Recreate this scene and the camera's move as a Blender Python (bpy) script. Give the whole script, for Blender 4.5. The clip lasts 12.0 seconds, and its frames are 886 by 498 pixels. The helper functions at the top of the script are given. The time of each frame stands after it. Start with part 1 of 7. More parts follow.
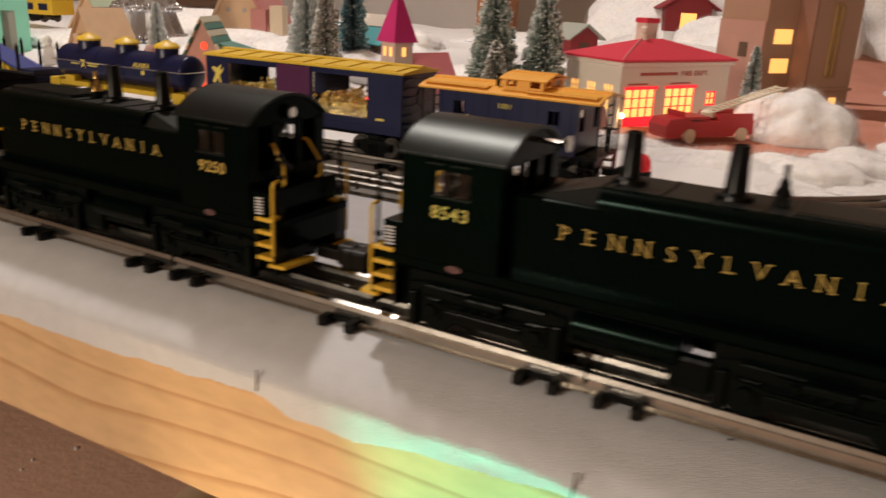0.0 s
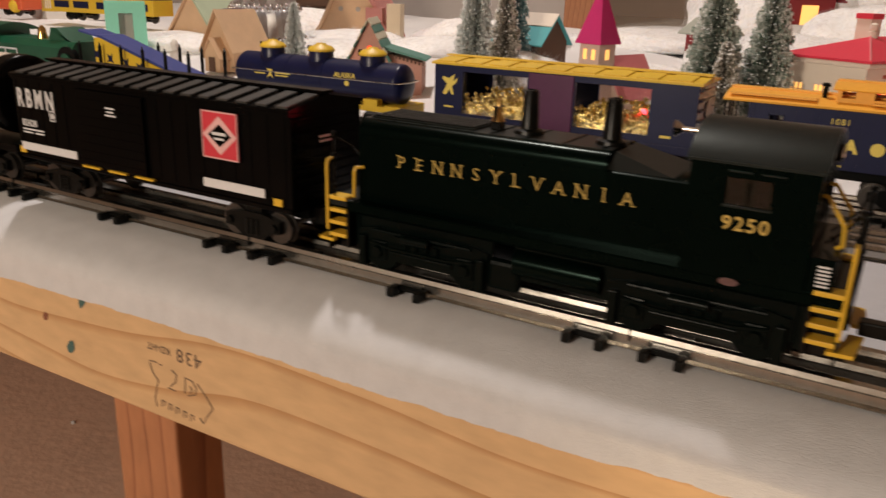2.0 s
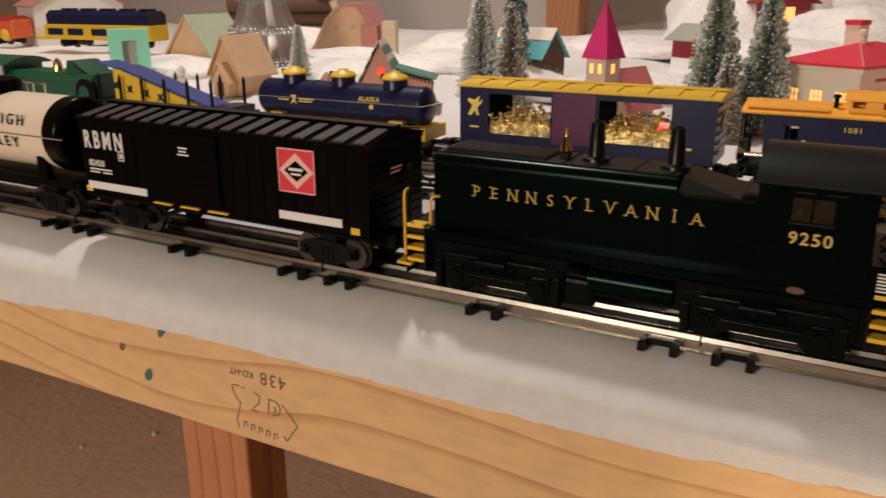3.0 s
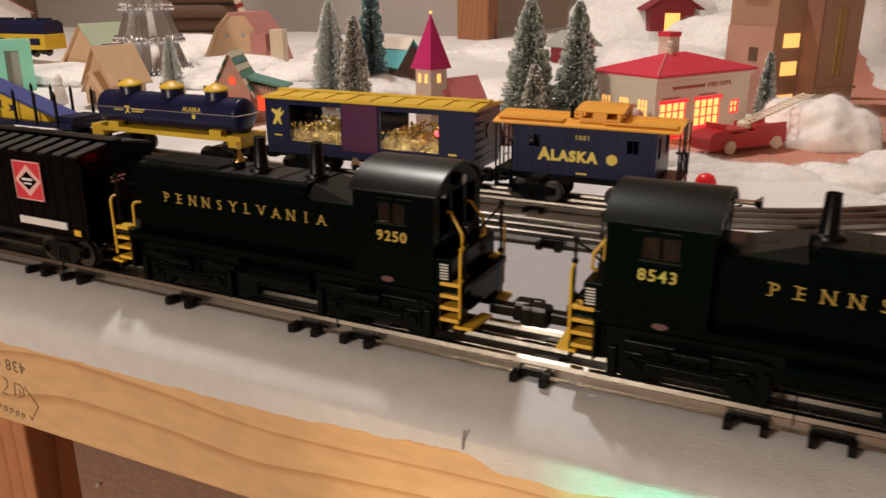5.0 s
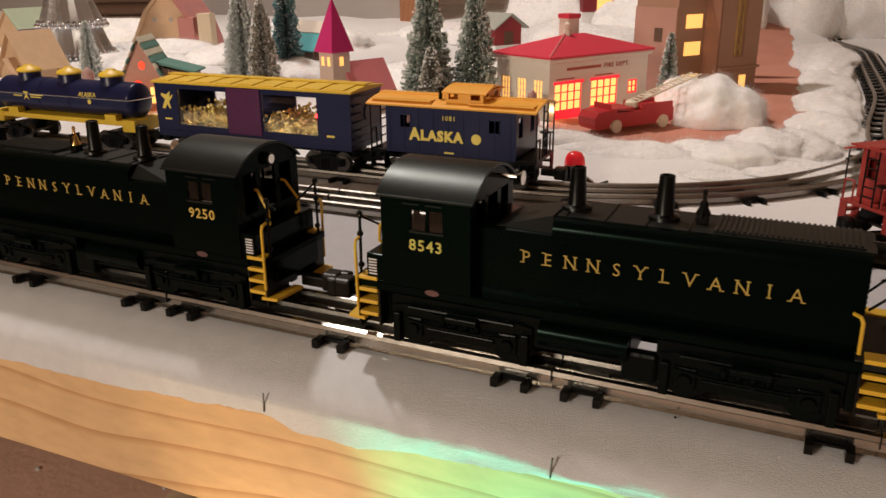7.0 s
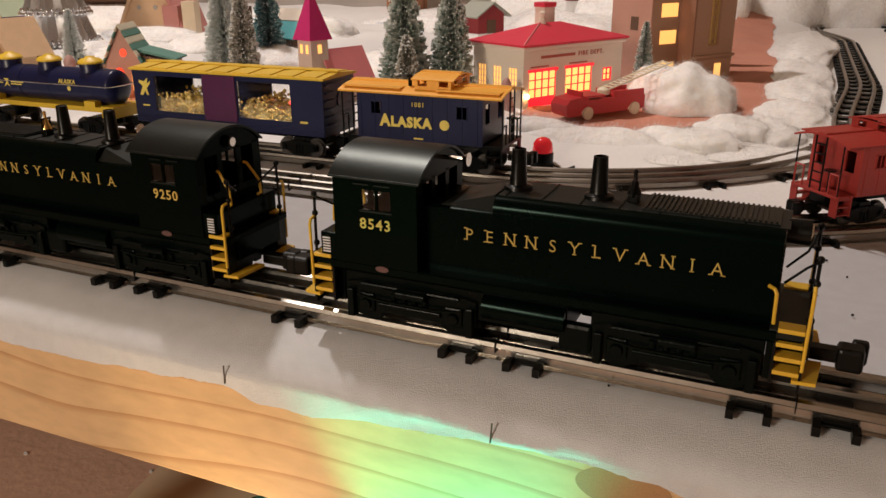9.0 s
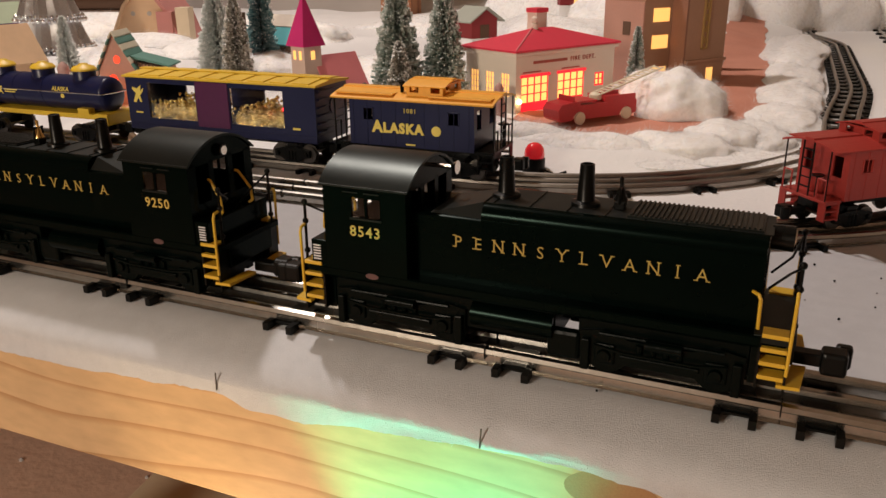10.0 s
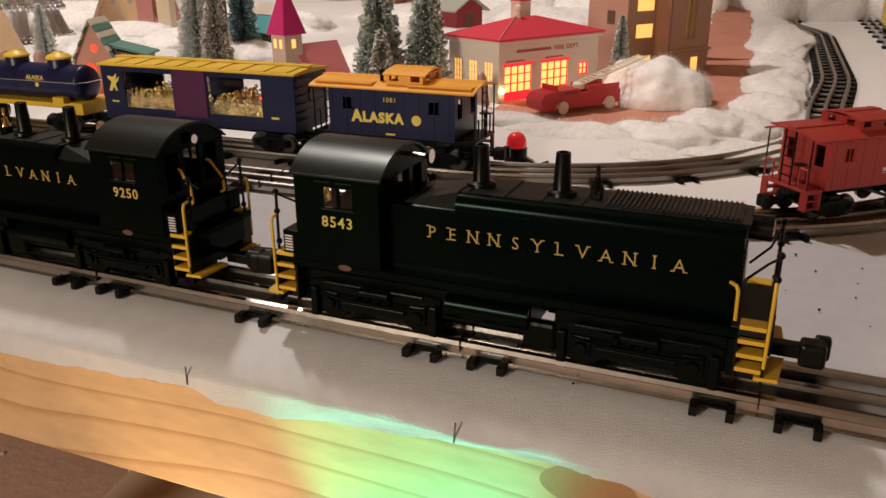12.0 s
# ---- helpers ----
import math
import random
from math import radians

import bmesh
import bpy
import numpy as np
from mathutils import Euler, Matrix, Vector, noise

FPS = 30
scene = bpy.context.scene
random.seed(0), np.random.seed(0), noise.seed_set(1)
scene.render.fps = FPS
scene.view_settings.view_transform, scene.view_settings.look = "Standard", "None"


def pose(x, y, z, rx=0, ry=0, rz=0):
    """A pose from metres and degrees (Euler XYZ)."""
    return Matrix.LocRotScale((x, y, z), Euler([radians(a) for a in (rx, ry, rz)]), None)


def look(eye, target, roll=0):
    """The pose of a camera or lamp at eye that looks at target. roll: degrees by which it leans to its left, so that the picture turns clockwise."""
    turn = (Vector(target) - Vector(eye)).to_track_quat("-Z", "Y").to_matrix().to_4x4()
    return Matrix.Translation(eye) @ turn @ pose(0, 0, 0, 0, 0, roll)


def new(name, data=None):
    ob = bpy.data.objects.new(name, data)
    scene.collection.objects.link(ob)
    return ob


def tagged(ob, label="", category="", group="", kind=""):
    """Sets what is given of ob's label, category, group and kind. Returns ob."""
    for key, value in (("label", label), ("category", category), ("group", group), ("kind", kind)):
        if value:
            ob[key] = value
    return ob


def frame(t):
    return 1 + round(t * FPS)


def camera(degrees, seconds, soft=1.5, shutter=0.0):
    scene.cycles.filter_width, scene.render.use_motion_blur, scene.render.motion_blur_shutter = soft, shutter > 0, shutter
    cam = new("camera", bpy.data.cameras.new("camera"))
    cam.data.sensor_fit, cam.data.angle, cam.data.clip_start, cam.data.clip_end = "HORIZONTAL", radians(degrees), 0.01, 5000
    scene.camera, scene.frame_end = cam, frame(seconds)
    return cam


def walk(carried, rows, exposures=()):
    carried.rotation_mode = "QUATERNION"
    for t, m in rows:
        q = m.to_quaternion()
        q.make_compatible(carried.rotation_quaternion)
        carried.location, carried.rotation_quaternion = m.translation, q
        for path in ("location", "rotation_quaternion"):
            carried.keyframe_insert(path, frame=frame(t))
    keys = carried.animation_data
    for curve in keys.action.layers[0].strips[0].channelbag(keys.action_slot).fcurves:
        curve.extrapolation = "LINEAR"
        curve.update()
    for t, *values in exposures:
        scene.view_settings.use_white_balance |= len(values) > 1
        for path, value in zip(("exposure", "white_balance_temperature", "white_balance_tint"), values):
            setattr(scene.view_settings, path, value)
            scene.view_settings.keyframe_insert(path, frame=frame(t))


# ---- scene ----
cam = camera(58.1, 12.0, shutter=0.5)
METRES, EYE, TILT, LEAN, TURN = 0.66, 0.161, 0.0, 0.0, 28.7
ROWS = [
    (0.0, 0.0, 0.0, 0.0, 0.81, -18.07, -2.5),
    (0.5, -0.1167, 0.0203, -0.0162, 1.37, -18.43, -3.31),
    (1.0, -0.2157, 0.0676, -0.0232, 1.67, -19.03, -3.24),
    (1.5, -0.278, 0.1169, -0.019, 1.15, -18.92, -2.53),
    (2.0, -0.3436, 0.1377, -0.0054, 1.2, -18.56, -1.74),
    (2.5, -0.4085, 0.1339, 0.002, 1.09, -18.76, -0.59),
    (3.0, -0.4222, 0.0953, 0.022, -1.21, -18.17, 0.08),
    (3.5, -0.3736, 0.0832, 0.021, -3.33, -17.84, -0.47),
    (5.5, -0.1095, -0.0371, 0.057, -3.22, -18.58, 0.4),
    (6.0, -0.0689, -0.0473, 0.0543, -3.86, -19.01, 0.55),
    (6.5, -0.0503, -0.0539, 0.0561, -4.54, -19.32, 0.62),
    (7.0, -0.0303, -0.0628, 0.0573, -5.01, -19.53, 0.46),
    (9.0, 0.0014, -0.0964, 0.0589, -5.4, -20.3, 0.34),
    (9.5, 0.0003, -0.1001, 0.0605, -5.47, -20.2, 0.35),
    (10.0, 0.0064, -0.1012, 0.0634, -5.74, -20.06, 0.51),
    (10.5, 0.0083, -0.097, 0.0606, -5.84, -20.22, 0.5),
    (11.0, 0.0078, -0.0933, 0.0569, -5.79, -20.61, 0.36),
    (11.5, 0.0124, -0.0923, 0.0577, -6.01, -20.68, 0.36),
    (12.0, 0.0182, -0.0907, 0.0587, -6.56, -20.71, 0.33),
]
walk(cam, [(t, pose(0, 0, EYE, TILT, LEAN, TURN) @ pose(METRES * x, METRES * y, METRES * z, 90 + pitch, roll, yaw)) for t, x, y, z, yaw, pitch, roll in ROWS])
# ---------------------------------------------------------------- light
world = bpy.data.worlds.new("room_air")
world.use_nodes = True
world.node_tree.nodes["Background"].inputs[0].default_value = (0.9, 0.75, 0.6, 1)
world.node_tree.nodes["Background"].inputs[1].default_value = 0.05
scene.world = world
scene.view_settings.exposure = 0.0


def lamp(name, kind, place, power, colour, size=0.05, aim=None, spread=None, blend=1.0):
    data = bpy.data.lights.new(name, kind)
    data.energy, data.color = power, colour
    if kind == "AREA":
        data.shape, data.size = "DISK", size
    else:
        data.shadow_soft_size = size
    if kind == "SPOT":
        data.spot_size, data.spot_blend = radians(spread), blend
    ob = new(name, data)
    ob.matrix_world = look(place, aim) if aim else pose(*place)
    return ob


lamp("ceiling_bulb", "AREA", (-1.30, 1.16, 2.3), 43, (1.0, 0.875, 0.80), 0.14, (-0.4, 0.6, 0))
lamp("wall_lamp_behind", "AREA", (-0.9, -1.75, 0.64), 30, (1.0, 0.84, 0.67), 0.5, (-0.7, 0.3, -0.3))
lamp("green_projector", "SPOT", (-0.098, 0.190, -0.175), 3.0, (0.004, 1.0, 0.58), 0.010, (-0.100, 0.25, -0.045), 62, 0.6)
lamp("amber_projector", "SPOT", (-0.245, 0.175, -0.20), 1.25, (1.0, 0.72, 0.40), 0.010, (-0.225, 0.25, -0.030), 84, 1.0)


# ---------------------------------------------------------------- materials
def paint(name, colour, rough=0.5, metal=0.0, vary=0.25, grain=60.0, bump=0.15, depth=0.001, second=None, emit=0.0, coat=0.0, sheen=0.0, per=0.0, spec=0.5, thin=False):
    """A procedural surface: colour with stains at a large scale, grain at a small one, and a fine relief."""
    m = bpy.data.materials.new(name)
    m.use_nodes = True
    nt = m.node_tree
    n, link = nt.nodes, nt.links
    b = n["Principled BSDF"]
    co = n.new("ShaderNodeTexCoord")
    big = n.new("ShaderNodeTexNoise")
    big.inputs["Scale"].default_value, big.inputs["Detail"].default_value = grain * 0.2, 4
    small = n.new("ShaderNodeTexNoise")
    small.inputs["Scale"].default_value, small.inputs["Detail"].default_value = grain * 4, 3
    for x in (big, small):
        link.new(co.outputs["Object"], x.inputs["Vector"])
    ramp = n.new("ShaderNodeMix")
    ramp.data_type = "RGBA"
    dark = [c * (1 - vary) for c in colour]
    light = second if second else [min(1, c * (1 + vary)) for c in colour]
    ramp.inputs[6].default_value, ramp.inputs[7].default_value = (*dark, 1), (*light, 1)
    mix = n.new("ShaderNodeMath")
    mix.operation = "MULTIPLY_ADD"
    mix.inputs[1].default_value, mix.inputs[2].default_value = 0.45, 0.0
    add = n.new("ShaderNodeMath")
    add.operation = "MULTIPLY_ADD"
    add.inputs[1].default_value = 0.55
    link.new(small.outputs[0], mix.inputs[0])
    link.new(big.outputs[0], add.inputs[0])
    link.new(mix.outputs[0], add.inputs[2])
    factor = add
    if per:
        isle = n.new("ShaderNodeNewGeometry")
        more = n.new("ShaderNodeMath")
        more.operation = "MULTIPLY_ADD"
        more.inputs[1].default_value = per
        link.new(isle.outputs["Random Per Island"], more.inputs[0])
        shift = n.new("ShaderNodeMath")
        shift.operation = "SUBTRACT"
        shift.inputs[1].default_value = per / 2
        link.new(add.outputs[0], shift.inputs[0])
        link.new(shift.outputs[0], more.inputs[2])
        factor = more
    link.new(factor.outputs[0], ramp.inputs[0])
    link.new(ramp.outputs[2], b.inputs["Base Color"])
    rr = n.new("ShaderNodeMapRange")
    rr.inputs[3].default_value, rr.inputs[4].default_value = max(0.03, rough - 0.12), min(1, rough + 0.12)
    link.new(big.outputs[0], rr.inputs[0])
    link.new(rr.outputs[0], b.inputs["Roughness"])
    b.inputs["Metallic"].default_value = metal
    b.inputs["Specular IOR Level"].default_value = spec
    b.inputs["Coat Weight"].default_value = coat
    b.inputs["Sheen Weight"].default_value = sheen
    if emit:
        b.inputs["Emission Color"].default_value = (*colour, 1)
        b.inputs["Emission Strength"].default_value = emit
    if thin:
        tr = n.new("ShaderNodeBsdfTranslucent")
        mx = n.new("ShaderNodeMixShader")
        mx.inputs[0].default_value = 0.45
        link.new(ramp.outputs[2], tr.inputs[0])
        link.new(b.outputs[0], mx.inputs[1])
        link.new(tr.outputs[0], mx.inputs[2])
        link.new(mx.outputs[0], n["Material Output"].inputs[0])
    if bump:
        bp = n.new("ShaderNodeBump")
        bp.inputs["Strength"].default_value, bp.inputs["Distance"].default_value = bump, depth
        link.new(small.outputs[0], bp.inputs["Height"])
        link.new(bp.outputs[0], b.inputs["Normal"])
    return m


def clear(name, colour=(1, 1, 1), rough=0.03):
    m = bpy.data.materials.new(name)
    m.use_nodes = True
    b = m.node_tree.nodes["Principled BSDF"]
    b.inputs["Base Color"].default_value = (*colour, 1)
    b.inputs["Roughness"].default_value, b.inputs["Transmission Weight"].default_value, b.inputs["IOR"].default_value = rough, 1, 1.45
    return m


BLACK = paint("black_loco_paint", (0.0006, 0.0022, 0.0016), 0.22, 0, 0.4, 40, 0.05, 0.0003, spec=0.06)
BLACK.node_tree.nodes["Principled BSDF"].inputs["Specular Tint"].default_value = (0.60, 1.0, 0.88, 1)
ROOFBLACK = paint("dusty_black_roof_paint", (0.0055, 0.0065, 0.0060), 0.33, 0, 0.35, 60, 0.1, 0.0004, spec=0.26)
ROOFBLACK.node_tree.nodes["Principled BSDF"].inputs["Specular Tint"].default_value = (0.82, 1.0, 0.95, 1)
DARK = paint("black_plastic", (0.0028, 0.0032, 0.0028), 0.30, 0, 0.4, 60, 0.15, 0.0006, spec=0.18)
TRUCKBLACK = paint("black_truck_casting", (0.0010, 0.0030, 0.0024), 0.30, 0, 0.5, 90, 0.25, 0.0008, spec=0.07)
CARBLACK = paint("black_boxcar_paint", (0.0015, 0.0015, 0.0015), 0.24, 0, 0.4, 50, 0.06, 0.0003, spec=0.10)
YELLOW = paint("yellow_enamel", (0.66, 0.41, 0.03), 0.4, 0, 0.2, 80)
LETTER = paint("dulux_gold_lettering", (0.47, 0.33, 0.07), 0.55, 0, 0.25, 120, 0.05)
ALASKAGOLD = paint("yellow_lettering", (0.78, 0.62, 0.12), 0.5, 0, 0.2, 120, 0.05)
WHITEINK = paint("pale_grey_lettering", (0.62, 0.63, 0.65), 0.5, 0, 0.15, 120, 0.05)
BLUE = paint("navy_blue_plastic", (0.007, 0.010, 0.048), 0.33, 0, 0.3, 50, 0.06, spec=0.35)
ROOFYELLOW = paint("worn_yellow_roof_plastic", (0.72, 0.48, 0.03), 0.45, 0, 0.2, 70, 0.15)
ROOFORANGE = paint("orange_yellow_plastic", (0.86, 0.42, 0.05), 0.42, 0, 0.15, 60, 0.1)
CABRED = paint("faded_red_plastic", (0.36, 0.036, 0.028), 0.45, 0, 0.25, 60, 0.12)
STEEL = paint("tinplate_rail", (0.46, 0.44, 0.40), 0.26, 1.0, 0.45, 45, 0.15, 0.0006)
OLDSTEEL = paint("dull_tinplate_rail", (0.36, 0.33, 0.30), 0.38, 1.0, 0.4, 45, 0.15, 0.0006)
WHEEL = paint("grey_wheel_metal", (0.13, 0.12, 0.11), 0.35, 1.0, 0.3, 90)
CHROME = paint("bright_metal", (0.75, 0.72, 0.66), 0.15, 1.0, 0.15, 90, 0.05)
BRASS = paint("brass", (0.75, 0.50, 0.18), 0.25, 1.0, 0.2, 90, 0.05)
GOLD = paint("gold_nuggets", (0.84, 0.64, 0.27), 0.22, 1.0, 0.3, 200, 0.4, 0.002, per=0.6)
FELT = paint("grey_white_felt", (0.58, 0.595, 0.625), 0.95, 0, 0.20, 420, 0.7, 0.0007, sheen=0.25)
SNOW = paint("white_batting", (0.87, 0.87, 0.87), 0.95, 0, 0.05, 45, 0.28, 0.003, sheen=0.3)
COTTON = paint("white_cotton_wool", (0.95, 0.94, 0.93), 1.0, 0, 0.03, 45, 0.2, 0.002, sheen=0.5)
COTTON.node_tree.nodes["Principled BSDF"].inputs["Subsurface Weight"].default_value = 0.6
COTTON.node_tree.nodes["Principled BSDF"].inputs["Subsurface Radius"].default_value = (0.02, 0.018, 0.016)
COTTON.node_tree.nodes["Principled BSDF"].inputs["Subsurface Scale"].default_value = 0.6
NAPWHITE = paint("loose_felt_fibre", (0.80, 0.80, 0.80), 1.0, 0, 0.05, 60, 0, thin=True)
BACKING = paint("brown_mat_backing", (0.17, 0.085, 0.045), 0.9, 0, 0.3, 200, 0.2)
CARD = paint("brown_brick_card", (0.40, 0.23, 0.15), 0.8, 0, 0.2, 90, 0.2)
ROSECARD = paint("rose_brick_card", (0.50, 0.27, 0.21), 0.8, 0, 0.2, 90, 0.2)
TANCARD = paint("glittered_tan_card", (0.66, 0.45, 0.28), 0.8, 0, 0.2, 220, 0.5)
PINKCARD = paint("glittered_pink_card", (0.52, 0.22, 0.20), 0.8, 0, 0.2, 220, 0.5)
CREAM = paint("cream_plastic_walls", (0.80, 0.72, 0.62), 0.5, 0, 0.06, 50, 0.1)
FIRERED = paint("red_plastic_roof", (0.72, 0.045, 0.085), 0.4, 0, 0.12, 50, 0.08)
TRUCKRED = paint("worn_red_plastic", (0.50, 0.03, 0.035), 0.38, 0, 0.25, 80, 0.1)
MAGENTA = paint("magenta_glittered_card", (0.58, 0.02, 0.17), 0.6, 0, 0.3, 220, 0.5)
PINKROOF = paint("salmon_pink_card", (0.72, 0.22, 0.24), 0.7, 0, 0.15, 220, 0.4)
TEAL = paint("turquoise_card", (0.10, 0.42, 0.46), 0.7, 0, 0.3, 200, 0.3)
DARKWOOD = paint("dark_brown_card", (0.12, 0.065, 0.04), 0.8, 0, 0.3, 90, 0.3)
GREEN = paint("dark_green_plastic", (0.012, 0.085, 0.045), 0.35, 0, 0.3, 50, 0.06)
ROADC = paint("terracotta_road_cloth", (0.62, 0.22, 0.14), 0.95, 0, 0.25, 70, 0.5, 0.002, second=(0.74, 0.36, 0.26))
CONCRETE = paint("brown_concrete", (0.74, 0.52, 0.41), 0.85, 0, 0.26, 12, 0.5, 0.005)
WALLGREY = paint("grey_wall_paint", (0.42, 0.38, 0.35), 0.8, 0, 0.06, 8, 0.1)
WALLTAN = paint("beige_wall_paint", (0.55, 0.44, 0.34), 0.8, 0, 0.06, 8, 0.1)
NEEDLE = paint("frosted_green_bristle", (0.27, 0.40, 0.32), 0.8, 0, 0.3, 90, 0, second=(0.94, 0.95, 0.92), per=1.1, thin=True)
NEEDLEPALE = paint("snowy_pale_green_bristle", (0.80, 0.86, 0.84), 0.8, 0, 0.2, 90, 0, second=(0.94, 0.95, 0.94), per=1.0, thin=True)
NEEDLETEAL = paint("teal_bristle", (0.12, 0.34, 0.38), 0.8, 0, 0.3, 90, 0, second=(0.50, 0.68, 0.70), per=1.0, thin=True)
NEEDLEBROWN = paint("snow_tipped_dark_bristle", (0.30, 0.30, 0.22), 0.8, 0, 0.3, 90, 0, second=(0.94, 0.90, 0.84), per=1.2, thin=True)
GLOWAMBER = paint("lit_amber_pane", (1.0, 0.52, 0.14), 0.5, 0, 0.25, 60, 0, emit=1.1)
GLOWHOT = paint("lit_yellow_pane", (1.0, 0.50, 0.13), 0.5, 0, 0.3, 60, 0, emit=1.6)
GLOWRED = paint("lit_red_pane", (1.0, 0.05, 0.015), 0.5, 0, 0.2, 60, 0, emit=1.2)
REDLENS = paint("red_lens", (0.75, 0.02, 0.03), 0.2, 0, 0.1, 60, 0, emit=0.25, coat=0.6)
REDGLOW = paint("lit_red_lens", (1.0, 0.04, 0.06), 0.2, 0, 0.1, 60, 0, emit=4.0)
SILVERBEAD = paint("silver_glass_bead", (0.75, 0.76, 0.78), 0.10, 1.0, 0.3, 90, 0, per=0.7)
SILVER = paint("pleated_silver_foil", (0.62, 0.62, 0.63), 0.3, 0.8, 0.3, 60, 0.3)
DUSTY = paint("brown_dust_on_black_paint", (0.0084, 0.0083, 0.0073), 0.42, 0, 0.45, 70, 0.12, 0.0004)
DUSTY.node_tree.nodes["Principled BSDF"].inputs["Specular IOR Level"].default_value = 0.22
DUSTY.node_tree.nodes["Principled BSDF"].inputs["Specular Tint"].default_value = (0.8, 1.0, 0.95, 1)
PANE = clear("window_glass")
MINT = paint("mint_green_card", (0.30, 0.78, 0.60), 0.7, 0, 0.12, 120, 0.2)
BONE = paint("ivory_plastic", (0.75, 0.68, 0.52), 0.5, 0, 0.15, 90, 0.1)
TANKWHITE = paint("aged_white_tank_paint", (0.66, 0.58, 0.48), 0.45, 0, 0.15, 40, 0.1)
ORANGE = paint("orange_red_plastic", (0.70, 0.12, 0.04), 0.4, 0, 0.2, 50, 0.1)
INK = paint("dark_stamp_ink", (0.13, 0.085, 0.06), 0.8, 0, 0.5, 200, 0)
KNOT = paint("dark_wood_knot", (0.20, 0.07, 0.035), 0.7, 0, 0.4, 300, 0.2)
KNOTWOOD = paint("brown_knot_wood", (0.36, 0.20, 0.09), 0.7, 0, 0.35, 260, 0.2)
TEALSTAIN = paint("teal_stain_on_knot", (0.05, 0.11, 0.10), 0.7, 0, 0.4, 300, 0.2)
TEALGLASS = clear("teal_glass", (0.1, 0.65, 0.6), 0.1)


def wisps(name):
    """Thin pulled cotton: white fibre clumps with gaps between them."""
    m = bpy.data.materials.new(name)
    m.use_nodes = True
    n, link = m.node_tree.nodes, m.node_tree.links
    b = n["Principled BSDF"]
    b.inputs["Base Color"].default_value, b.inputs["Roughness"].default_value = (0.9, 0.89, 0.88, 1), 1.0
    co = n.new("ShaderNodeTexCoord")
    t = n.new("ShaderNodeTexNoise")
    t.inputs["Scale"].default_value, t.inputs["Detail"].default_value, t.inputs["Distortion"].default_value = 70, 5, 1.4
    link.new(co.outputs["Object"], t.inputs["Vector"])
    r = n.new("ShaderNodeMapRange")
    r.inputs[1].default_value, r.inputs[2].default_value, r.inputs[3].default_value, r.inputs[4].default_value = 0.42, 0.80, 0.0, 0.20
    link.new(t.outputs[0], r.inputs[0])
    link.new(r.outputs[0], b.inputs["Alpha"])
    return m


WISP = wisps("wispy_cotton")


def wood(name, base, ring, along=(2.2, 5.0, 6.0), rings=45.0, axis="Z"):
    """Softwood with long wavy grain lines, fine streaks and soft stains."""
    m = bpy.data.materials.new(name)
    m.use_nodes = True
    nt = m.node_tree
    n, link = nt.nodes, nt.links
    b = n["Principled BSDF"]
    co = n.new("ShaderNodeTexCoord")
    mp = n.new("ShaderNodeMapping")
    mp.inputs["Scale"].default_value = along
    link.new(co.outputs["Object"], mp.inputs[0])
    warp = n.new("ShaderNodeTexNoise")
    warp.inputs["Scale"].default_value, warp.inputs["Detail"].default_value = 1.0, 1.5
    link.new(mp.outputs[0], warp.inputs["Vector"])
    cut = n.new("ShaderNodeSeparateXYZ")
    link.new(co.outputs["Object"], cut.inputs[0])
    across = n.new("ShaderNodeMath")
    across.operation = "MULTIPLY"
    across.inputs[1].default_value = rings
    link.new(cut.outputs["XYZ".index(axis)], across.inputs[0])
    mul = n.new("ShaderNodeMath")
    mul.operation = "MULTIPLY_ADD"
    mul.inputs[1].default_value = 6.5
    link.new(warp.outputs[0], mul.inputs[0])
    link.new(across.outputs[0], mul.inputs[2])
    fr = n.new("ShaderNodeMath")
    fr.operation = "FRACT"
    link.new(mul.outputs[0], fr.inputs[0])
    ramp = n.new("ShaderNodeValToRGB")
    ramp.color_ramp.elements[0].position, ramp.color_ramp.elements[0].color = 0.0, (*base, 1)
    ramp.color_ramp.elements[1].position, ramp.color_ramp.elements[1].color = 1.0, (*ring, 1)
    e = ramp.color_ramp.elements.new(0.82)
    e.color = (*[0.86 * a + 0.14 * c for a, c in zip(base, ring)], 1)
    link.new(fr.outputs[0], ramp.inputs[0])
    streak = n.new("ShaderNodeTexNoise")
    streak.inputs["Scale"].default_value, streak.inputs["Detail"].default_value = 22, 5
    link.new(mp.outputs[0], streak.inputs["Vector"])
    mix = n.new("ShaderNodeMix")
    mix.data_type, mix.blend_type = "RGBA", "MULTIPLY"
    mix.inputs[0].default_value = 0.35
    link.new(ramp.outputs[0], mix.inputs[6])
    link.new(streak.outputs[0], mix.inputs[7])
    link.new(mix.outputs[2], b.inputs["Base Color"])
    b.inputs["Roughness"].default_value = 0.62
    bp = n.new("ShaderNodeBump")
    bp.inputs["Strength"].default_value, bp.inputs["Distance"].default_value = 0.15, 0.001
    link.new(streak.outputs[0], bp.inputs["Height"])
    link.new(bp.outputs[0], b.inputs["Normal"])
    return m


PINE = wood("pine_lumber", (0.70, 0.47, 0.25), (0.50, 0.27, 0.11))
REDWOOD = wood("reddish_post_wood", (0.46, 0.20, 0.09), (0.26, 0.09, 0.04), (6.0, 6.0, 2.2), 60.0, "X")


# ---------------------------------------------------------------- mesh tools
def B():
    return bmesh.new()


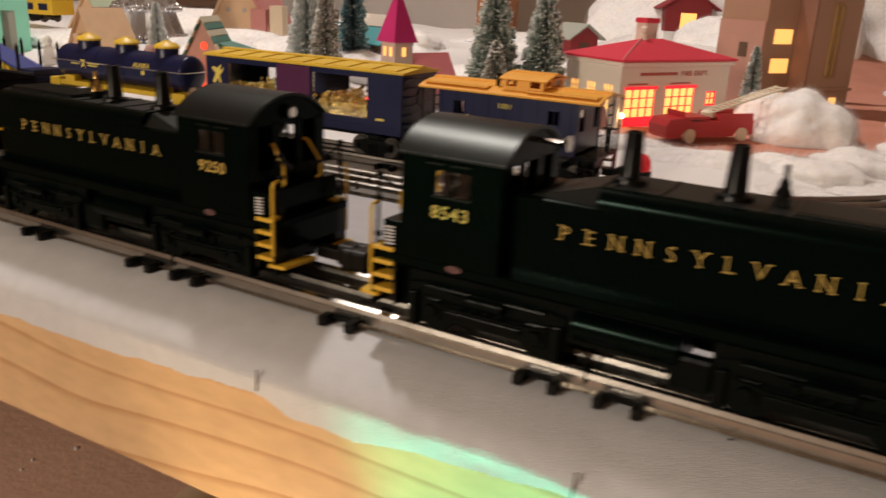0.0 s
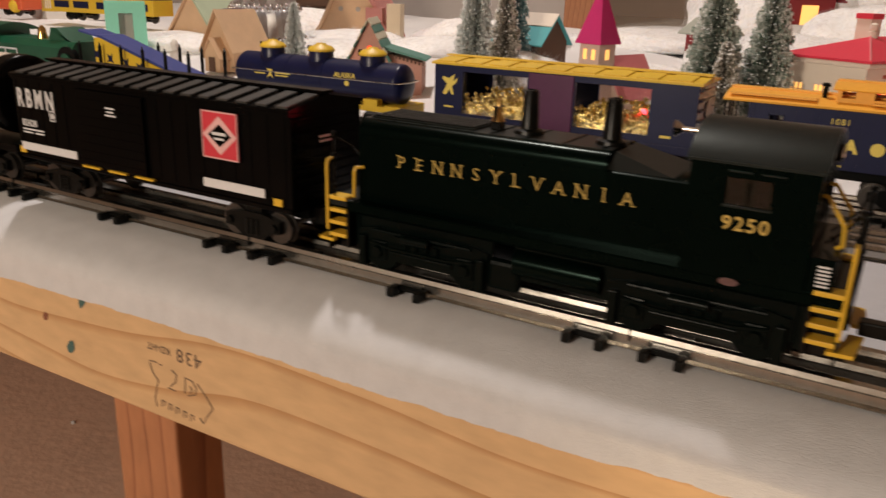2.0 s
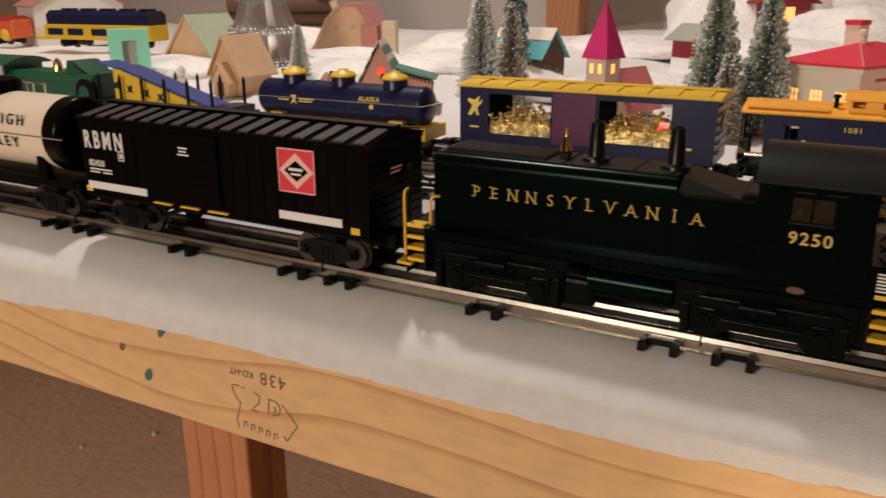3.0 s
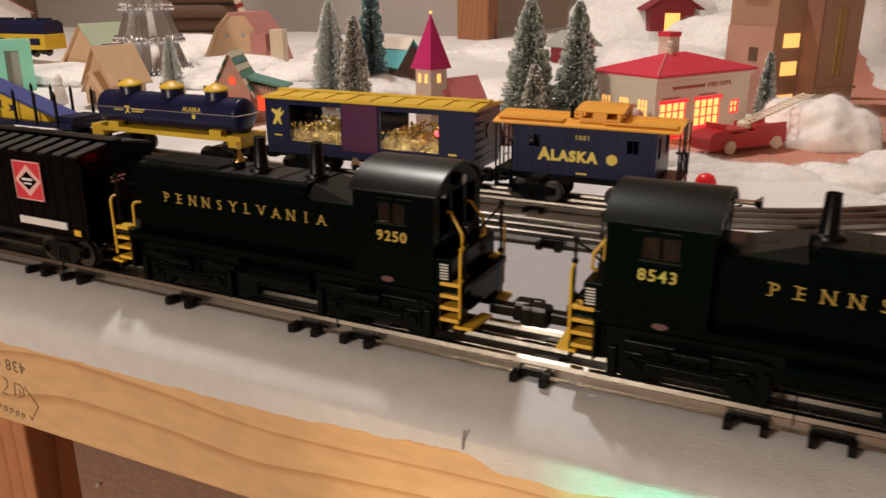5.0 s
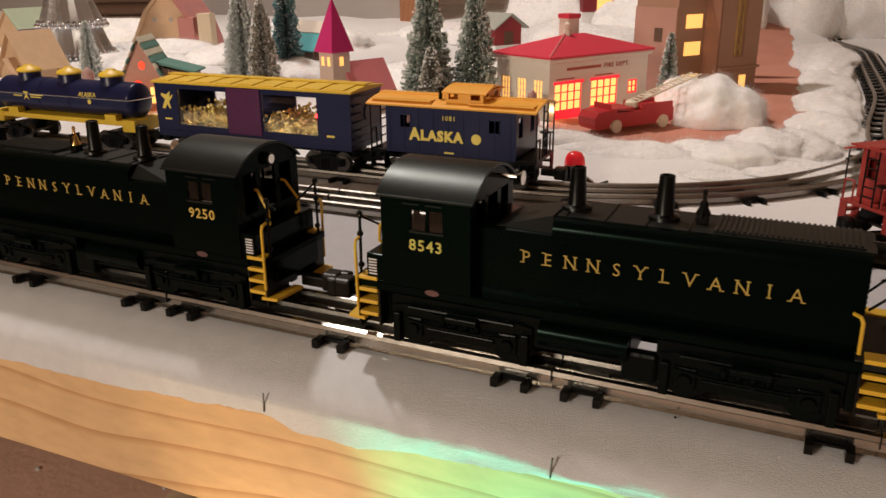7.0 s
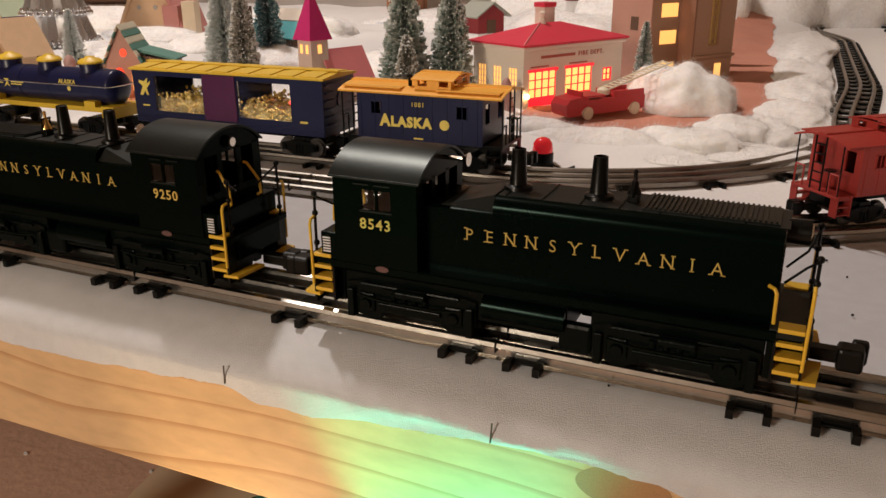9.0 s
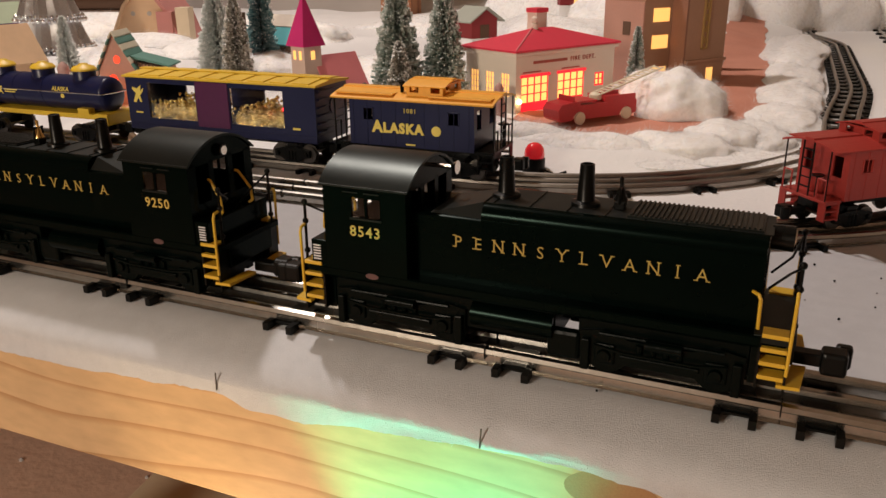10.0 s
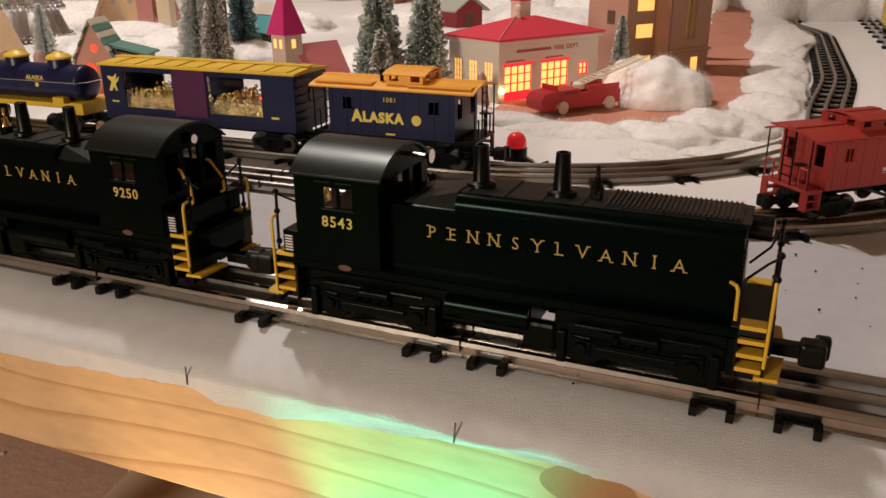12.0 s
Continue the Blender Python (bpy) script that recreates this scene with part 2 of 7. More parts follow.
def box(bm, x0, x1, y0, y1, z0, z1, bevel=0.0):
    r = bmesh.ops.create_cube(bm, size=1.0, matrix=Matrix.LocRotScale(((x0 + x1) / 2, (y0 + y1) / 2, (z0 + z1) / 2), None, (x1 - x0, y1 - y0, z1 - z0)))
    if bevel:
        edges = list({e for v in r["verts"] for e in v.link_edges})
        bmesh.ops.bevel(bm, geom=edges, offset=bevel, segments=2, affect="EDGES", profile=0.5)
    return bm


def rod(bm, a, b, r0, r1=None, seg=12):
    a, b = Vector(a), Vector(b)
    d = b - a
    m = Matrix.Translation((a + b) / 2) @ d.to_track_quat("Z", "Y").to_matrix().to_4x4()
    bmesh.ops.create_cone(bm, cap_ends=True, segments=seg, radius1=r0, radius2=r0 if r1 is None else r1, depth=d.length, matrix=m)
    return bm


def ball(bm, c, r, sx=1, sy=1, sz=1, u=14, v=9):
    bmesh.ops.create_uvsphere(bm, u_segments=u, v_segments=v, radius=r, matrix=Matrix.LocRotScale(c, None, (sx, sy, sz)))
    return bm


def wire(bm, pts, r, seg=8):
    for a, b in zip(pts, pts[1:]):
        rod(bm, a, b, r, r, seg)
    for p in pts[1:-1]:
        ball(bm, p, r, u=8, v=5)
    return bm


def prism(bm, outline, axis, lo, hi):
    """A solid with that outline, from lo to hi along the axis x, y or z. The outline gives the other two in their order."""
    def at(p, k):
        return {"x": (k, p[0], p[1]), "y": (p[0], k, p[1]), "z": (p[0], p[1], k)}[axis]
    a = [bm.verts.new(at(p, lo)) for p in outline]
    b = [bm.verts.new(at(p, hi)) for p in outline]
    n = len(outline)
    faces = [bm.faces.new(a), bm.faces.new(b)]
    faces += [bm.faces.new((a[i], a[(i + 1) % n], b[(i + 1) % n], b[i])) for i in range(n)]
    bmesh.ops.recalc_face_normals(bm, faces=faces)
    return bm


def turned(bm, profile, c=(0, 0, 0), seg=20):
    """A turned body from rows of radius and height round an upright axis at c."""
    rings = [[bm.verts.new((c[0] + r * math.cos(2 * math.pi * i / seg), c[1] + r * math.sin(2 * math.pi * i / seg), c[2] + z)) for i in range(seg)] for r, z in profile]
    for a, b in zip(rings, rings[1:]):
        for i in range(seg):
            bm.faces.new((a[i], a[(i + 1) % seg], b[(i + 1) % seg], b[i]))
    bm.faces.new(rings[0][::-1])
    bm.faces.new(rings[-1])
    return bm


def panel(bm, axis, lo, hi, u0, u1, v0, v1, holes=()):
    """One connected slab across the axis x or y from lo to hi, spanning u and z, with rectangular holes right through it."""
    us = sorted({u0, u1, *[h[0] for h in holes], *[h[1] for h in holes]})
    vs = sorted({v0, v1, *[h[2] for h in holes], *[h[3] for h in holes]})
    solid = {(i, j) for i in range(len(us) - 1) for j in range(len(vs) - 1) if not any(h[0] <= (us[i] + us[i + 1]) / 2 <= h[1] and h[2] <= (vs[j] + vs[j + 1]) / 2 <= h[3] for h in holes)}
    made = {}

    def at(i, j, k):
        if (i, j, k) not in made:
            made[i, j, k] = bm.verts.new((k, us[i], vs[j]) if axis == "x" else (us[i], k, vs[j]))
        return made[i, j, k]
    faces = []
    for i, j in solid:
        for k in (lo, hi):
            faces.append(bm.faces.new((at(i, j, k), at(i + 1, j, k), at(i + 1, j + 1, k), at(i, j + 1, k))))
        for di, dj, a, b in ((-1, 0, (i, j), (i, j + 1)), (1, 0, (i + 1, j), (i + 1, j + 1)), (0, -1, (i, j), (i + 1, j)), (0, 1, (i, j + 1), (i + 1, j + 1))):
            if (i + di, j + dj) not in solid:
                faces.append(bm.faces.new((at(*a, lo), at(*b, lo), at(*b, hi), at(*a, hi))))
    bmesh.ops.recalc_face_normals(bm, faces=faces)
    return bm


def arch(half, eave, top, n=14):
    """Points of a round roof from the near eave over the top to the far one, as rows of y and z."""
    s = top - eave
    r = (half * half + s * s) / (2 * s)
    a = math.asin(min(1, half / r))
    return [(r * math.sin(-a + 2 * a * i / n), top - r + r * math.cos(-a + 2 * a * i / n)) for i in range(n + 1)]


def part(name, bm, material, parent=None, label="", smooth=False, m=None):
    me = bpy.data.meshes.new(name)
    bm.to_mesh(me)
    bm.free()
    me.materials.append(material)
    if smooth:
        me.polygons.foreach_set("use_smooth", [True] * len(me.polygons))
        me.set_sharp_from_angle(angle=radians(40))
    ob = new(name, me)
    if m is not None:
        ob.matrix_world = m
    if parent is not None:
        ob.parent = parent
    if label:
        tagged(ob, label)
    return ob


def thing(name, label, category, at=(0, 0, 0), turn=0.0, group="", kind=""):
    ob = new(name)
    ob.empty_display_size = 0.01
    ob.matrix_world = pose(*at, 0, 0, turn)
    return tagged(ob, label, category, group, kind)


def writing(name, text, size, material, parent, m, spacing=1.0, depth=0.00025, stretch=1.0, align="LEFT", bold=0.0, label=""):
    cu = bpy.data.curves.new(name, "FONT")
    cu.body, cu.size, cu.space_character, cu.extrude, cu.offset, cu.align_x, cu.resolution_u = text, size, spacing, depth, bold, align, 3
    tmp = bpy.data.objects.new(name, cu)
    me = bpy.data.meshes.new_from_object(tmp)
    me.name = name
    bpy.data.objects.remove(tmp)
    me.transform(Matrix.Diagonal((stretch, 1, 1, 1)))
    me.materials.clear()
    me.materials.append(material)
    ob = new(name, me)
    ob.parent = parent
    ob.matrix_local = m
    if label:
        tagged(ob, label)
    return ob


def on_side(x, y, z, flip=False):
    """Writing on a side that faces -y (or +y when flipped)."""
    return pose(x, y, z, 90, 0, 180 if flip else 0)


# ---------------------------------------------------------------- the room and the table
FLOOR_Z = -0.80
part_floor = tagged(part("floor", box(B(), -4, 3, -2.2, 3.6, FLOOR_Z - 0.05, FLOOR_Z), CONCRETE), "bare brown concrete basement floor", "floor", kind="structure")
tagged(part("wall_back", box(B(), -4, 3, 3.6, 3.7, FLOOR_Z, 2.5), WALLTAN), "plain beige basement wall behind the layout", "wall", kind="structure")
tagged(part("wall_front", box(B(), -4, 3, -2.3, -2.2, FLOOR_Z, 2.5), WALLTAN), "plain beige wall", "wall", kind="structure")
tagged(part("wall_left", box(B(), -4.1, -4, -2.2, 3.6, FLOOR_Z, 2.5), WALLTAN), "plain beige wall", "wall", kind="structure")
tagged(part("wall_right", box(B(), 3, 3.1, -2.2, 3.6, FLOOR_Z, 2.5), WALLTAN), "plain beige wall", "wall", kind="structure")
tagged(part("ceiling", box(B(), -4, 3, -2.2, 3.6, 2.5, 2.6), WALLTAN), "plain pale ceiling", "ceiling", kind="structure")

TRACK_Y, MID_Y, BACK_Y = 0.309, 0.534, 0.630
FELT_RISE, SKEW = 0.006, -0.018
CURVE_X, CURVE_R = -0.24, 0.343


def front(x):
    """The middle of the front track, which runs slightly askew to the table's edge."""
    return TRACK_Y + SKEW * (x + 0.23)


FRONT_TURN = math.degrees(math.atan(SKEW))


def smooth(a, b, v):
    v = max(0.0, min(1.0, (v - a) / (b - a)))
    return v * v * (3 - 2 * v)


def inside(x, y):
    """How far a place lies inside the loop of the far track, in metres."""
    d = y - BACK_Y
    if x > CURVE_X and y < BACK_Y + CURVE_R:
        d = CURVE_R - math.hypot(x - CURVE_X, y - BACK_Y - CURVE_R)
    elif x > CURVE_X:
        d = CURVE_X + CURVE_R + 0.02 - x
    return d


def ground(x, y):
    """The height of the snowy ground: flat felt by the tracks, raised batting in the village."""
    d = inside(x, y)
    lift = 0.013 * smooth(0.03, 0.10, d)
    return lift * (1 + 0.5 * noise.noise((x * 9, y * 9, 0.3))) + 0.05 * smooth(1.5, 2.4, y) * smooth(0.05, 0.3, d) * smooth(-0.75, -0.40, x) + 0.034 * smooth(0.80, 1.02, y) * smooth(0.55, 0.85, -x)


def sheet(xs, ys, height):
    bm = B()
    rows = [[bm.verts.new((x, y, height(x, y))) for x in xs] for y in ys]
    for a, b in zip(rows, rows[1:]):
        for i in range(len(xs) - 1):
            bm.faces.new((a[i], a[i + 1], b[i + 1], b[i]))
    return bm


def steps(a, b, d):
    n = max(1, round((b - a) / d))
    return [a + (b - a) * i / n for i in range(n + 1)]


# table: front lumber, legs, top
table = thing("layout_table", "pine lumber table frame under a train layout", "table", (0, 0, 0))
tb = box(B(), -3.0, 1.6, 0.2525, 0.2905, -0.093, -0.006, 0.002)
part("front_board", tb, PINE, table, "knotty pine board with ink stamp")
part("tabletop", box(B(), -3.0, 1.6, 0.26, 3.3, -0.0059, -0.0022), PINE, table)
for x0 in (-0.684, -2.2, 0.75):
    part("leg", box(B(), x0, x0 + 0.061, 0.2907, 0.332, FLOOR_Z, -0.0062, 0.002), REDWOOD, table, "reddish wooden post")
for x0 in (-2.9, 1.45):
    part("leg", box(B(), x0, x0 + 0.09, 3.15, 3.24, FLOOR_Z, -0.007), REDWOOD, table, "reddish wooden post")


# felt mat with a draped, unevenly cut front edge
def hem(x):
    """The height of the mat's lower front edge."""
    pts = ((-3, -0.045), (-0.95, -0.043), (-0.81, -0.038), (-0.69, -0.030), (-0.59, -0.028), (-0.44, -0.0275), (-0.335, -0.0265), (-0.285, -0.0235), (-0.232, -0.0205), (-0.210, -0.0262), (-0.18, -0.027), (-0.144, -0.022), (-0.112, -0.020), (-0.076, -0.017), (-0.041, -0.016), (-0.002, -0.018), (0.015, -0.022), (0.06, -0.045), (0.12, -0.07), (1.6, -0.07))
    for (a, za), (b, zb) in zip(pts, pts[1:]):
        if x <= b:
            s = (x - a) / (b - a)
            return za + (zb - za) * s * s * (3 - 2 * s) + 0.0012 * noise.noise((x * 60, 0, 0)) + 0.0008 * noise.noise((x * 260, 3, 0))
    return -0.07


def mat_mesh():
    bm = B()
    xs = steps(-3.0, -1.1, 0.02) + steps(-1.1, 0.35, 0.003)[1:] + steps(0.35, 1.6, 0.02)[1:]
    rows = []
    for x in xs:
        bottom = hem(x)
        col = [(0.62, 0.0), (0.50, 0.0), (0.46, 0.0), (0.43, 0.0), (0.40, 0.0), (0.35, 0.0), (0.29, 0.0), (0.280, 0.0), (0.272, 0.0), (0.264, -0.0006), (0.257, -0.0028), (0.2515, -0.007), (0.2485, -0.013)]
        bulge = 0.0016 * noise.noise((x * 22, 1, 0)) + 0.0007 * noise.noise((x * 110, 4, 0))
        low = bottom
        k = 6
        top = -0.013
        col = [c for c in col if c[1] > low + 0.002]
        y0, z0 = col[-1]
        for i in range(1, k + 1):
            s = i / k
            col.append((y0 + (0.2495 - 0.0012 - y0) * s + bulge * math.sin(3 * s), z0 + (low - z0) * s))
        col.append((0.2520, low + 0.0003))
        while len(col) < 20:
            col.insert(3, ((col[2][0] + col[3][0]) / 2, 0.0))
        rows.append([bm.verts.new((x, y + 0.0005 * noise.noise((x * 50, z * 50, 7)), z + FELT_RISE * smooth(0.258, 0.282, y) * (1 - smooth(0.40, 0.47, y)) + (0.0006 * noise.noise((x * 35, y * 35, 2)) if z > -0.002 else 0))) for y, z in col])
    for a, b in zip(rows, rows[1:]):
        for i in range(len(a) - 1):
            bm.faces.new((a[i], b[i], b[i + 1], a[i + 1]))
    bmesh.ops.recalc_face_normals(bm, faces=bm.faces[:])
    return bm


tagged(part("felt_mat", mat_mesh(), FELT, smooth=True), "greyish white felt mat draped over the table edge", "mat", kind="structure")
tagged(part("ground", sheet(steps(-3.0, 1.6, 0.025), steps(0.6195, 3.25, 0.025), lambda x, y: ground(x, y) - (0.004 if y < 0.63 else 0) + 0.0012 * noise.noise((x * 30, y * 30, 5))), SNOW, smooth=True), "white snow batting spread over the layout", "snow", kind="structure")
# ---------------------------------------------------------------- tracks
RAIL_TOP = 0.0105


def rail_mesh(points, offset, r=0.0027):
    """A round-headed tinplate rail along a path, at a sideways offset, with a web and a foot."""
    bm = B()
    prof = [(-0.0035, 0.0012), (-0.0012, 0.0022), (-0.001, 0.006), (-r, 0.0075), (-r * 0.8, 0.0097), (0, RAIL_TOP), (r * 0.8, 0.0097), (r, 0.0075), (0.001, 0.006), (0.0012, 0.0022), (0.0035, 0.0012)]
    rings = []
    for i, (x, y) in enumerate(points):
        a, b = points[max(0, i - 1)], points[min(len(points) - 1, i + 1)]
        d = Vector((b[0] - a[0], b[1] - a[1])).normalized()
        nx, ny = -d.y, d.x
        rings.append([bm.verts.new((x + nx * (offset + p), y + ny * (offset + p), z)) for p, z in prof])
    n = len(prof)
    for a, b in zip(rings, rings[1:]):
        for i in range(n):
            bm.faces.new((a[i], a[(i + 1) % n], b[(i + 1) % n], b[i]))
    bm.faces.new(rings[0])
    bm.faces.new(rings[-1][::-1])
    bmesh.ops.recalc_face_normals(bm, faces=bm.faces[:])
    return bm


def tie_mesh():
    """A pressed black steel tie, open below, with bent ends."""
    bm = B()
    prism(bm, [(-0.009, 0.0), (-0.0072, 0.0034), (0.0072, 0.0034), (0.009, 0.0), (0.0078, 0.0), (0.0062, 0.0024), (-0.0062, 0.0024), (-0.0078, 0.0)], "y", -0.0245, 0.0245)
    for s in (-1, 1):
        box(bm, -0.0095, -0.006, s * 0.0265 - 0.004, s * 0.0265 + 0.004, 0.0, 0.0045)
        box(bm, 0.006, 0.0095, s * 0.0265 - 0.004, s * 0.0265 + 0.004, 0.0, 0.0045)
        box(bm, -0.006, 0.006, s * 0.0185 - 0.0045, s * 0.0185 + 0.0045, 0.003, 0.0046)
    return bm


tie_data = bpy.data.meshes.new("tie")
_b = tie_mesh()
_b.to_mesh(tie_data)
_b.free()
tie_data.materials.append(DARK)


def track(label, points, joints, metal=STEEL, tie_at=(), lift=0.0):
    t = thing("train_track", label, "track", (0, 0, lift), group="model railway tracks")
    for off in (-0.0185, 0.0, 0.0185):
        part("rail", rail_mesh(points, off), metal, t, smooth=True)
    for x, y, a in tie_at:
        o = new("tie", tie_data)
        o.parent = t
        o.matrix_local = pose(x, y, 0.0004, 0, 0, a)
    for x, y, a in joints:
        for off in (-0.0185, 0.0, 0.0185):
            c = B()
            box(c, -0.0003, 0.0003, -0.0031, 0.0031, 0.0045, RAIL_TOP + 0.0003)
            o = part("rail_joint", c, DARK, t)
            o.matrix_local = pose(x - off * math.sin(radians(a)), y + off * math.cos(radians(a)), 0, 0, 0, a)
    return t


SECTION = 0.2245
joints = [0.0525, -0.0875, -0.3265] + [-0.3265 - SECTION * i for i in range(1, 9)] + [0.0525 + SECTION * i for i in range(1, 5)]
tie_places = [j + d for j in joints for d in (-0.0185, 0.0165)]
tie_places += [-0.2085, -0.4395] + [-0.3265 - SECTION * (i + 0.5) for i in range(1, 8)] + [0.0525 + SECTION * (i + 0.5) for i in range(4)]
track("three-rail tinplate track with black ties on the felt", [(-2.6, front(-2.6)), (1.3, front(1.3))], [(j, front(j), FRONT_TURN) for j in joints], STEEL, [(j, front(j), FRONT_TURN) for j in tie_places], FELT_RISE)


def bend(x0, y0, r, n=28, far=3.0, sway=0.0):
    pts = [(-2.6, y0), (x0, y0)]
    pts += [(x0 + r * math.sin(a), y0 + r - r * math.cos(a)) for a in [radians(90) * i / n for i in range(1, n + 1)]]
    x1, y1 = pts[-1]
    for i in range(1, 60):
        y = y1 + (far - y1) * i / 59
        pts.append((x1 + 0.028 * smooth(y1, y1 + 0.4, y) + sway * (smooth(2.0, 2.35, y) * -0.07 + smooth(2.4, 2.8, y) * 0.14), y))
    return pts


def along(pts, gap, start=0.0):
    """Places and headings at even distances along a path."""
    out, left = [], start
    for (ax, ay), (bx, by) in zip(pts, pts[1:]):
        d = math.hypot(bx - ax, by - ay)
        s = left
        while s < d:
            out.append((ax + (bx - ax) * s / d, ay + (by - ay) * s / d, math.degrees(math.atan2(by - ay, bx - ax))))
            s += gap
        left = s - d
    return out


back_path = bend(CURVE_X, BACK_Y, CURVE_R, sway=1.0)
mid_path = bend(-0.100, MID_Y, 0.343)
track("curved three-rail tinplate track round the village", back_path, [], OLDSTEEL, [t for t in along(back_path, 0.075, 0.03) if t[1] < 0.98] + [t for t in along(back_path, 0.042, 0.01) if t[1] >= 0.98])
track("shiny three-rail tinplate track curving behind the engines", mid_path, [(-0.363, MID_Y, 0)], STEEL, along(mid_path, 0.1123, 0.02 + 0.06))


# ---------------------------------------------------------------- rolling stock
def wheel(bm, x, y, r=0.0088):
    s = 1 if y > 0 else -1
    rod(bm, (x, y - 0.0018, r + RAIL_TOP - 0.0005), (x, y + 0.0018, r + RAIL_TOP - 0.0005), r, r, 20)
    rod(bm, (x, y - s * 0.0018, r + RAIL_TOP - 0.0005), (x, y - s * 0.003, r + RAIL_TOP - 0.0005), r + 0.0012, r + 0.0012, 20)


def freight_truck(x, parent, wide=0.0225, rise=0.0):
    """A two-axle truck: side frames with springs and bearing caps, wheels, axles."""
    t = B()
    for s in (-1, 1):
        y = s * wide
        prism(t, [(x - 0.020, 0.0165), (x - 0.020, 0.0235), (x - 0.008, 0.0262), (x + 0.008, 0.0262), (x + 0.020, 0.0235), (x + 0.020, 0.0165), (x + 0.014, 0.0160), (x + 0.007, 0.0115), (x - 0.007, 0.0115), (x - 0.014, 0.0160)], "y", y - 0.0018, y + 0.0018)
        for dx in (-0.0165, 0.0165):
            rod(t, (x + dx, y, 0.0195), (x + dx, y + s * 0.0035, 0.0195), 0.003, 0.0022, 10)
        for dx in (-0.0035, 0, 0.0035):
            rod(t, (x + dx, y + s * 0.0016, 0.0135), (x + dx, y + s * 0.0016, 0.0225), 0.0014, 0.0014, 8)
    box(t, x - 0.006, x + 0.006, -wide, wide, 0.018, 0.030)
    tr = part("truck", t, DARK, parent)
    tr.matrix_local = pose(0, 0, rise)
    for dx in (-0.0165, 0.0165):
        w = B()
        wheel(w, x + dx, -0.0185)
        wheel(w, x + dx, 0.0185)
        rod(w, (x + dx, -0.018, 0.0188), (x + dx, 0.018, 0.0188), 0.0016)
        part("wheelset", w, WHEEL, tr, "bare metal wheels", smooth=True)
    return tr


def coupler(x, s, parent, z=0.0225):
    """A knuckle coupler on its shank, pointing along s."""
    c = B()
    box(c, min(x, x + s * 0.016), max(x, x + s * 0.016), -0.0035, 0.0035, z - 0.003, z + 0.003, 0.0008)
    box(c, min(x + s * 0.013, x + s * 0.024), max(x + s * 0.013, x + s * 0.024), -0.0075, 0.0035, z - 0.005, z + 0.006, 0.0018)
    box(c, min(x + s * 0.019, x + s * 0.026), max(x + s * 0.019, x + s * 0.026), 0.002, 0.008, z - 0.005, z + 0.006, 0.0015)
    return part("coupler", c, DARK, parent, "black knuckle coupler", smooth=False)


HOOD = 0.0205


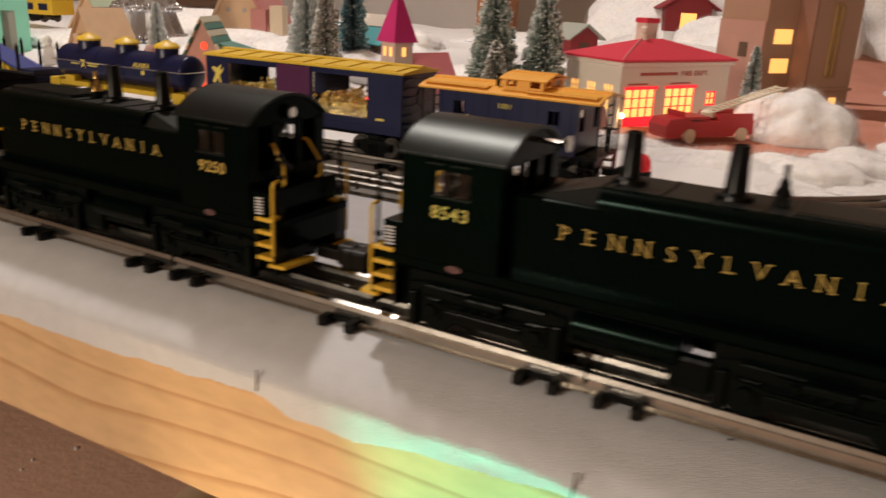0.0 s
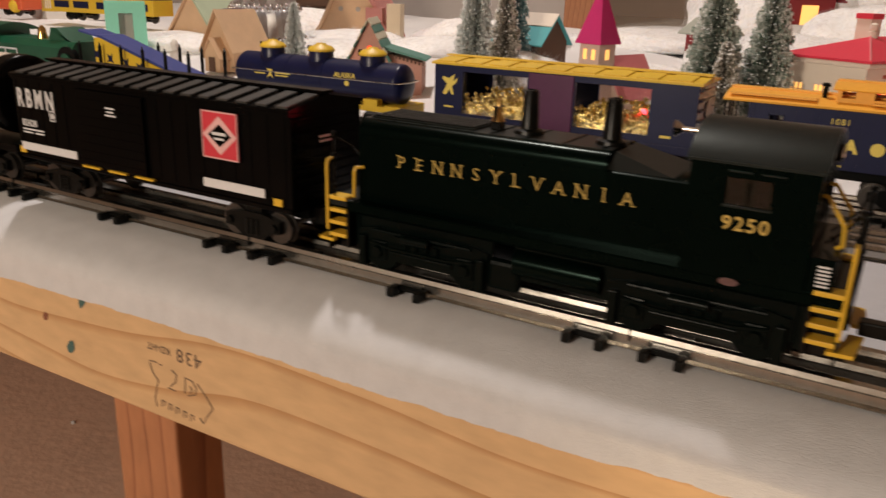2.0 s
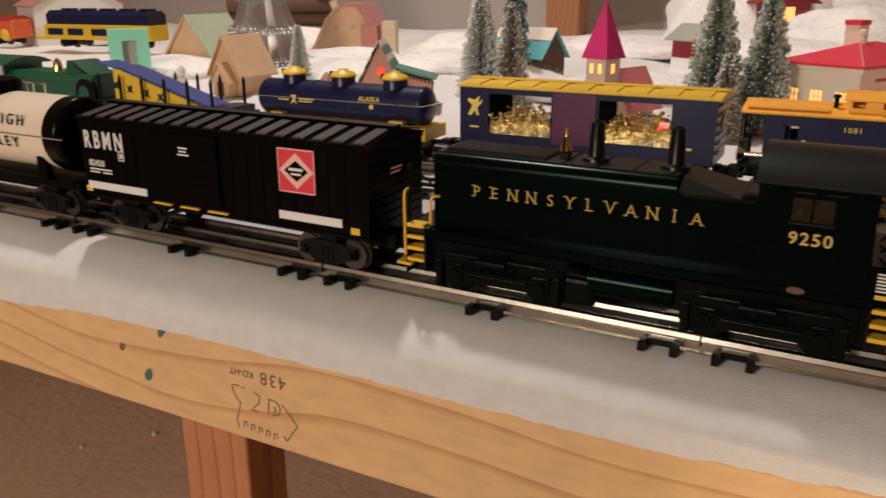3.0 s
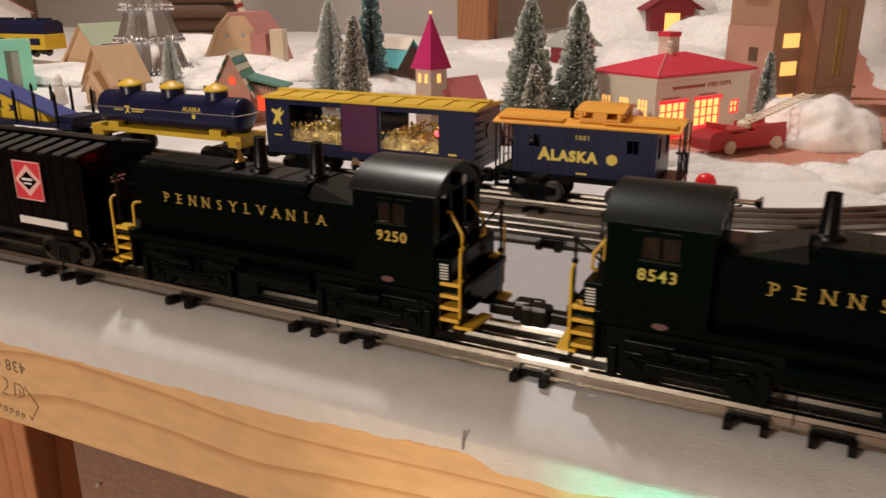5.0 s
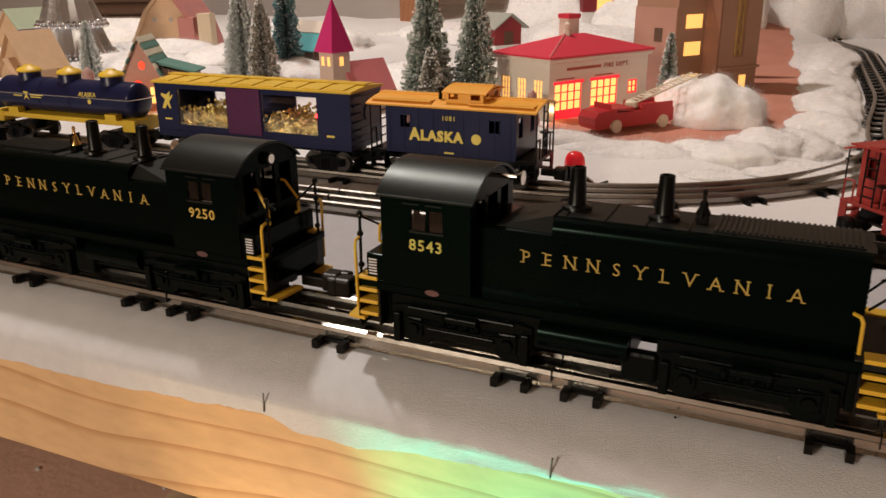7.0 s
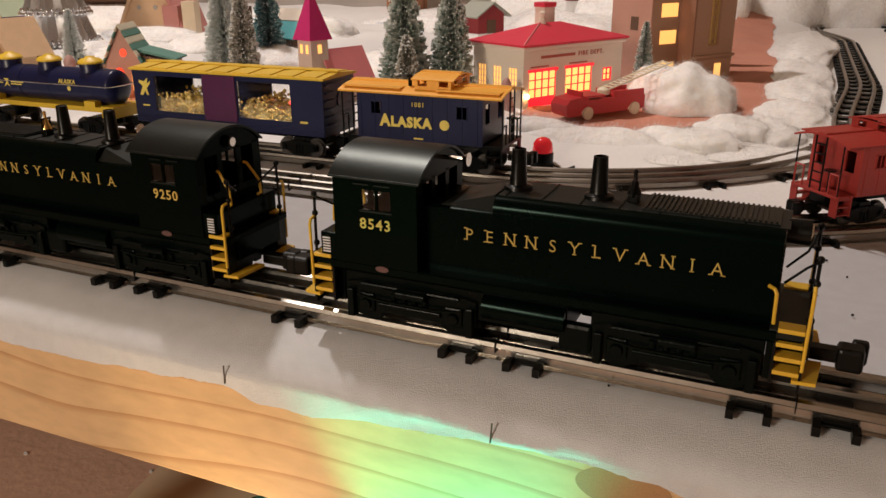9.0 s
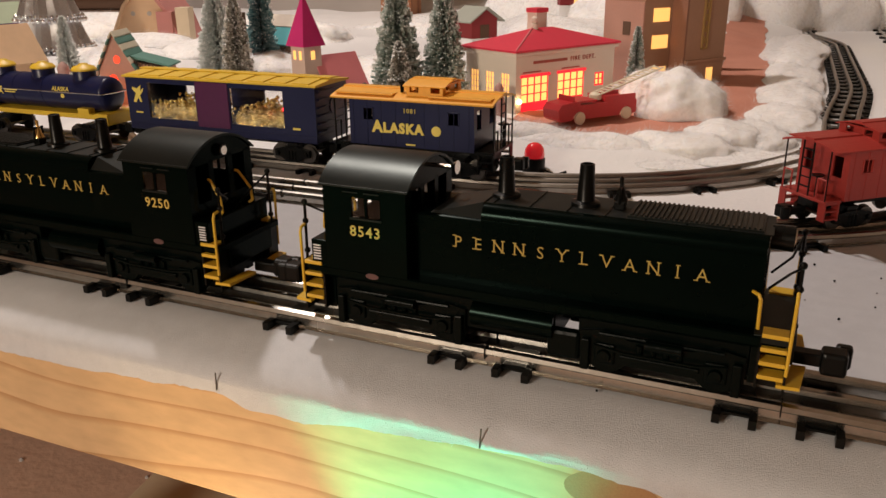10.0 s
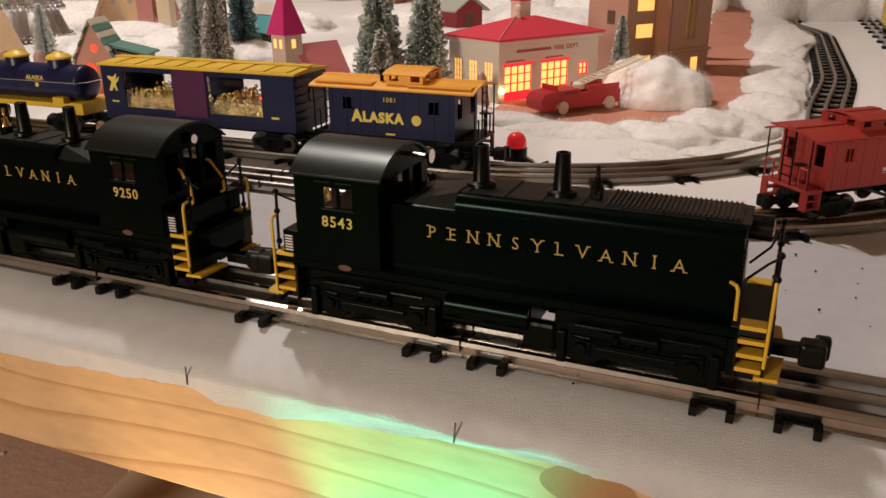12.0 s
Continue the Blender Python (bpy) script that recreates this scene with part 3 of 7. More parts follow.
def switcher(label, x, turn, number, near):
    """An end-cab diesel switcher with its cab towards -x; near: the side (-1 or 1 in its own y) with the lettering seen."""
    L = thing("diesel_locomotive", label, "locomotive", (x, front(x), 0), turn + FRONT_TURN, "black diesel switchers")
    # frame and sill
    fr = B()
    box(fr, -0.1190, 0.1190, -0.026, 0.026, 0.0450, 0.0474, 0.0006)
    prism(fr, [(-0.0268, 0.0448), (-0.0284, 0.0465), (-0.0284, 0.0500), (-0.0278, 0.0508), (0.0278, 0.0508), (0.0284, 0.0500), (0.0284, 0.0465), (0.0268, 0.0448)], "x", -0.1095, 0.1085)
    part("underframe", fr, BLACK, L)
    for x0, x1 in ((-0.105, 0.0170), (0.0285, 0.105)):
        part("gear_housing", box(B(), x0, x1, -0.0215, 0.0215, 0.0270, 0.0448, 0.0005), TRUCKBLACK, L)
    for x0, x1 in ((-0.104, -0.030), (0.0295, 0.104)):
        part("motor_block", box(B(), x0, x1, -0.0140, 0.0140, 0.0190, 0.0269), TRUCKBLACK, L)
    for s in (-1, 1):
        part("end_sill", box(B(), *sorted((s * 0.1052, s * 0.1100)), -0.0218, 0.0218, 0.0250, 0.0448), TRUCKBLACK, L)
    # hood
    hd = B()
    edge = [(HOOD - 0.0062 * (1 - math.cos(radians(15 * k))), 0.0853 + 0.0062 * math.sin(radians(15 * k))) for k in range(7)]
    outline = [(-HOOD, 0.0505)] + [(-p, q) for p, q in edge] + edge[::-1] + [(HOOD, 0.0505)]
    prism(hd, outline, "x", -0.022, 0.1065)
    lowr = [(-HOOD, 0.0505), (-HOOD, 0.0833), (0.0011 - HOOD, 0.0842), (HOOD - 0.0011, 0.0842), (HOOD, 0.0833), (HOOD, 0.0505)]
    prism(hd, lowr, "x", -0.0585, -0.022)
    hood = part("hood", hd, BLACK, L, smooth=True)
    # sloping hood front towards the cab
    hd = B()
    a = [hd.verts.new(p) for p in ((-0.0500, -0.0180, 0.0843), (-0.0500, 0.0180, 0.0843), (-0.022, 0.0190, 0.0843), (-0.022, -0.0190, 0.0843), (-0.0235, -0.0135, 0.0912), (-0.0235, 0.0135, 0.0912))]
    for f in ((0, 3, 2, 1), (0, 1, 5, 4), (0, 4, 3), (1, 2, 5), (3, 4, 5, 2)):
        hd.faces.new([a[i] for i in f])
    part("hood_slope", hd, DUSTY, hood)
    # roof seams, latches and grab strips
    sm = B()
    for k in range(7):
        xx = -0.018 + 0.018 * k
        box(sm, xx, xx + 0.0007, -0.0140, 0.0140, 0.0914, 0.0921)
    for s in (-1, 1):
        box(sm, -0.022, 0.1065, s * HOOD - 0.0004, s * HOOD + 0.0004, 0.0838, 0.0843)
        for k in range(9):
            box(sm, -0.05 + 0.017 * k, -0.0495 + 0.017 * k + 0.005, s * HOOD - 0.0003, s * HOOD + 0.0003, 0.0535, 0.0541)
    part("hood_trim", sm, BLACK, hood)
    part("hood_top", box(B(), -0.0215, 0.1080, -0.0141, 0.0141, 0.0911, 0.09165), DUSTY, hood, "dusty black hood top")
    gr = B()
    box(gr, 0.046, 0.104, -0.0128, 0.0128, 0.0916, 0.0926)
    for k in range(26):
        box(gr, 0.047 + 0.0022 * k, 0.048 + 0.0022 * k, -0.0122, 0.0122, 0.0926, 0.0934)
    part("radiator_grille", gr, ROOFBLACK, hood, "ribbed black grille")
    for dx in (-0.0165, 0.0235):
        st = B()
        turned(st, [(0.0072, 0.0915), (0.0068, 0.0932), (0.0045, 0.0940), (0.0043, 0.0945), (0.0034, 0.1115), (0.0024, 0.1118), (0.0022, 0.1085)], (dx, 0, 0))
        part("exhaust_pipe", st, DARK, L, smooth=True)
    be = B()
    box(be, 0.0375, 0.0425, -0.003, 0.003, 0.0915, 0.0955, 0.0005)
    for s in (-1, 1):
        rod(be, (0.040, s * 0.0035, 0.0945), (0.040, s * 0.003, 0.102), 0.0007)
    rod(be, (0.040, -0.0038, 0.102), (0.040, 0.0038, 0.102), 0.0007)
    yoke = part("bell_bracket", be, DARK, L)
    bl = turned(B(), [(0.0034, 0.0955), (0.0030, 0.0968), (0.0021, 0.0985), (0.0018, 0.1005), (0.0008, 0.1025), (0.0011, 0.1062), (0.0004, 0.1070)], (0.040, 0, 0), 14)
    part("bell", bl, BRASS if near > 0 else DARK, yoke, smooth=True)
    # hood nose: grille, headlight
    ns = B()
    for k in range(12):
        box(ns, 0.1065, 0.1073, -0.015, 0.015, 0.055 + 0.0022 * k, 0.0561 + 0.0022 * k)
    part("nose_grille", ns, DARK, hood)
    hl = rod(B(), (0.107, 0, 0.0865), (0.1165, 0, 0.0865), 0.0055, 0.0058, 18)
    head = part("headlight", hl, DARK, L, smooth=True)
    part("lens", rod(B(), (0.1166, 0, 0.0865), (0.1172, 0, 0.0865), 0.0042), REDGLOW if near > 0 else CHROME, head)
    # cab
    cab = part("cab", box(B(), -0.1037, -0.0600, -0.0265, 0.0265, 0.0505, 0.0560), BLACK, L)
    for s in (-1, 1):
        y0, y1 = sorted((s * 0.0285, s * 0.0267))
        cb = panel(B(), "y", y0, y1, -0.1055, -0.0585, 0.0505, 0.0970, ((-0.0892, -0.0815, 0.0800, 0.0905), (-0.0803, -0.0727, 0.0800, 0.0905)))
        part("cab_side", cb, BLACK, cab)
    for x0, x1, base in ((-0.1055, -0.1037, 0.0505), (-0.0603, -0.0585, 0.0505)):
        cb = B()
        box(cb, x0, x1, -0.0267, 0.0267, base, 0.0725 if x0 < -0.1 else 0.0842)
        low = 0.0725 if x0 < -0.1 else 0.0842
        for yc, w in ((-0.0241, 0.0026), (-0.0085, 0.0022), (0.0085, 0.0022), (0.0241, 0.0026)):
            box(cb, x0, x1, yc - w, yc + w, low, 0.0960)
        top = arch(0.0281, 0.0968, 0.1075)
        prism(cb, [(-0.0281, 0.0945), *[(p, q) for p, q in top], (0.0281, 0.0945)], "x", x0, x1)
        part("cab_end", cb, BLACK, cab)
    outer, inner = arch(0.0296, 0.0966, 0.1090, 20), arch(0.0288, 0.0958, 0.1076, 20)
    rf = prism(B(), outer + inner[::-1], "x", -0.1072, -0.0568)
    part("cab_roof", rf, ROOFBLACK, cab, "rounded satin black roof", smooth=True)
    for s in (-1, 1):
        part("gutter", box(B(), -0.1072, -0.0568, s * 0.0296 - 0.0005, s * 0.0296 + 0.0005, 0.0956, 0.0966), ROOFBLACK, cab)
        part("window_sill", box(B(), -0.0900, -0.0720, s * 0.0287 - 0.0004, s * 0.0287 + 0.0006, 0.0790, 0.0798), ROOFBLACK, cab)
        for x0 in (-0.0935, -0.0815):
            part("window_visor", box(B(), x0, x0 + 0.0085, s * 0.0287 - 0.0004, s * 0.0287 + 0.0009, 0.0928, 0.0933), ROOFBLACK, cab)
    for s in (-1, 1):
        gl = box(B(), -0.0891, -0.0728, s * 0.0276 - 0.0003, s * 0.0276 + 0.0003, 0.0801, 0.0904)
        part("window_pane", gl, PANE, cab)
    # lamps and horn on the cab ends
    lm = rod(B(), (-0.1054, 0, 0.0998), (-0.1085, 0, 0.0998), 0.0036, 0.0036, 16)
    l2 = part("cab_headlight", lm, DARK, cab, smooth=True)
    part("lens", rod(B(), (-0.1085, 0, 0.0998), (-0.1091, 0, 0.0998), 0.0026), CHROME, l2)
    hn = B()
    rod(hn, (-0.0585, 0.004, 0.1025), (-0.048, 0.004, 0.1025), 0.0012, 0.0012, 10)
    rod(hn, (-0.048, 0.004, 0.1025), (-0.0445, 0.004, 0.1025), 0.0012, 0.0036, 12)
    part("horn", hn, CHROME, cab, "bright metal horn", smooth=True)
    # platform decks, steps, rails at both ends
    for s in (-1, 1):
        e0, e1 = sorted((s * 0.1055, s * 0.1225))
        dk = B()
        box(dk, e0, e1, -0.0278, 0.0278, 0.0475, 0.0515, 0.0006)
        if s < 0:
            box(dk, -0.1150, -0.1056, -0.0278, 0.0278, 0.0515, 0.0648, 0.0006)
        box(dk, *sorted((s * 0.1200, s * 0.1225)), -0.0200, 0.0200, 0.036, 0.0515, 0.0005)
        deck = part("end_deck", dk, DUSTY if s > 0 else BLACK, L)
        if s < 0:
            for q in (-1, 1):
                lv = B()
                for k in range(6):
                    box(lv, -0.1135, -0.1090, q * 0.0280 - 0.0004, q * 0.0280 + 0.0004, 0.0540 + 0.0015 * k, 0.0547 + 0.0015 * k)
                part("louvre", lv, WHITEINK, deck, "pale grey louvre lines")
        for q in (-1, 1):
            bx = B()
            box(bx, *sorted((s * 0.1080, s * 0.1092)), *sorted((q * 0.0205, q * 0.0275)), 0.026, 0.050)
            box(bx, *sorted((s * 0.1195, s * 0.1206)), *sorted((q * 0.0205, q * 0.0280)), 0.024, 0.050)
            box(bx, *sorted((s * 0.1080, s * 0.1206)), *sorted((q * 0.0190, q * 0.0203)), 0.024, 0.050)
            ladder = part("step_box", bx, DARK, deck)
            for z in (0.0325, 0.0390, 0.0455, 0.0520):
                sp = box(B(), *sorted((s * 0.1090, s * 0.1196)), *sorted((q * 0.0206, q * 0.0286)), z - 0.0014, z + 0.0006, 0.0003)
                o = part("step", sp, YELLOW, deck, "yellow edged step")
            ft = B()
            prism(ft, [(s * 0.1170, q * 0.0288), (s * 0.1265, q * 0.0280), (s * 0.1285, q * 0.006), (s * 0.1225, q * 0.006), (s * 0.1205, q * 0.0235), (s * 0.1170, q * 0.0250)], "z", 0.0282, 0.0298)
            part("footboard", ft, YELLOW, deck, "yellow footboard")
            hr = wire(B(), [(s * 0.1203, q * 0.0288, 0.0345), (s * 0.1206, q * 0.0288, 0.0680), (s * 0.1206, q * 0.0278, 0.0705), (s * 0.1206, q * 0.0245, 0.0712)], 0.0008)
            part("handrail", hr, YELLOW, deck, "yellow grab rail")
            if s > 0:
                hr = wire(B(), [(0.1030, q * (HOOD + 0.0005), 0.0680), (0.1055, q * (HOOD + 0.0035), 0.0680), (0.1065, q * (HOOD + 0.0040), 0.0660), (0.1068, q * (HOOD + 0.0040), 0.0525)], 0.0008)
            else:
                hr = wire(B(), [(-0.1055, q * 0.0120, 0.0850), (-0.1075, q * 0.0125, 0.0845), (-0.1145, q * 0.0140, 0.0745), (-0.1150, q * 0.0140, 0.0670), (-0.1130, q * 0.0130, 0.0655)], 0.0008)
            part("handrail", hr, YELLOW, deck, "yellow grab rail")
            po = B()
            x0 = s * 0.1208
            wire(po, [(x0, q * 0.0235, 0.0515), (x0, q * 0.0228, 0.0830)], 0.0008)
            for z in (0.056, 0.0725, 0.0830):
                ball(po, (x0, q * 0.0230, z), 0.0017, u=10, v=7)
            wire(po, [(x0, q * 0.0228, 0.0820), (x0 - s * 0.004, q * 0.0110, 0.0745), (x0 - s * 0.012, q * 0.0100, 0.0660)], 0.0006)
            part("rail_post", po, DARK, deck)
    # trucks and tank
    for c in (-0.066, 0.067):
        t = B()
        for q in (-1, 1):
            y = q * 0.0215
            prism(t, [(c - 0.037, 0.018), (c - 0.037, 0.031), (c - 0.026, 0.033), (c - 0.014, 0.0295), (c + 0.014, 0.0295), (c + 0.026, 0.033), (c + 0.037, 0.031), (c + 0.037, 0.018), (c + 0.030, 0.0135), (c + 0.016, 0.0165), (c - 0.016, 0.0165), (c - 0.030, 0.0135)], "y", y - 0.0018, y + 0.0018)
            box(t, c - 0.018, c + 0.018, *sorted((y, y + q * 0.0032)), 0.0195, 0.0220, 0.0005)
            rod(t, (c - 0.028, y + q * 0.0025, 0.0315), (c + 0.028, y + q * 0.0025, 0.0315), 0.0009, 0.0009, 8)
            for dx in (-0.025, 0.025):
                box(t, c + dx - 0.005, c + dx + 0.005, *sorted((y, y + q * 0.0030)), 0.0160, 0.0265, 0.0010)
                rod(t, (c + dx, y + q * 0.002, 0.0205), (c + dx, y + q * 0.0046, 0.0205), 0.0036, 0.0028, 14)
            for k in range(4):
                rod(t, (c - 0.009 + 0.006 * k, y + q * 0.0022, 0.0225), (c - 0.009 + 0.006 * k, y + q * 0.0022, 0.0285), 0.0016, 0.0016, 8)
            box(t, c - 0.036, c - 0.032, *sorted((y - q * 0.002, y + q * 0.0045)), 0.012, 0.028, 0.0006)
            box(t, c + 0.032, c + 0.036, *sorted((y - q * 0.002, y + q * 0.0045)), 0.012, 0.028, 0.0006)
        box(t, c - 0.034, c + 0.034, -0.0135, 0.0135, 0.016, 0.034)
        tr = part("truck", t, TRUCKBLACK, L)
        tr.matrix_local = pose(0, 0, FELT_RISE)
        for q in (-1, 1):
            y = q * 0.0248
            part("side_rod", wire(B(), [(c - 0.030, y, 0.0255), (c - 0.016, y + q * 0.001, 0.0240), (c + 0.016, y + q * 0.001, 0.0240), (c + 0.030, y, 0.0255)], 0.0008, 6), TRUCKBLACK, tr)
            part("brake_cylinder", rod(B(), (c - 0.006, y + q * 0.001, 0.0300), (c + 0.010, y + q * 0.001, 0.0300), 0.0024, 0.0024, 12), TRUCKBLACK, tr, smooth=True)
        for dx in (-0.025, 0.025):
            w = B()
            wheel(w, c + dx, -0.0185, 0.0105)
            wheel(w, c + dx, 0.0185, 0.0105)
            rod(w, (c + dx, -0.018, 0.0205), (c + dx, 0.018, 0.0205), 0.0016)
            part("wheelset", w, TRUCKBLACK, tr, smooth=True)
    tk = B()
    for q in (-1, 1):
        rod(tk, (-0.0255, q * 0.0195, 0.0355), (0.0165, q * 0.0195, 0.0355), 0.0068, 0.0068, 20)
    box(tk, -0.024, 0.014, -0.016, 0.016, 0.029, 0.041)
    part("fuel_tank", tk, BLACK, L, smooth=True)
    for q in (-1, 1):
        part("air_reservoir", box(B(), 0.0135, 0.0300, *sorted((q * 0.0175, q * 0.0235)), 0.0205, 0.0350, 0.002), TRUCKBLACK, L)
    coupler(0.121, 1, L, 0.032)
    coupler(-0.1255, -1, L, 0.032)
    # lettering
    flip = near > 0
    y = near * (HOOD + 0.0003)
    s = -1 if flip else 1
    for k, ch in enumerate("PENNSYLVANIA"):
        xs = -0.0338 + 0.01050 * k if not flip else 0.0808 - 0.01031 * k
        writing("lettering", ch, 0.0086, LETTER, hood, on_side(xs, y, 0.0690 if near < 0 else 0.0705, flip), stretch=0.95, align="CENTER", bold=-0.00008)
        w, serif = 0.0028, B()
        feet = {"P": (-0.0022,), "E": (-0.0024,), "N": (-0.0027, 0.0027), "Y": (0.0,), "L": (-0.0018,), "A": (-0.0030, 0.0030), "I": (0.0,), "V": (), "S": ()}[ch]
        heads = {"P": (-0.0022,), "E": (-0.0024,), "N": (-0.0027, 0.0027), "Y": (-0.0028, 0.0028), "L": (-0.0018,), "A": (), "I": (0.0,), "V": (-0.0030, 0.0030), "S": ()}[ch]
        for f in feet:
            box(serif, f - 0.0011, f + 0.0011, 0.0, 0.0005, -0.00025, 0.00025)
        for f in heads:
            box(serif, f - 0.0011, f + 0.0011, 0.0067, 0.0072, -0.00025, 0.00025)
        if feet or heads:
            o = part("serif", serif, LETTER, hood)
            o.matrix_local = on_side(xs, y, 0.0690 if near < 0 else 0.0705, flip) @ Matrix.Diagonal((0.86, 0.86, 1, 1))
        else:
            serif.free()
    writing("road_number", number, 0.0078, LETTER, cab, on_side(-0.0815, near * 0.0288, 0.0703, flip), 1.18, bold=0.0001, align="CENTER")
    for q in (-1, 1):
        pl = B()
        rod(pl, (-0.0785, q * 0.0284, 0.0492), (-0.0785, q * 0.0289, 0.0492), 0.0038, 0.0038, 16)
        bmesh.ops.scale(pl, vec=(1, 1, 0.42), space=Matrix.Translation((0, 0, -0.0492)), verts=pl.verts[:])
        part("builder_plate", pl, paint("plate_pink_metal", (0.13, 0.075, 0.075), 0.4, 0.5) if "plate_pink_metal" not in bpy.data.materials else bpy.data.materials["plate_pink_metal"], cab, "small oval pinkish plate")
    if near > 0:
        fl = ball(B(), (0.1070, 0.0120, 0.0400), 0.0026)
        part("marker_lamp", fl, REDGLOW, L, "glowing red marker lamp")
    return L


switcher("black diesel switcher locomotive with gold lettering on the front track", -0.0683, 0, "8543", -1)
switcher("black diesel switcher locomotive with brass bell, coupled behind another", -0.3665, 180, "9250", 1)


def boxcar_black():
    C = thing("boxcar", "black boxcar with ribbed roof and red square emblem", "boxcar", (-0.6275, front(-0.6275), 0), FRONT_TURN, "cars on the front track")
    b = B()
    box(b, -0.1180, 0.1180, -0.0300, 0.0300, 0.0375, 0.0915, 0.0008)
    body = part("body", b, CARBLACK, C)
    for s in (-1, 1):
        part("top_rail", box(B(), -0.1180, 0.1180, s * 0.0302 - 0.0008, s * 0.0302 + 0.0008, 0.0895, 0.0912), CARBLACK, body)
        part("side_sill", box(B(), -0.1180, 0.1180, s * 0.0302 - 0.0008, s * 0.0302 + 0.0008, 0.0385, 0.0405), CARBLACK, body)
    for s in (-1, 1):
        for k in range(20):
            xx = -0.114 + 0.012 * k
            if not -0.056 < xx < 0.012:
                part("side_rib", box(B(), xx, xx + 0.0006, s * 0.0300 - 0.0003, s * 0.0300 + 0.0003, 0.042, 0.0905), CARBLACK, body)
        for k in range(9):
            part("end_rib", box(B(), *sorted((s * 0.1178, s * 0.1190)), -0.026, 0.026, 0.044 + 0.005 * k, 0.0462 + 0.005 * k), CARBLACK, body)
    for s in (-1, 1):
        d = B()
        box(d, -0.0520, 0.0080, s * 0.0312 - 0.0010, s * 0.0312 + 0.0010, 0.0425, 0.0890, 0.0004)
        part("door", d, CARBLACK, body)
        for k in range(8):
            part("door_rib", box(B(), -0.050, 0.006, s * 0.0322 - 0.0004, s * 0.0322 + 0.0004, 0.0455 + 0.0053 * k, 0.0463 + 0.0053 * k), CARBLACK, body)
    r = B()
    prism(r, [(-0.0315, 0.0915), (-0.0315, 0.0930), (0, 0.0985), (0.0315, 0.0930), (0.0315, 0.0915)], "x", -0.1185, 0.1185)
    roof = part("roof", r, CARBLACK, C)
    for k in range(17):
        xx = -0.112 + 0.0138 * k
        rb = B()
        for s in (-1, 1):
            prism(rb, [(s * 0.0305, 0.0935), (s * 0.0060, 0.0977), (s * 0.0060, 0.0988), (s * 0.0305, 0.0946)], "x", xx, xx + 0.0078)
        part("roof_panel", rb, ROOFSHINE, roof)
    wk = B()
    box(wk, -0.119, 0.119, -0.0045, 0.0045, 0.0992, 0.1005)
    for k in range(18):
        box(wk, -0.115 + 0.0135 * k, -0.113 + 0.0135 * k, -0.004, 0.004, 0.0975, 0.0993)
    part("running_board", wk, CARBLACK, roof)
    y = -0.0303
    writing("lettering", "RBMN", 0.0165, WHITEINK, body, on_side(-0.1130, y - 0.0006, 0.0725), 1.5, stretch=0.66, bold=0.0004)
    writing("road_number", "82428", 0.0060, WHITEINK, body, on_side(-0.1105, y - 0.0006, 0.0600), 1.0, bold=0.0001)
    bars = B()
    for k, (x0, x1, z) in enumerate(((-0.1105, -0.089, 0.0578), (-0.1105, -0.101, 0.0557), (-0.098, -0.089, 0.0557), (-0.0235, -0.0155, 0.0800), (-0.0225, -0.0165, 0.0778), (-0.0240, -0.0145, 0.0757))):
        yy = y - (0.0022 if x0 > -0.06 else 0.0006)
        box(bars, x0, x1, yy - 0.0002, yy, z - 0.0005, z + 0.0005)
    for x0, x1, z0, z1 in ((-0.081, -0.0755, 0.0655, 0.0662), (-0.081, -0.0755, 0.0715, 0.0722), (-0.081, -0.0803, 0.0655, 0.0722), (-0.0762, -0.0755, 0.0655, 0.0722), (-0.0795, -0.0770, 0.0672, 0.0706)):
        box(bars, x0, x1, y - 0.0008, y - 0.0006, z0, z1)
    part("small_print", bars, WHITEINK, body)
    for x0, x1, z in ((-0.1135, -0.0570, 0.0440), (0.0545, 0.1000, 0.0445)):
        part("stripe", box(B(), x0, x1, y - 0.0012, y - 0.0005, z, z + 0.005), WHITEINK, body, "pale grey sill stripe")
    for x0 in (-0.1165, 0.1060):
        part("yellow_mark", box(B(), x0, x0 + 0.006, y - 0.0010, y - 0.0005, 0.0415, 0.0455), YELLOW, body)
    for x0 in (-0.050, -0.026, -0.002):
        part("yellow_mark", box(B(), x0, x0 + 0.016, y - 0.0026, y - 0.0005, 0.0408, 0.0420), YELLOW, body)
    h = box(B(), 0.0560, 0.0825, y - 0.0012, y - 0.0006, 0.0615, 0.0875)
    herald = part("emblem", h, HERALDRED, body, "red square emblem with black diamond")
    hb = B()
    for x0, x1, z0, z1 in ((0.056, 0.0825, 0.0615, 0.0622), (0.056, 0.0825, 0.0868, 0.0875), (0.056, 0.0566, 0.0615, 0.0875), (0.0819, 0.0825, 0.0615, 0.0875)):
        box(hb, x0, x1, y - 0.0016, y - 0.0012, z0, z1)
    cx, cz = 0.06925, 0.0745
    for w0, w1 in ((0.0125, 0.0118),):
        for q in range(4):
            a, b2 = [(0, 1), (1, 0), (0, -1), (-1, 0)][q], [(1, 0), (0, -1), (-1, 0), (0, 1)][q]
            prism(hb, [(cx + a[0] * w0, cz + a[1] * w0 * 0.85), (cx + b2[0] * w0, cz + b2[1] * w0 * 0.85), (cx + b2[0] * 0.0085, cz + b2[1] * 0.0085 * 0.72), (cx + a[0] * 0.0085, cz + a[1] * 0.0085 * 0.72)], "y", y - 0.0015, y - 0.0012)
    part("emblem_border", hb, HERALDPALE, herald)
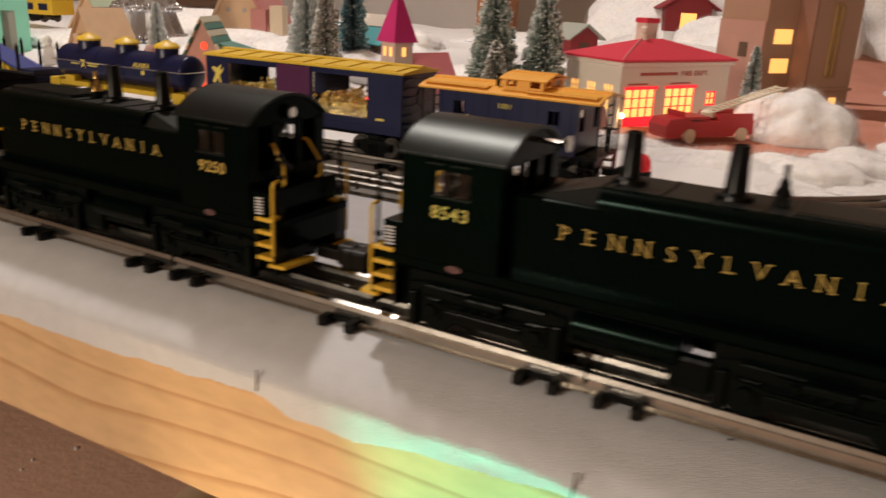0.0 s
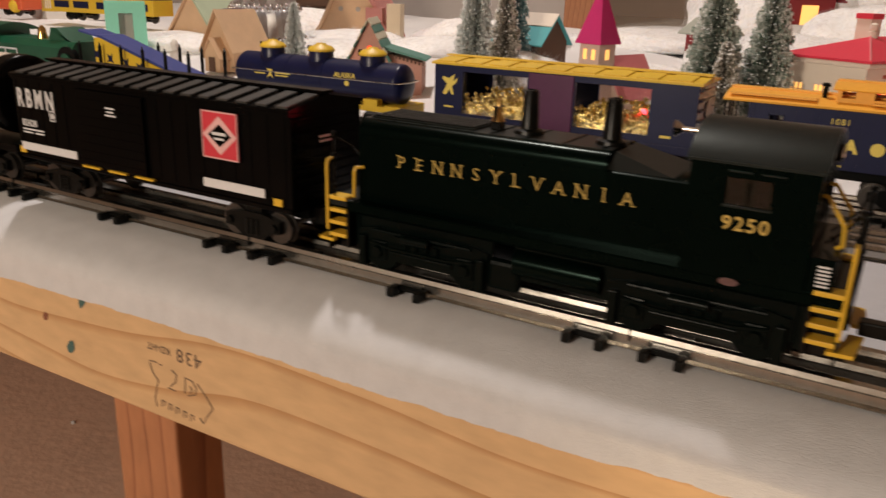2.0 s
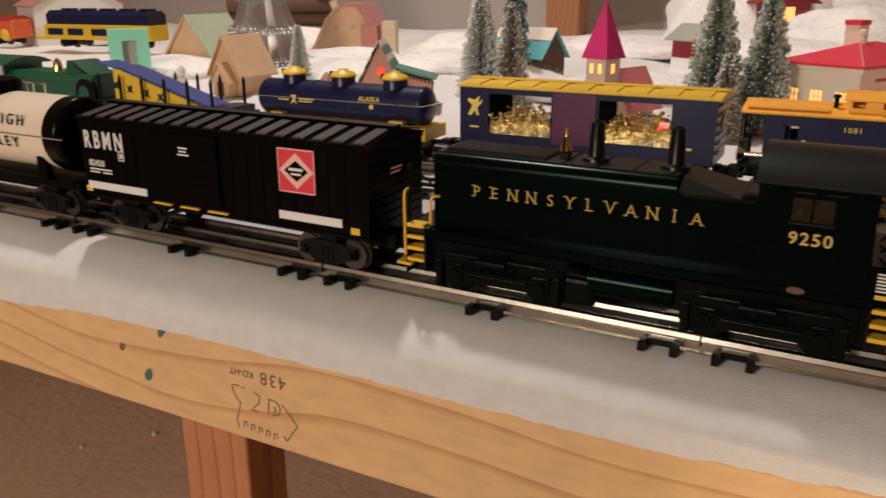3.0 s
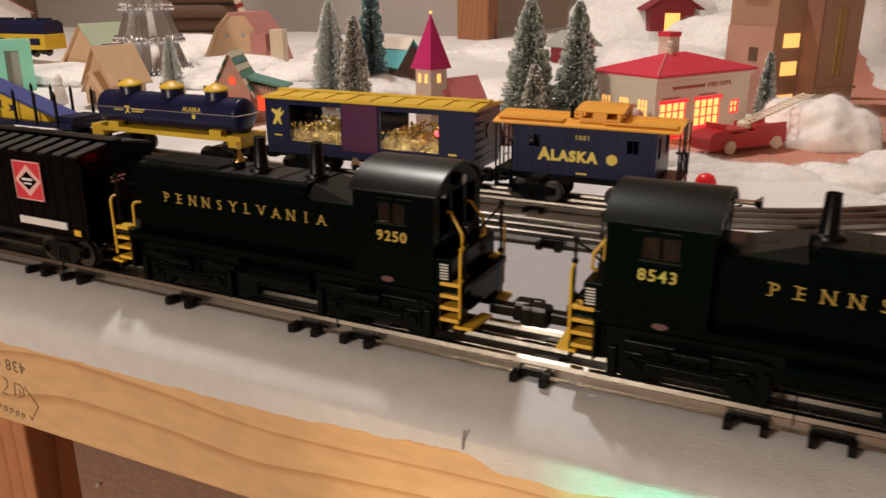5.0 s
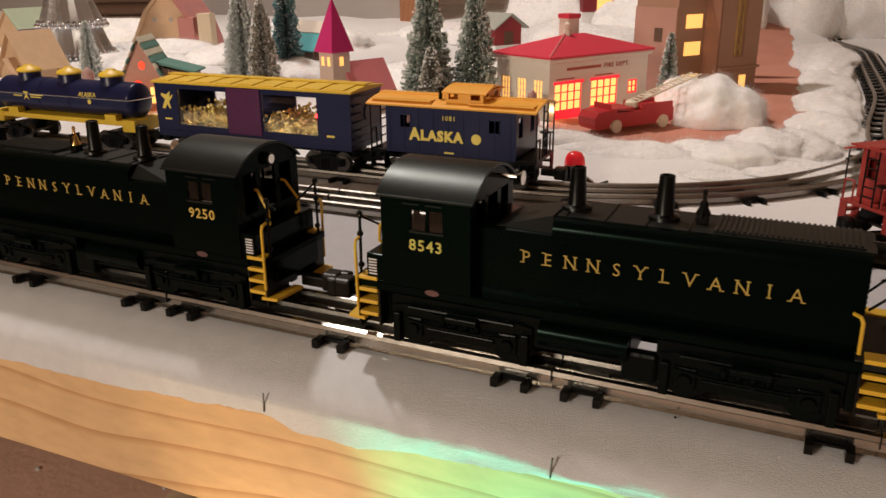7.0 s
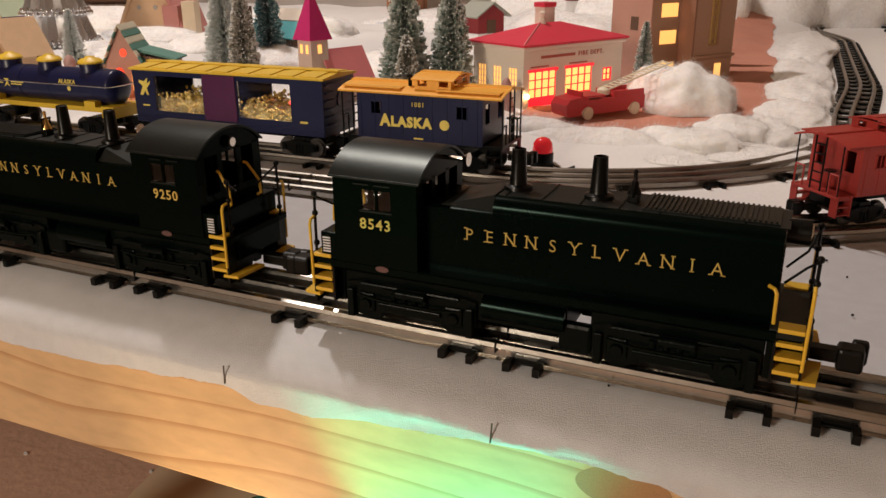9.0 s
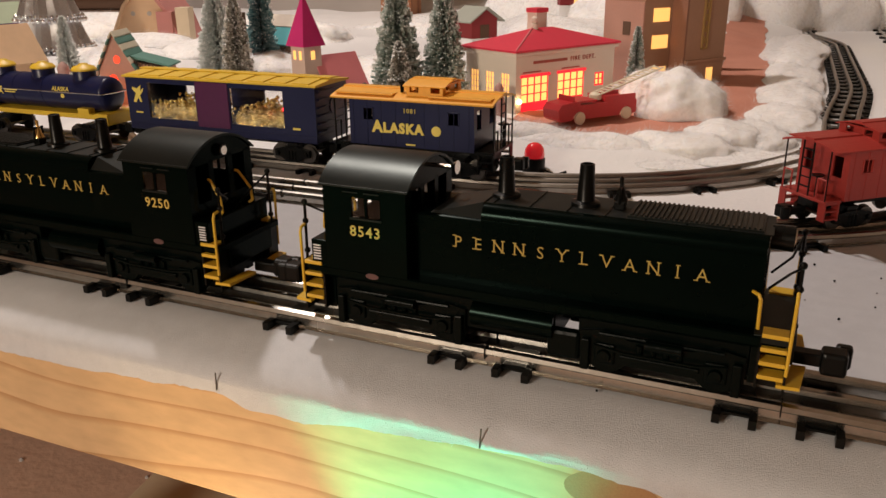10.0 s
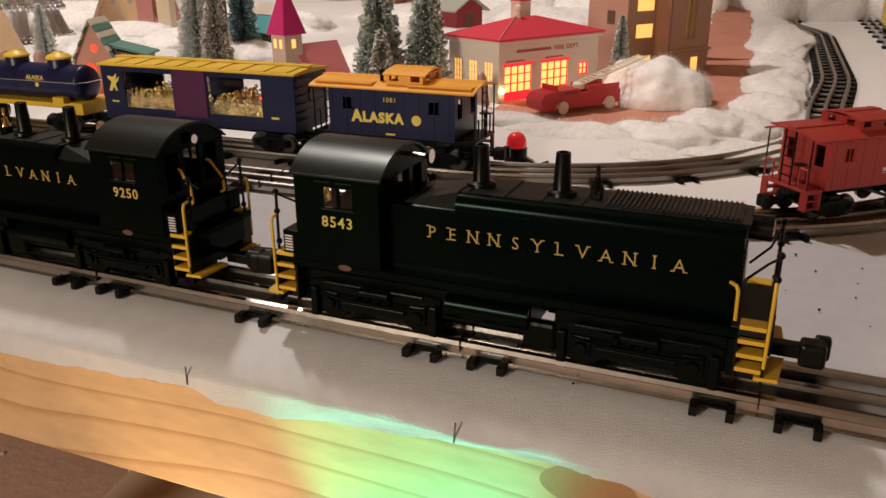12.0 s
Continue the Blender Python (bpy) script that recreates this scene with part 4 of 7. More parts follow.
    di = prism(B(), [(cx, cz + 0.0062), (cx + 0.0086, cz), (cx, cz - 0.0062), (cx - 0.0086, cz)], "y", y - 0.0017, y - 0.0012)
    part("diamond", di, CARBLACK, herald)
    bars = B()
    box(bars, cx - 0.0050, cx + 0.0050, y - 0.0020, y - 0.0017, cz + 0.0002, cz + 0.0018)
    box(bars, cx - 0.0036, cx + 0.0036, y - 0.0020, y - 0.0017, cz - 0.0024, cz - 0.0012)
    part("diamond_print", bars, WHITEINK, herald)
    for e in (-1, 1):
        for z in (0.048, 0.056, 0.064, 0.072, 0.080, 0.088):
            part("ladder_rung", wire(B(), [(e * 0.1190, -0.026, z), (e * 0.1205, -0.026, z), (e * 0.1205, -0.014, z), (e * 0.1190, -0.014, z)], 0.0005, 6), CARBLACK, body)
    lb = B()
    box(lb, 0.1188, 0.1191, -0.008, 0.004, 0.076, 0.0772)
    box(lb, 0.1188, 0.1191, -0.008, 0.002, 0.0735, 0.0747)
    part("small_print", lb, WHITEINK, body)
    for x in (-0.083, 0.083):
        freight_truck(x, C, rise=FELT_RISE)
    box_under = box(B(), -0.112, 0.112, -0.010, 0.010, 0.030, 0.041)
    part("underframe", box_under, DARK, C)
    coupler(-0.114, -1, C, 0.031)
    coupler(0.114, 1, C, 0.031)


# Paler than the boxcar black: the lit look of the roof ribs, put into colour.
ROOFSHINE = paint("lit_roof_panel", (0.055, 0.055, 0.053), 0.38, 0.3, 0.5, 60, 0.25, 0.0006)
HERALDRED = paint("red_emblem_ink", (0.55, 0.03, 0.05), 0.5, 0, 0.1, 120, 0.05)
HERALDPALE = paint("pink_white_emblem_ink", (0.70, 0.42, 0.42), 0.5, 0, 0.2, 200, 0.05)
boxcar_black()


def tank_white():
    C = thing("tank_car", "aged white tank car with black ends and dome", "tank car", (-0.877, front(-0.877), 0), FRONT_TURN, "cars on the front track")
    t = rod(B(), (-0.088, 0, 0.0725), (0.0865, 0, 0.0725), 0.0275, 0.0275, 40)
    tank = part("tank", t, TANKWHITE, C, smooth=True)
    for s in (-1, 1):
        e = B()
        rod(e, (s * 0.0865, 0, 0.0725), (s * 0.0990, 0, 0.0725), 0.0278, 0.0278, 40)
        ball(e, (s * 0.099, 0, 0.0725), 0.0277, 0.22, 1, 1, 32, 16)
        part("tank_end", e, CARBLACK, tank, "black tank end", smooth=True)
    d = turned(B(), [(0.0165, 0.094), (0.0165, 0.1055), (0.0150, 0.1085), (0.0100, 0.1105), (0.0040, 0.1110)], (0.006, 0, 0), 28)
    part("dome", d, CARBLACK, tank, "black dome", smooth=True)
    pl = B()
    for s in (-1, 1):
        wire(pl, [(-0.016, s * 0.022, 0.104), (0.029, s * 0.022, 0.104)], 0.0008)
        for x in (-0.016, 0.0065, 0.029):
            wire(pl, [(x, s * 0.022, 0.088), (x, s * 0.022, 0.104)], 0.0008)
        wire(pl, [(-0.098, s * 0.0282, 0.074), (0.110, s * 0.0282, 0.074)], 0.0007)
    part("platform_rail", pl, CHROME, tank, "thin metal railing")
    f = B()
    box(f, -0.113, 0.113, -0.022, 0.022, 0.036, 0.0415, 0.0006)
    box(f, -0.105, 0.105, -0.008, 0.008, 0.028, 0.037)
    for s in (-1, 1):
        for x in (-0.075, 0.075):
            prism(f, [(x - 0.006, 0.0415), (x + 0.006, 0.0415), (x + 0.003, 0.062), (x - 0.003, 0.062)], "y", *sorted((s * 0.018, s * 0.0235)))
    part("underframe", f, CARBLACK, C)
    writing("lettering", "LEHIGH", 0.0115, CARBLACK, tank, pose(0.0115, -0.0272, 0.0805, 90 - 14, 0, 0), 1.55)
    writing("lettering", "VALLEY", 0.0115, CARBLACK, tank, pose(0.0060, -0.0277, 0.0645, 90 + 10, 0, 0), 1.55)
    for x in (-0.082, 0.082):
        freight_truck(x, C, rise=FELT_RISE)
    coupler(-0.112, -1, C, 0.031)
    coupler(0.112, 1, C, 0.031)


tank_white()
# ---------------------------------------------------------------- the blue and gold train on the far track
def alaska_tank():
    C = thing("tank_car", "navy blue three-dome tank car with yellow frame", "tank car", (-0.7615, BACK_Y, 0), 0, "blue and gold train cars")
    t = rod(B(), (-0.098, 0, 0.0615), (0.098, 0, 0.0615), 0.0195, 0.0195, 36)
    for s in (-1, 1):
        ball(t, (s * 0.098, 0, 0.0615), 0.0194, 0.42, 1, 1, 28, 14)
    tank = part("tank", t, BLUE, C, smooth=True)
    for x in (-0.0635, 0.0, 0.0635):
        d = turned(B(), [(0.0125, 0.072), (0.0125, 0.0875), (0.0118, 0.0885)], (x, 0, 0), 24)
        dome = part("dome", d, BLUE, tank, smooth=True)
        l = turned(B(), [(0.0138, 0.0868), (0.0138, 0.0885), (0.0110, 0.0915), (0.0060, 0.0928), (0.0045, 0.0945), (0.0010, 0.0950)], (x, 0, 0), 24)
        part("lid", l, ROOFYELLOW, dome, "yellow dome lid", smooth=True)
        part("valve", box(B(), x - 0.0165, x - 0.0140, -0.0015, 0.0015, 0.0855, 0.0915), DARK, dome)
    h = B()
    for s in (-1, 1):
        wire(h, [(-0.104, s * 0.0200, 0.0640), (0.104, s * 0.0200, 0.0640)], 0.0006)
    wire(h, [(0.104, -0.02, 0.064), (0.107, 0, 0.064), (0.104, 0.02, 0.064)], 0.0006)
    part("handrail", h, CHROME, tank, "thin wire handrail")
    for x in (-0.034, 0.012):
        part("tank_band", rod(B(), (x, 0, 0.0615), (x + 0.0012, 0, 0.0615), 0.0199, 0.0199, 36), BLUE, tank)
    f = B()
    box(f, -0.108, 0.108, -0.0215, 0.0215, 0.0360, 0.0415, 0.0005)
    for s in (-1, 1):
        box(f, *sorted((s * 0.092, s * 0.110)), -0.0225, 0.0225, 0.030, 0.0430, 0.0008)
        for x in (-0.075, 0.075):
            box(f, x - 0.008, x + 0.008, *sorted((s * 0.012, s * 0.0215)), 0.0410, 0.0475)
    part("underframe", f, ROOFYELLOW, C, "yellow frame")
    writing("lettering", "ALASKA", 0.0068, ALASKAGOLD, tank, pose(0.030, -0.0192, 0.0652, 90 - 11, 0, 0), 1.05, bold=0.0001)
    bars = B()
    for x0, x1, z in ((-0.072, -0.058, 0.0615), (-0.045, -0.025, 0.0630), (-0.045, -0.028, 0.0605)):
        box(bars, x0, x1, -0.0200, -0.0196, z - 0.0006, z + 0.0006)
    prism(bars, [(-0.056, 0.057), (-0.052, 0.063), (-0.056, 0.0665), (-0.048, 0.0665), (-0.050, 0.062), (-0.047, 0.057), (-0.051, 0.060)], "y", -0.0201, -0.0197)
    rod(bars, (0.046, -0.0196, 0.0600), (0.046, -0.0201, 0.0600), 0.0026, 0.0026, 14)
    part("small_print", bars, ALASKAGOLD, tank)
    for x in (-0.076, 0.076):
        freight_truck(x, C)
    coupler(-0.106, -1, C, 0.026)
    coupler(0.106, 1, C, 0.026)


alaska_tank()


def gold_car():
    C = thing("bullion_boxcar", "navy blue windowed boxcar filled with gold nuggets, yellow roof", "boxcar", (-0.493, BACK_Y, 0), 0, "blue and gold train cars")
    b = B()
    box(b, -0.1165, 0.1165, -0.0305, 0.0305, 0.0330, 0.0400, 0.0006)
    body = part("body", b, BLUE, C)
    for s in (-1, 1):
        y0, y1 = sorted((s * 0.0305, s * 0.0287))
        part("side_wall", panel(B(), "y", y0, y1, -0.1165, 0.1165, 0.0400, 0.0878, ((-0.0880, -0.0260, 0.0460, 0.0825), (0.0170, 0.0800, 0.0460, 0.0825))), BLUE, body)
        e = box(B(), *sorted((s * 0.1165, s * 0.1147)), -0.0287, 0.0287, 0.0400, 0.0878)
        part("end_wall", e, BLUE, body)
        part("brake_disc", rod(B(), (0.1160 * s, 0.004, 0.066), (0.1176 * s, 0.004, 0.066), 0.0085, 0.0085, 18), BLUE, body)
        for k in range(6):
            part("end_rib", box(B(), *sorted((s * 0.1163, s * 0.1172)), -0.025, 0.025, 0.044 + 0.0075 * k, 0.0455 + 0.0075 * k), BLUE, body)
    for s in (-1, 1):
        d = box(B(), -0.0245, 0.0155, s * 0.0308 - 0.0010, s * 0.0308 + 0.0010, 0.0410, 0.0870, 0.0004)
        part("door", d, PURPLE, body, "purple centre panel")
        for x0, x1 in ((-0.0865, -0.0265), (0.0175, 0.0795)):
            part("window_pane", box(B(), x0, x1, s * 0.0296 - 0.0003, s * 0.0296 + 0.0003, 0.0462, 0.0823), PANE, body).visible_shadow = False
    rr = random.Random(4)
    for x0, x1 in ((-0.0900, -0.0240), (0.0150, 0.0830)):
        nb = B()
        for k in range(560):
            x, y = rr.uniform(x0, x1), rr.choice((-1, 1)) * 0.0272 * rr.random() ** 0.4
            top = 0.0620 + 0.004 * math.sin((x - x0) / (x1 - x0) * math.pi) + rr.uniform(-0.004, 0.002)
            z = rr.uniform(0.043, top)
            bmesh.ops.create_icosphere(nb, subdivisions=1, radius=rr.uniform(0.0014, 0.0028), matrix=Matrix.LocRotScale((x, y, z), Euler((rr.random() * 6, rr.random() * 6, 0)), (1, rr.uniform(0.6, 1), rr.uniform(0.5, 0.9))))
        box(nb, x0 + 0.003, x1 - 0.003, -0.0225, 0.0225, 0.0402, 0.0560)
        tagged(part("gold_heap", nb, GOLD, C, "heaped gold nuggets"), kind="stuff")
    lb = ball(B(), (0.0700, -0.012, 0.0615), 0.0028)
    part("red_bulb", lb, REDHOT, C, "small red bulb")
    r = B()
    prism(r, [(-0.0325, 0.0878), (-0.0325, 0.0896), (0, 0.0925), (0.0325, 0.0896), (0.0325, 0.0878)], "x", -0.1190, 0.1190)
    roof = part("roof", r, ROOFYELLOW, C, "yellow roof")
    for k in range(9):
        x0 = -0.115 + 0.0258 * k
        pn = B()
        for s in (-1, 1):
            prism(pn, [(s * 0.0300, 0.0897), (s * 0.0055, 0.0919), (s * 0.0055, 0.0930), (s * 0.0300, 0.0909)], "x", x0, x0 + 0.0185)
        part("roof_panel", pn, ROOFYELLOW, roof)
    part("running_board", box(B(), -0.1195, 0.1195, -0.0045, 0.0045, 0.0931, 0.0943), ROOFYELLOW, roof)
    pr = B()
    y = -0.0307
    prism(pr, [(-0.108, 0.062), (-0.1035, 0.071), (-0.1085, 0.0755), (-0.1075, 0.0775), (-0.1015, 0.0760), (-0.0960, 0.0800), (-0.0975, 0.0735), (-0.0930, 0.0770), (-0.0940, 0.0735), (-0.0985, 0.0690), (-0.0965, 0.0620), (-0.0990, 0.0622), (-0.1010, 0.0665), (-0.1045, 0.0615)], "y", y - 0.0004, y)
    box(pr, -0.106, -0.097, y - 0.0004, y, 0.0505, 0.0520)
    box(pr, 0.090, 0.0985, y - 0.0004, y, 0.0455, 0.0475)
    part("small_print", pr, ALASKAGOLD, body)
    ld = B()
    for z in (0.044, 0.052, 0.060, 0.068, 0.076, 0.084):
        wire(ld, [(0.1165, -0.027, z), (0.1185, -0.027, z), (0.1185, -0.014, z), (0.1165, -0.014, z)], 0.0006, 6)
    part("ladder", ld, BLUE, body)
    for x in (-0.082, 0.082):
        freight_truck(x, C)
    part("underframe", box(B(), -0.110, 0.110, -0.010, 0.010, 0.026, 0.034), DARK, C)
    coupler(-0.112, -1, C, 0.026)
    coupler(0.112, 1, C, 0.026)


PURPLE = paint("purple_plastic", (0.075, 0.006, 0.055), 0.4, 0, 0.25, 50, 0.06)
REDHOT = paint("glowing_red_bulb", (1.0, 0.03, 0.04), 0.3, 0, 0.1, 60, 0, emit=9.0)
gold_car()


def caboose(label, at, turn, body_mat, roof_mat, deck_mat, group, text, ink):
    C = thing("caboose", label, "caboose", at, turn, group)
    L0 = 0.0630
    body = part("body", box(B(), -L0, L0, -0.0271, 0.0271, 0.0375, 0.0400), body_mat, C)
    for s in (-1, 1):
        y0, y1 = sorted((s * 0.0290, s * 0.0272))
        part("side_wall", panel(B(), "y", y0, y1, -L0, L0, 0.0375, 0.0820, ((-0.048, -0.038, 0.061, 0.072), (0.038, 0.048, 0.061, 0.072))), body_mat, body)
        x0, x1 = sorted((s * L0, s * (L0 - 0.0018)))
        part("end_wall", panel(B(), "x", x0, x1, -0.0272, 0.0272, 0.0375, 0.0820, ((-0.0220, -0.0110, 0.056, 0.074), (0.0110, 0.0220, 0.056, 0.074))), body_mat, body)
        for k in range(9):
            xx = -L0 + 0.004 + 0.0146 * k
            part("siding_seam", box(B(), xx, xx + 0.0004, s * 0.0291 - 0.0003, s * 0.0291 + 0.0003, 0.0385, 0.081), body_mat, body)
    for s in (-1, 1):
        for x in (-0.043, 0.043):
            fr = B()
            for x0, x1, z0, z1 in ((-0.0058, 0.0058, 0.0603, 0.0611), (-0.0058, 0.0058, 0.0719, 0.0727), (-0.0058, -0.0048, 0.0603, 0.0727), (0.0048, 0.0058, 0.0603, 0.0727)):
                box(fr, x + x0, x + x1, s * 0.0292 - 0.0004, s * 0.0292 + 0.0004, z0, z1)
            part("window_frame", fr, body_mat, body)
    r = B()
    outer, inner = arch(0.0325, 0.0815, 0.0870, 12), arch(0.0318, 0.0800, 0.0855, 12)
    prism(r, outer + inner[::-1], "x", -0.0815, 0.0815)
    box(r, -0.0815, 0.0815, -0.0050, 0.0050, 0.0868, 0.0882)
    for s in (-1, 1):
        box(r, *sorted((s * 0.078, s * 0.018)), -0.0285, -0.010, 0.0845, 0.0858)
    roof = part("roof", r, roof_mat, C, smooth=False)
    c = B()
    cx0, cx1 = -0.0060, 0.0300
    for s in (-1, 1):
        y0, y1 = sorted((s * 0.0225, s * 0.0208))
        box(c, cx0, cx1, y0, y1, 0.0820, 0.0875)
        box(c, cx0, cx1, y0, y1, 0.0925, 0.0942)
        for x0, x1 in ((cx0, -0.003), (0.006, 0.018), (0.027, cx1)):
            box(c, x0, x1, y0, y1, 0.0875, 0.0925)
    for x0 in (cx0, cx1 - 0.0017):
        for ya, yb, z0, z1 in ((-0.0208, 0.0208, 0.082, 0.0875), (-0.0208, 0.0208, 0.0925, 0.0942), (-0.0208, -0.0150, 0.0875, 0.0925), (-0.006, 0.006, 0.0875, 0.0925), (0.0150, 0.0208, 0.0875, 0.0925)):
            box(c, x0, x0 + 0.0017, ya, yb, z0, z1)
    cup = part("cupola", c, roof_mat, C)
    outer, inner = arch(0.0245, 0.0936, 0.0978, 12), arch(0.0240, 0.0926, 0.0966, 12)
    cr = prism(B(), outer + inner[::-1], "x", cx0 - 0.003, cx1 + 0.003)
    box(cr, cx0 - 0.002, cx1 + 0.002, -0.0045, 0.0045, 0.0976, 0.0986)
    part("cupola_roof", cr, roof_mat, cup)
    part("smokejack", turned(B(), [(0.0018, 0.084), (0.0018, 0.0935), (0.0030, 0.0940), (0.0028, 0.0960), (0.0010, 0.0965)], (-0.0145, -0.014, 0), 12), DARK, roof)
    for s in (-1, 1):
        d = B()
        box(d, *sorted((s * L0, s * 0.0815)), -0.0270, 0.0270, 0.0360, 0.0385, 0.0004)
        deck = part("end_deck", d, deck_mat, C)
        e = s * 0.0805
        for ya, yb in ((-0.0255, -0.0155), (0.0155, 0.0255)):
            rl = wire(B(), [(e, ya, 0.0385), (e, ya, 0.0560), (e, yb, 0.0560), (e, yb, 0.0385)], 0.0008, 6)
            part("end_railing", rl, body_mat if body_mat is CABRED else DARK, deck)
        ld = B()
        for y in (-0.0060, 0.0060):
            wire(ld, [(e, y, 0.0385), (e, y, 0.0860)], 0.0008, 6)
        for z in (0.046, 0.054, 0.062, 0.070, 0.078):
            wire(ld, [(e, -0.006, z), (e, 0.006, z)], 0.0007, 6)
        for y in (-0.0260, 0.0260):
            wire(ld, [(e, y, 0.0385), (e, y, 0.0820)], 0.0007, 6)
        part("end_ladder", ld, DARK, deck)
        br = turned(B(), [(0.0012, 0.0385), (0.0012, 0.0565), (0.0052, 0.0570), (0.0052, 0.0582), (0.0010, 0.0584)], (s * 0.0770, 0.011, 0), 14)
        part("brake_wheel", br, DARK, deck)
        for q in (-1, 1):
            st = B()
            for k, z in enumerate((0.0215, 0.0285, 0.0350)):
                box(st, *sorted((s * 0.0660, s * 0.0800)), *sorted((q * 0.0200, q * 0.0275)), z, z + 0.0012)
            box(st, *sorted((s * 0.0655, s * 0.0667)), *sorted((q * 0.0200, q * 0.0280)), 0.0205, 0.0385)
            box(st, *sorted((s * 0.0795, s * 0.0807)), *sorted((q * 0.0200, q * 0.0280)), 0.0205, 0.0385)
            part("step", st, body_mat if body_mat is CABRED else DARK, deck)
    if text:
        writing("lettering", "A", 0.0150, ink, body, on_side(-0.0385, -0.0296, 0.0505), 1.0, bold=0.0007)
        writing("lettering", "LASKA", 0.0125, ink, body, on_side(-0.0275, -0.0296, 0.0507), 1.16, bold=0.0007)
        writing("road_number", "1081", 0.0060, ink, body, on_side(-0.0070, -0.0296, 0.0695), 1.2)
        e = B()
        rod(e, (0.0262, -0.0290, 0.0545), (0.0262, -0.0296, 0.0545), 0.0047, 0.0047, 20)
        part("emblem", e, ink, body, "round yellow emblem")
        part("small_print", box(B(), -0.0045, 0.0050, -0.0296, -0.0291, 0.0395, 0.0410), ink, body)
    else:
        pr = B()
        box(pr, -0.016, -0.008, 0.0291, 0.0296, 0.0620, 0.0650)
        box(pr, -0.012, 0.005, 0.0291, 0.0296, 0.0500, 0.0530)
        box(pr, -0.020, 0.005, 0.0291, 0.0296, 0.0480, 0.0485)
        part("small_print", pr, ink, body)
    part("underframe", box(B(), -0.076, 0.076, -0.009, 0.009, 0.027, 0.037), DARK, C)
    for x in (-0.045, 0.045):
        freight_truck(x, C)
    coupler(-0.078, -1, C, 0.024)
    coupler(0.078, 1, C, 0.024)
    return C


caboose("navy blue caboose with orange roof and yellow lettering", (-0.2770, BACK_Y, 0), 0, BLUE, ROOFORANGE, DARK, "blue and gold train cars", True, ALASKAGOLD)
RED = caboose("faded red plastic caboose standing on a curve", (0.110, 0.622, 0.0016), 221.0, CABRED, CABRED, CABRED, "", False, WHITEINK)
RED.scale = (0.86, 0.86, 0.86)


def slide_flatcar():
    C = thing("flatcar", "blue flatcar with black stakes and a yellow slide load", "flatcar", (-1.012, BACK_Y, 0), 0, "blue and gold train cars")
    b = B()
    box(b, -0.112, 0.112, -0.0275, 0.0275, 0.0330, 0.0395, 0.0006)
    box(b, 0.080, 0.110, -0.022, 0.022, 0.0395, 0.0470, 0.001)
    part("deck", b, BLUE, C)
    for s in (-1, 1):
        for k in range(6):
            st = B()
            x = -0.090 + 0.036 * k
            box(st, x - 0.0016, x + 0.0016, *sorted((s * 0.0258, s * 0.0285)), 0.0340, 0.0740, 0.0004)
            rod(st, (x, s * 0.0272, 0.074), (x, s * 0.0272, 0.0775), 0.0012, 0.0006, 8)
            part("stake", st, DARK, C)
    w = prism(B(), [(-0.070, 0.0397), (-0.070, 0.0820), (-0.060, 0.0820), (0.060, 0.0480), (0.068, 0.0397)], "y", -0.0215, 0.0120)
    load = part("wedge_load", w, ROOFYELLOW, C, "yellow wedge shaped side")
    t = prism(B(), [(-0.098, 0.0900), (-0.074, 0.0850), (-0.060, 0.0850), (0.080, 0.0465), (0.080, 0.0435), (-0.062, 0.0822), (-0.098, 0.0872)], "y", -0.0205, 0.0130)
    part("slide_top", t, SLIDEBLUE, load, "blue slanting top")
    l = B()
    for x, z in ((-0.068, 0.058), (-0.045, 0.0545), (-0.018, 0.0510), (0.004, 0.0475)):
        prism(l, [(x - 0.006, z), (x - 0.002, z + 0.004), (x - 0.004, z + 0.010), (x + 0.001, z + 0.008), (x + 0.005, z + 0.011), (x + 0.004, z + 0.004), (x + 0.007, z), (x, z + 0.002)], "y", -0.0219, -0.0214)
    part("lettering_blots", l, BLUE, load, "dark blue painted figures")
    for x in (-0.080, 0.080):
        freight_truck(x, C)
    coupler(0.110, 1, C, 0.026)
    coupler(-0.110, -1, C, 0.026)


SLIDEBLUE = paint("mid_blue_plastic", (0.045, 0.065, 0.26), 0.4, 0, 0.2, 50, 0.06)
slide_flatcar()


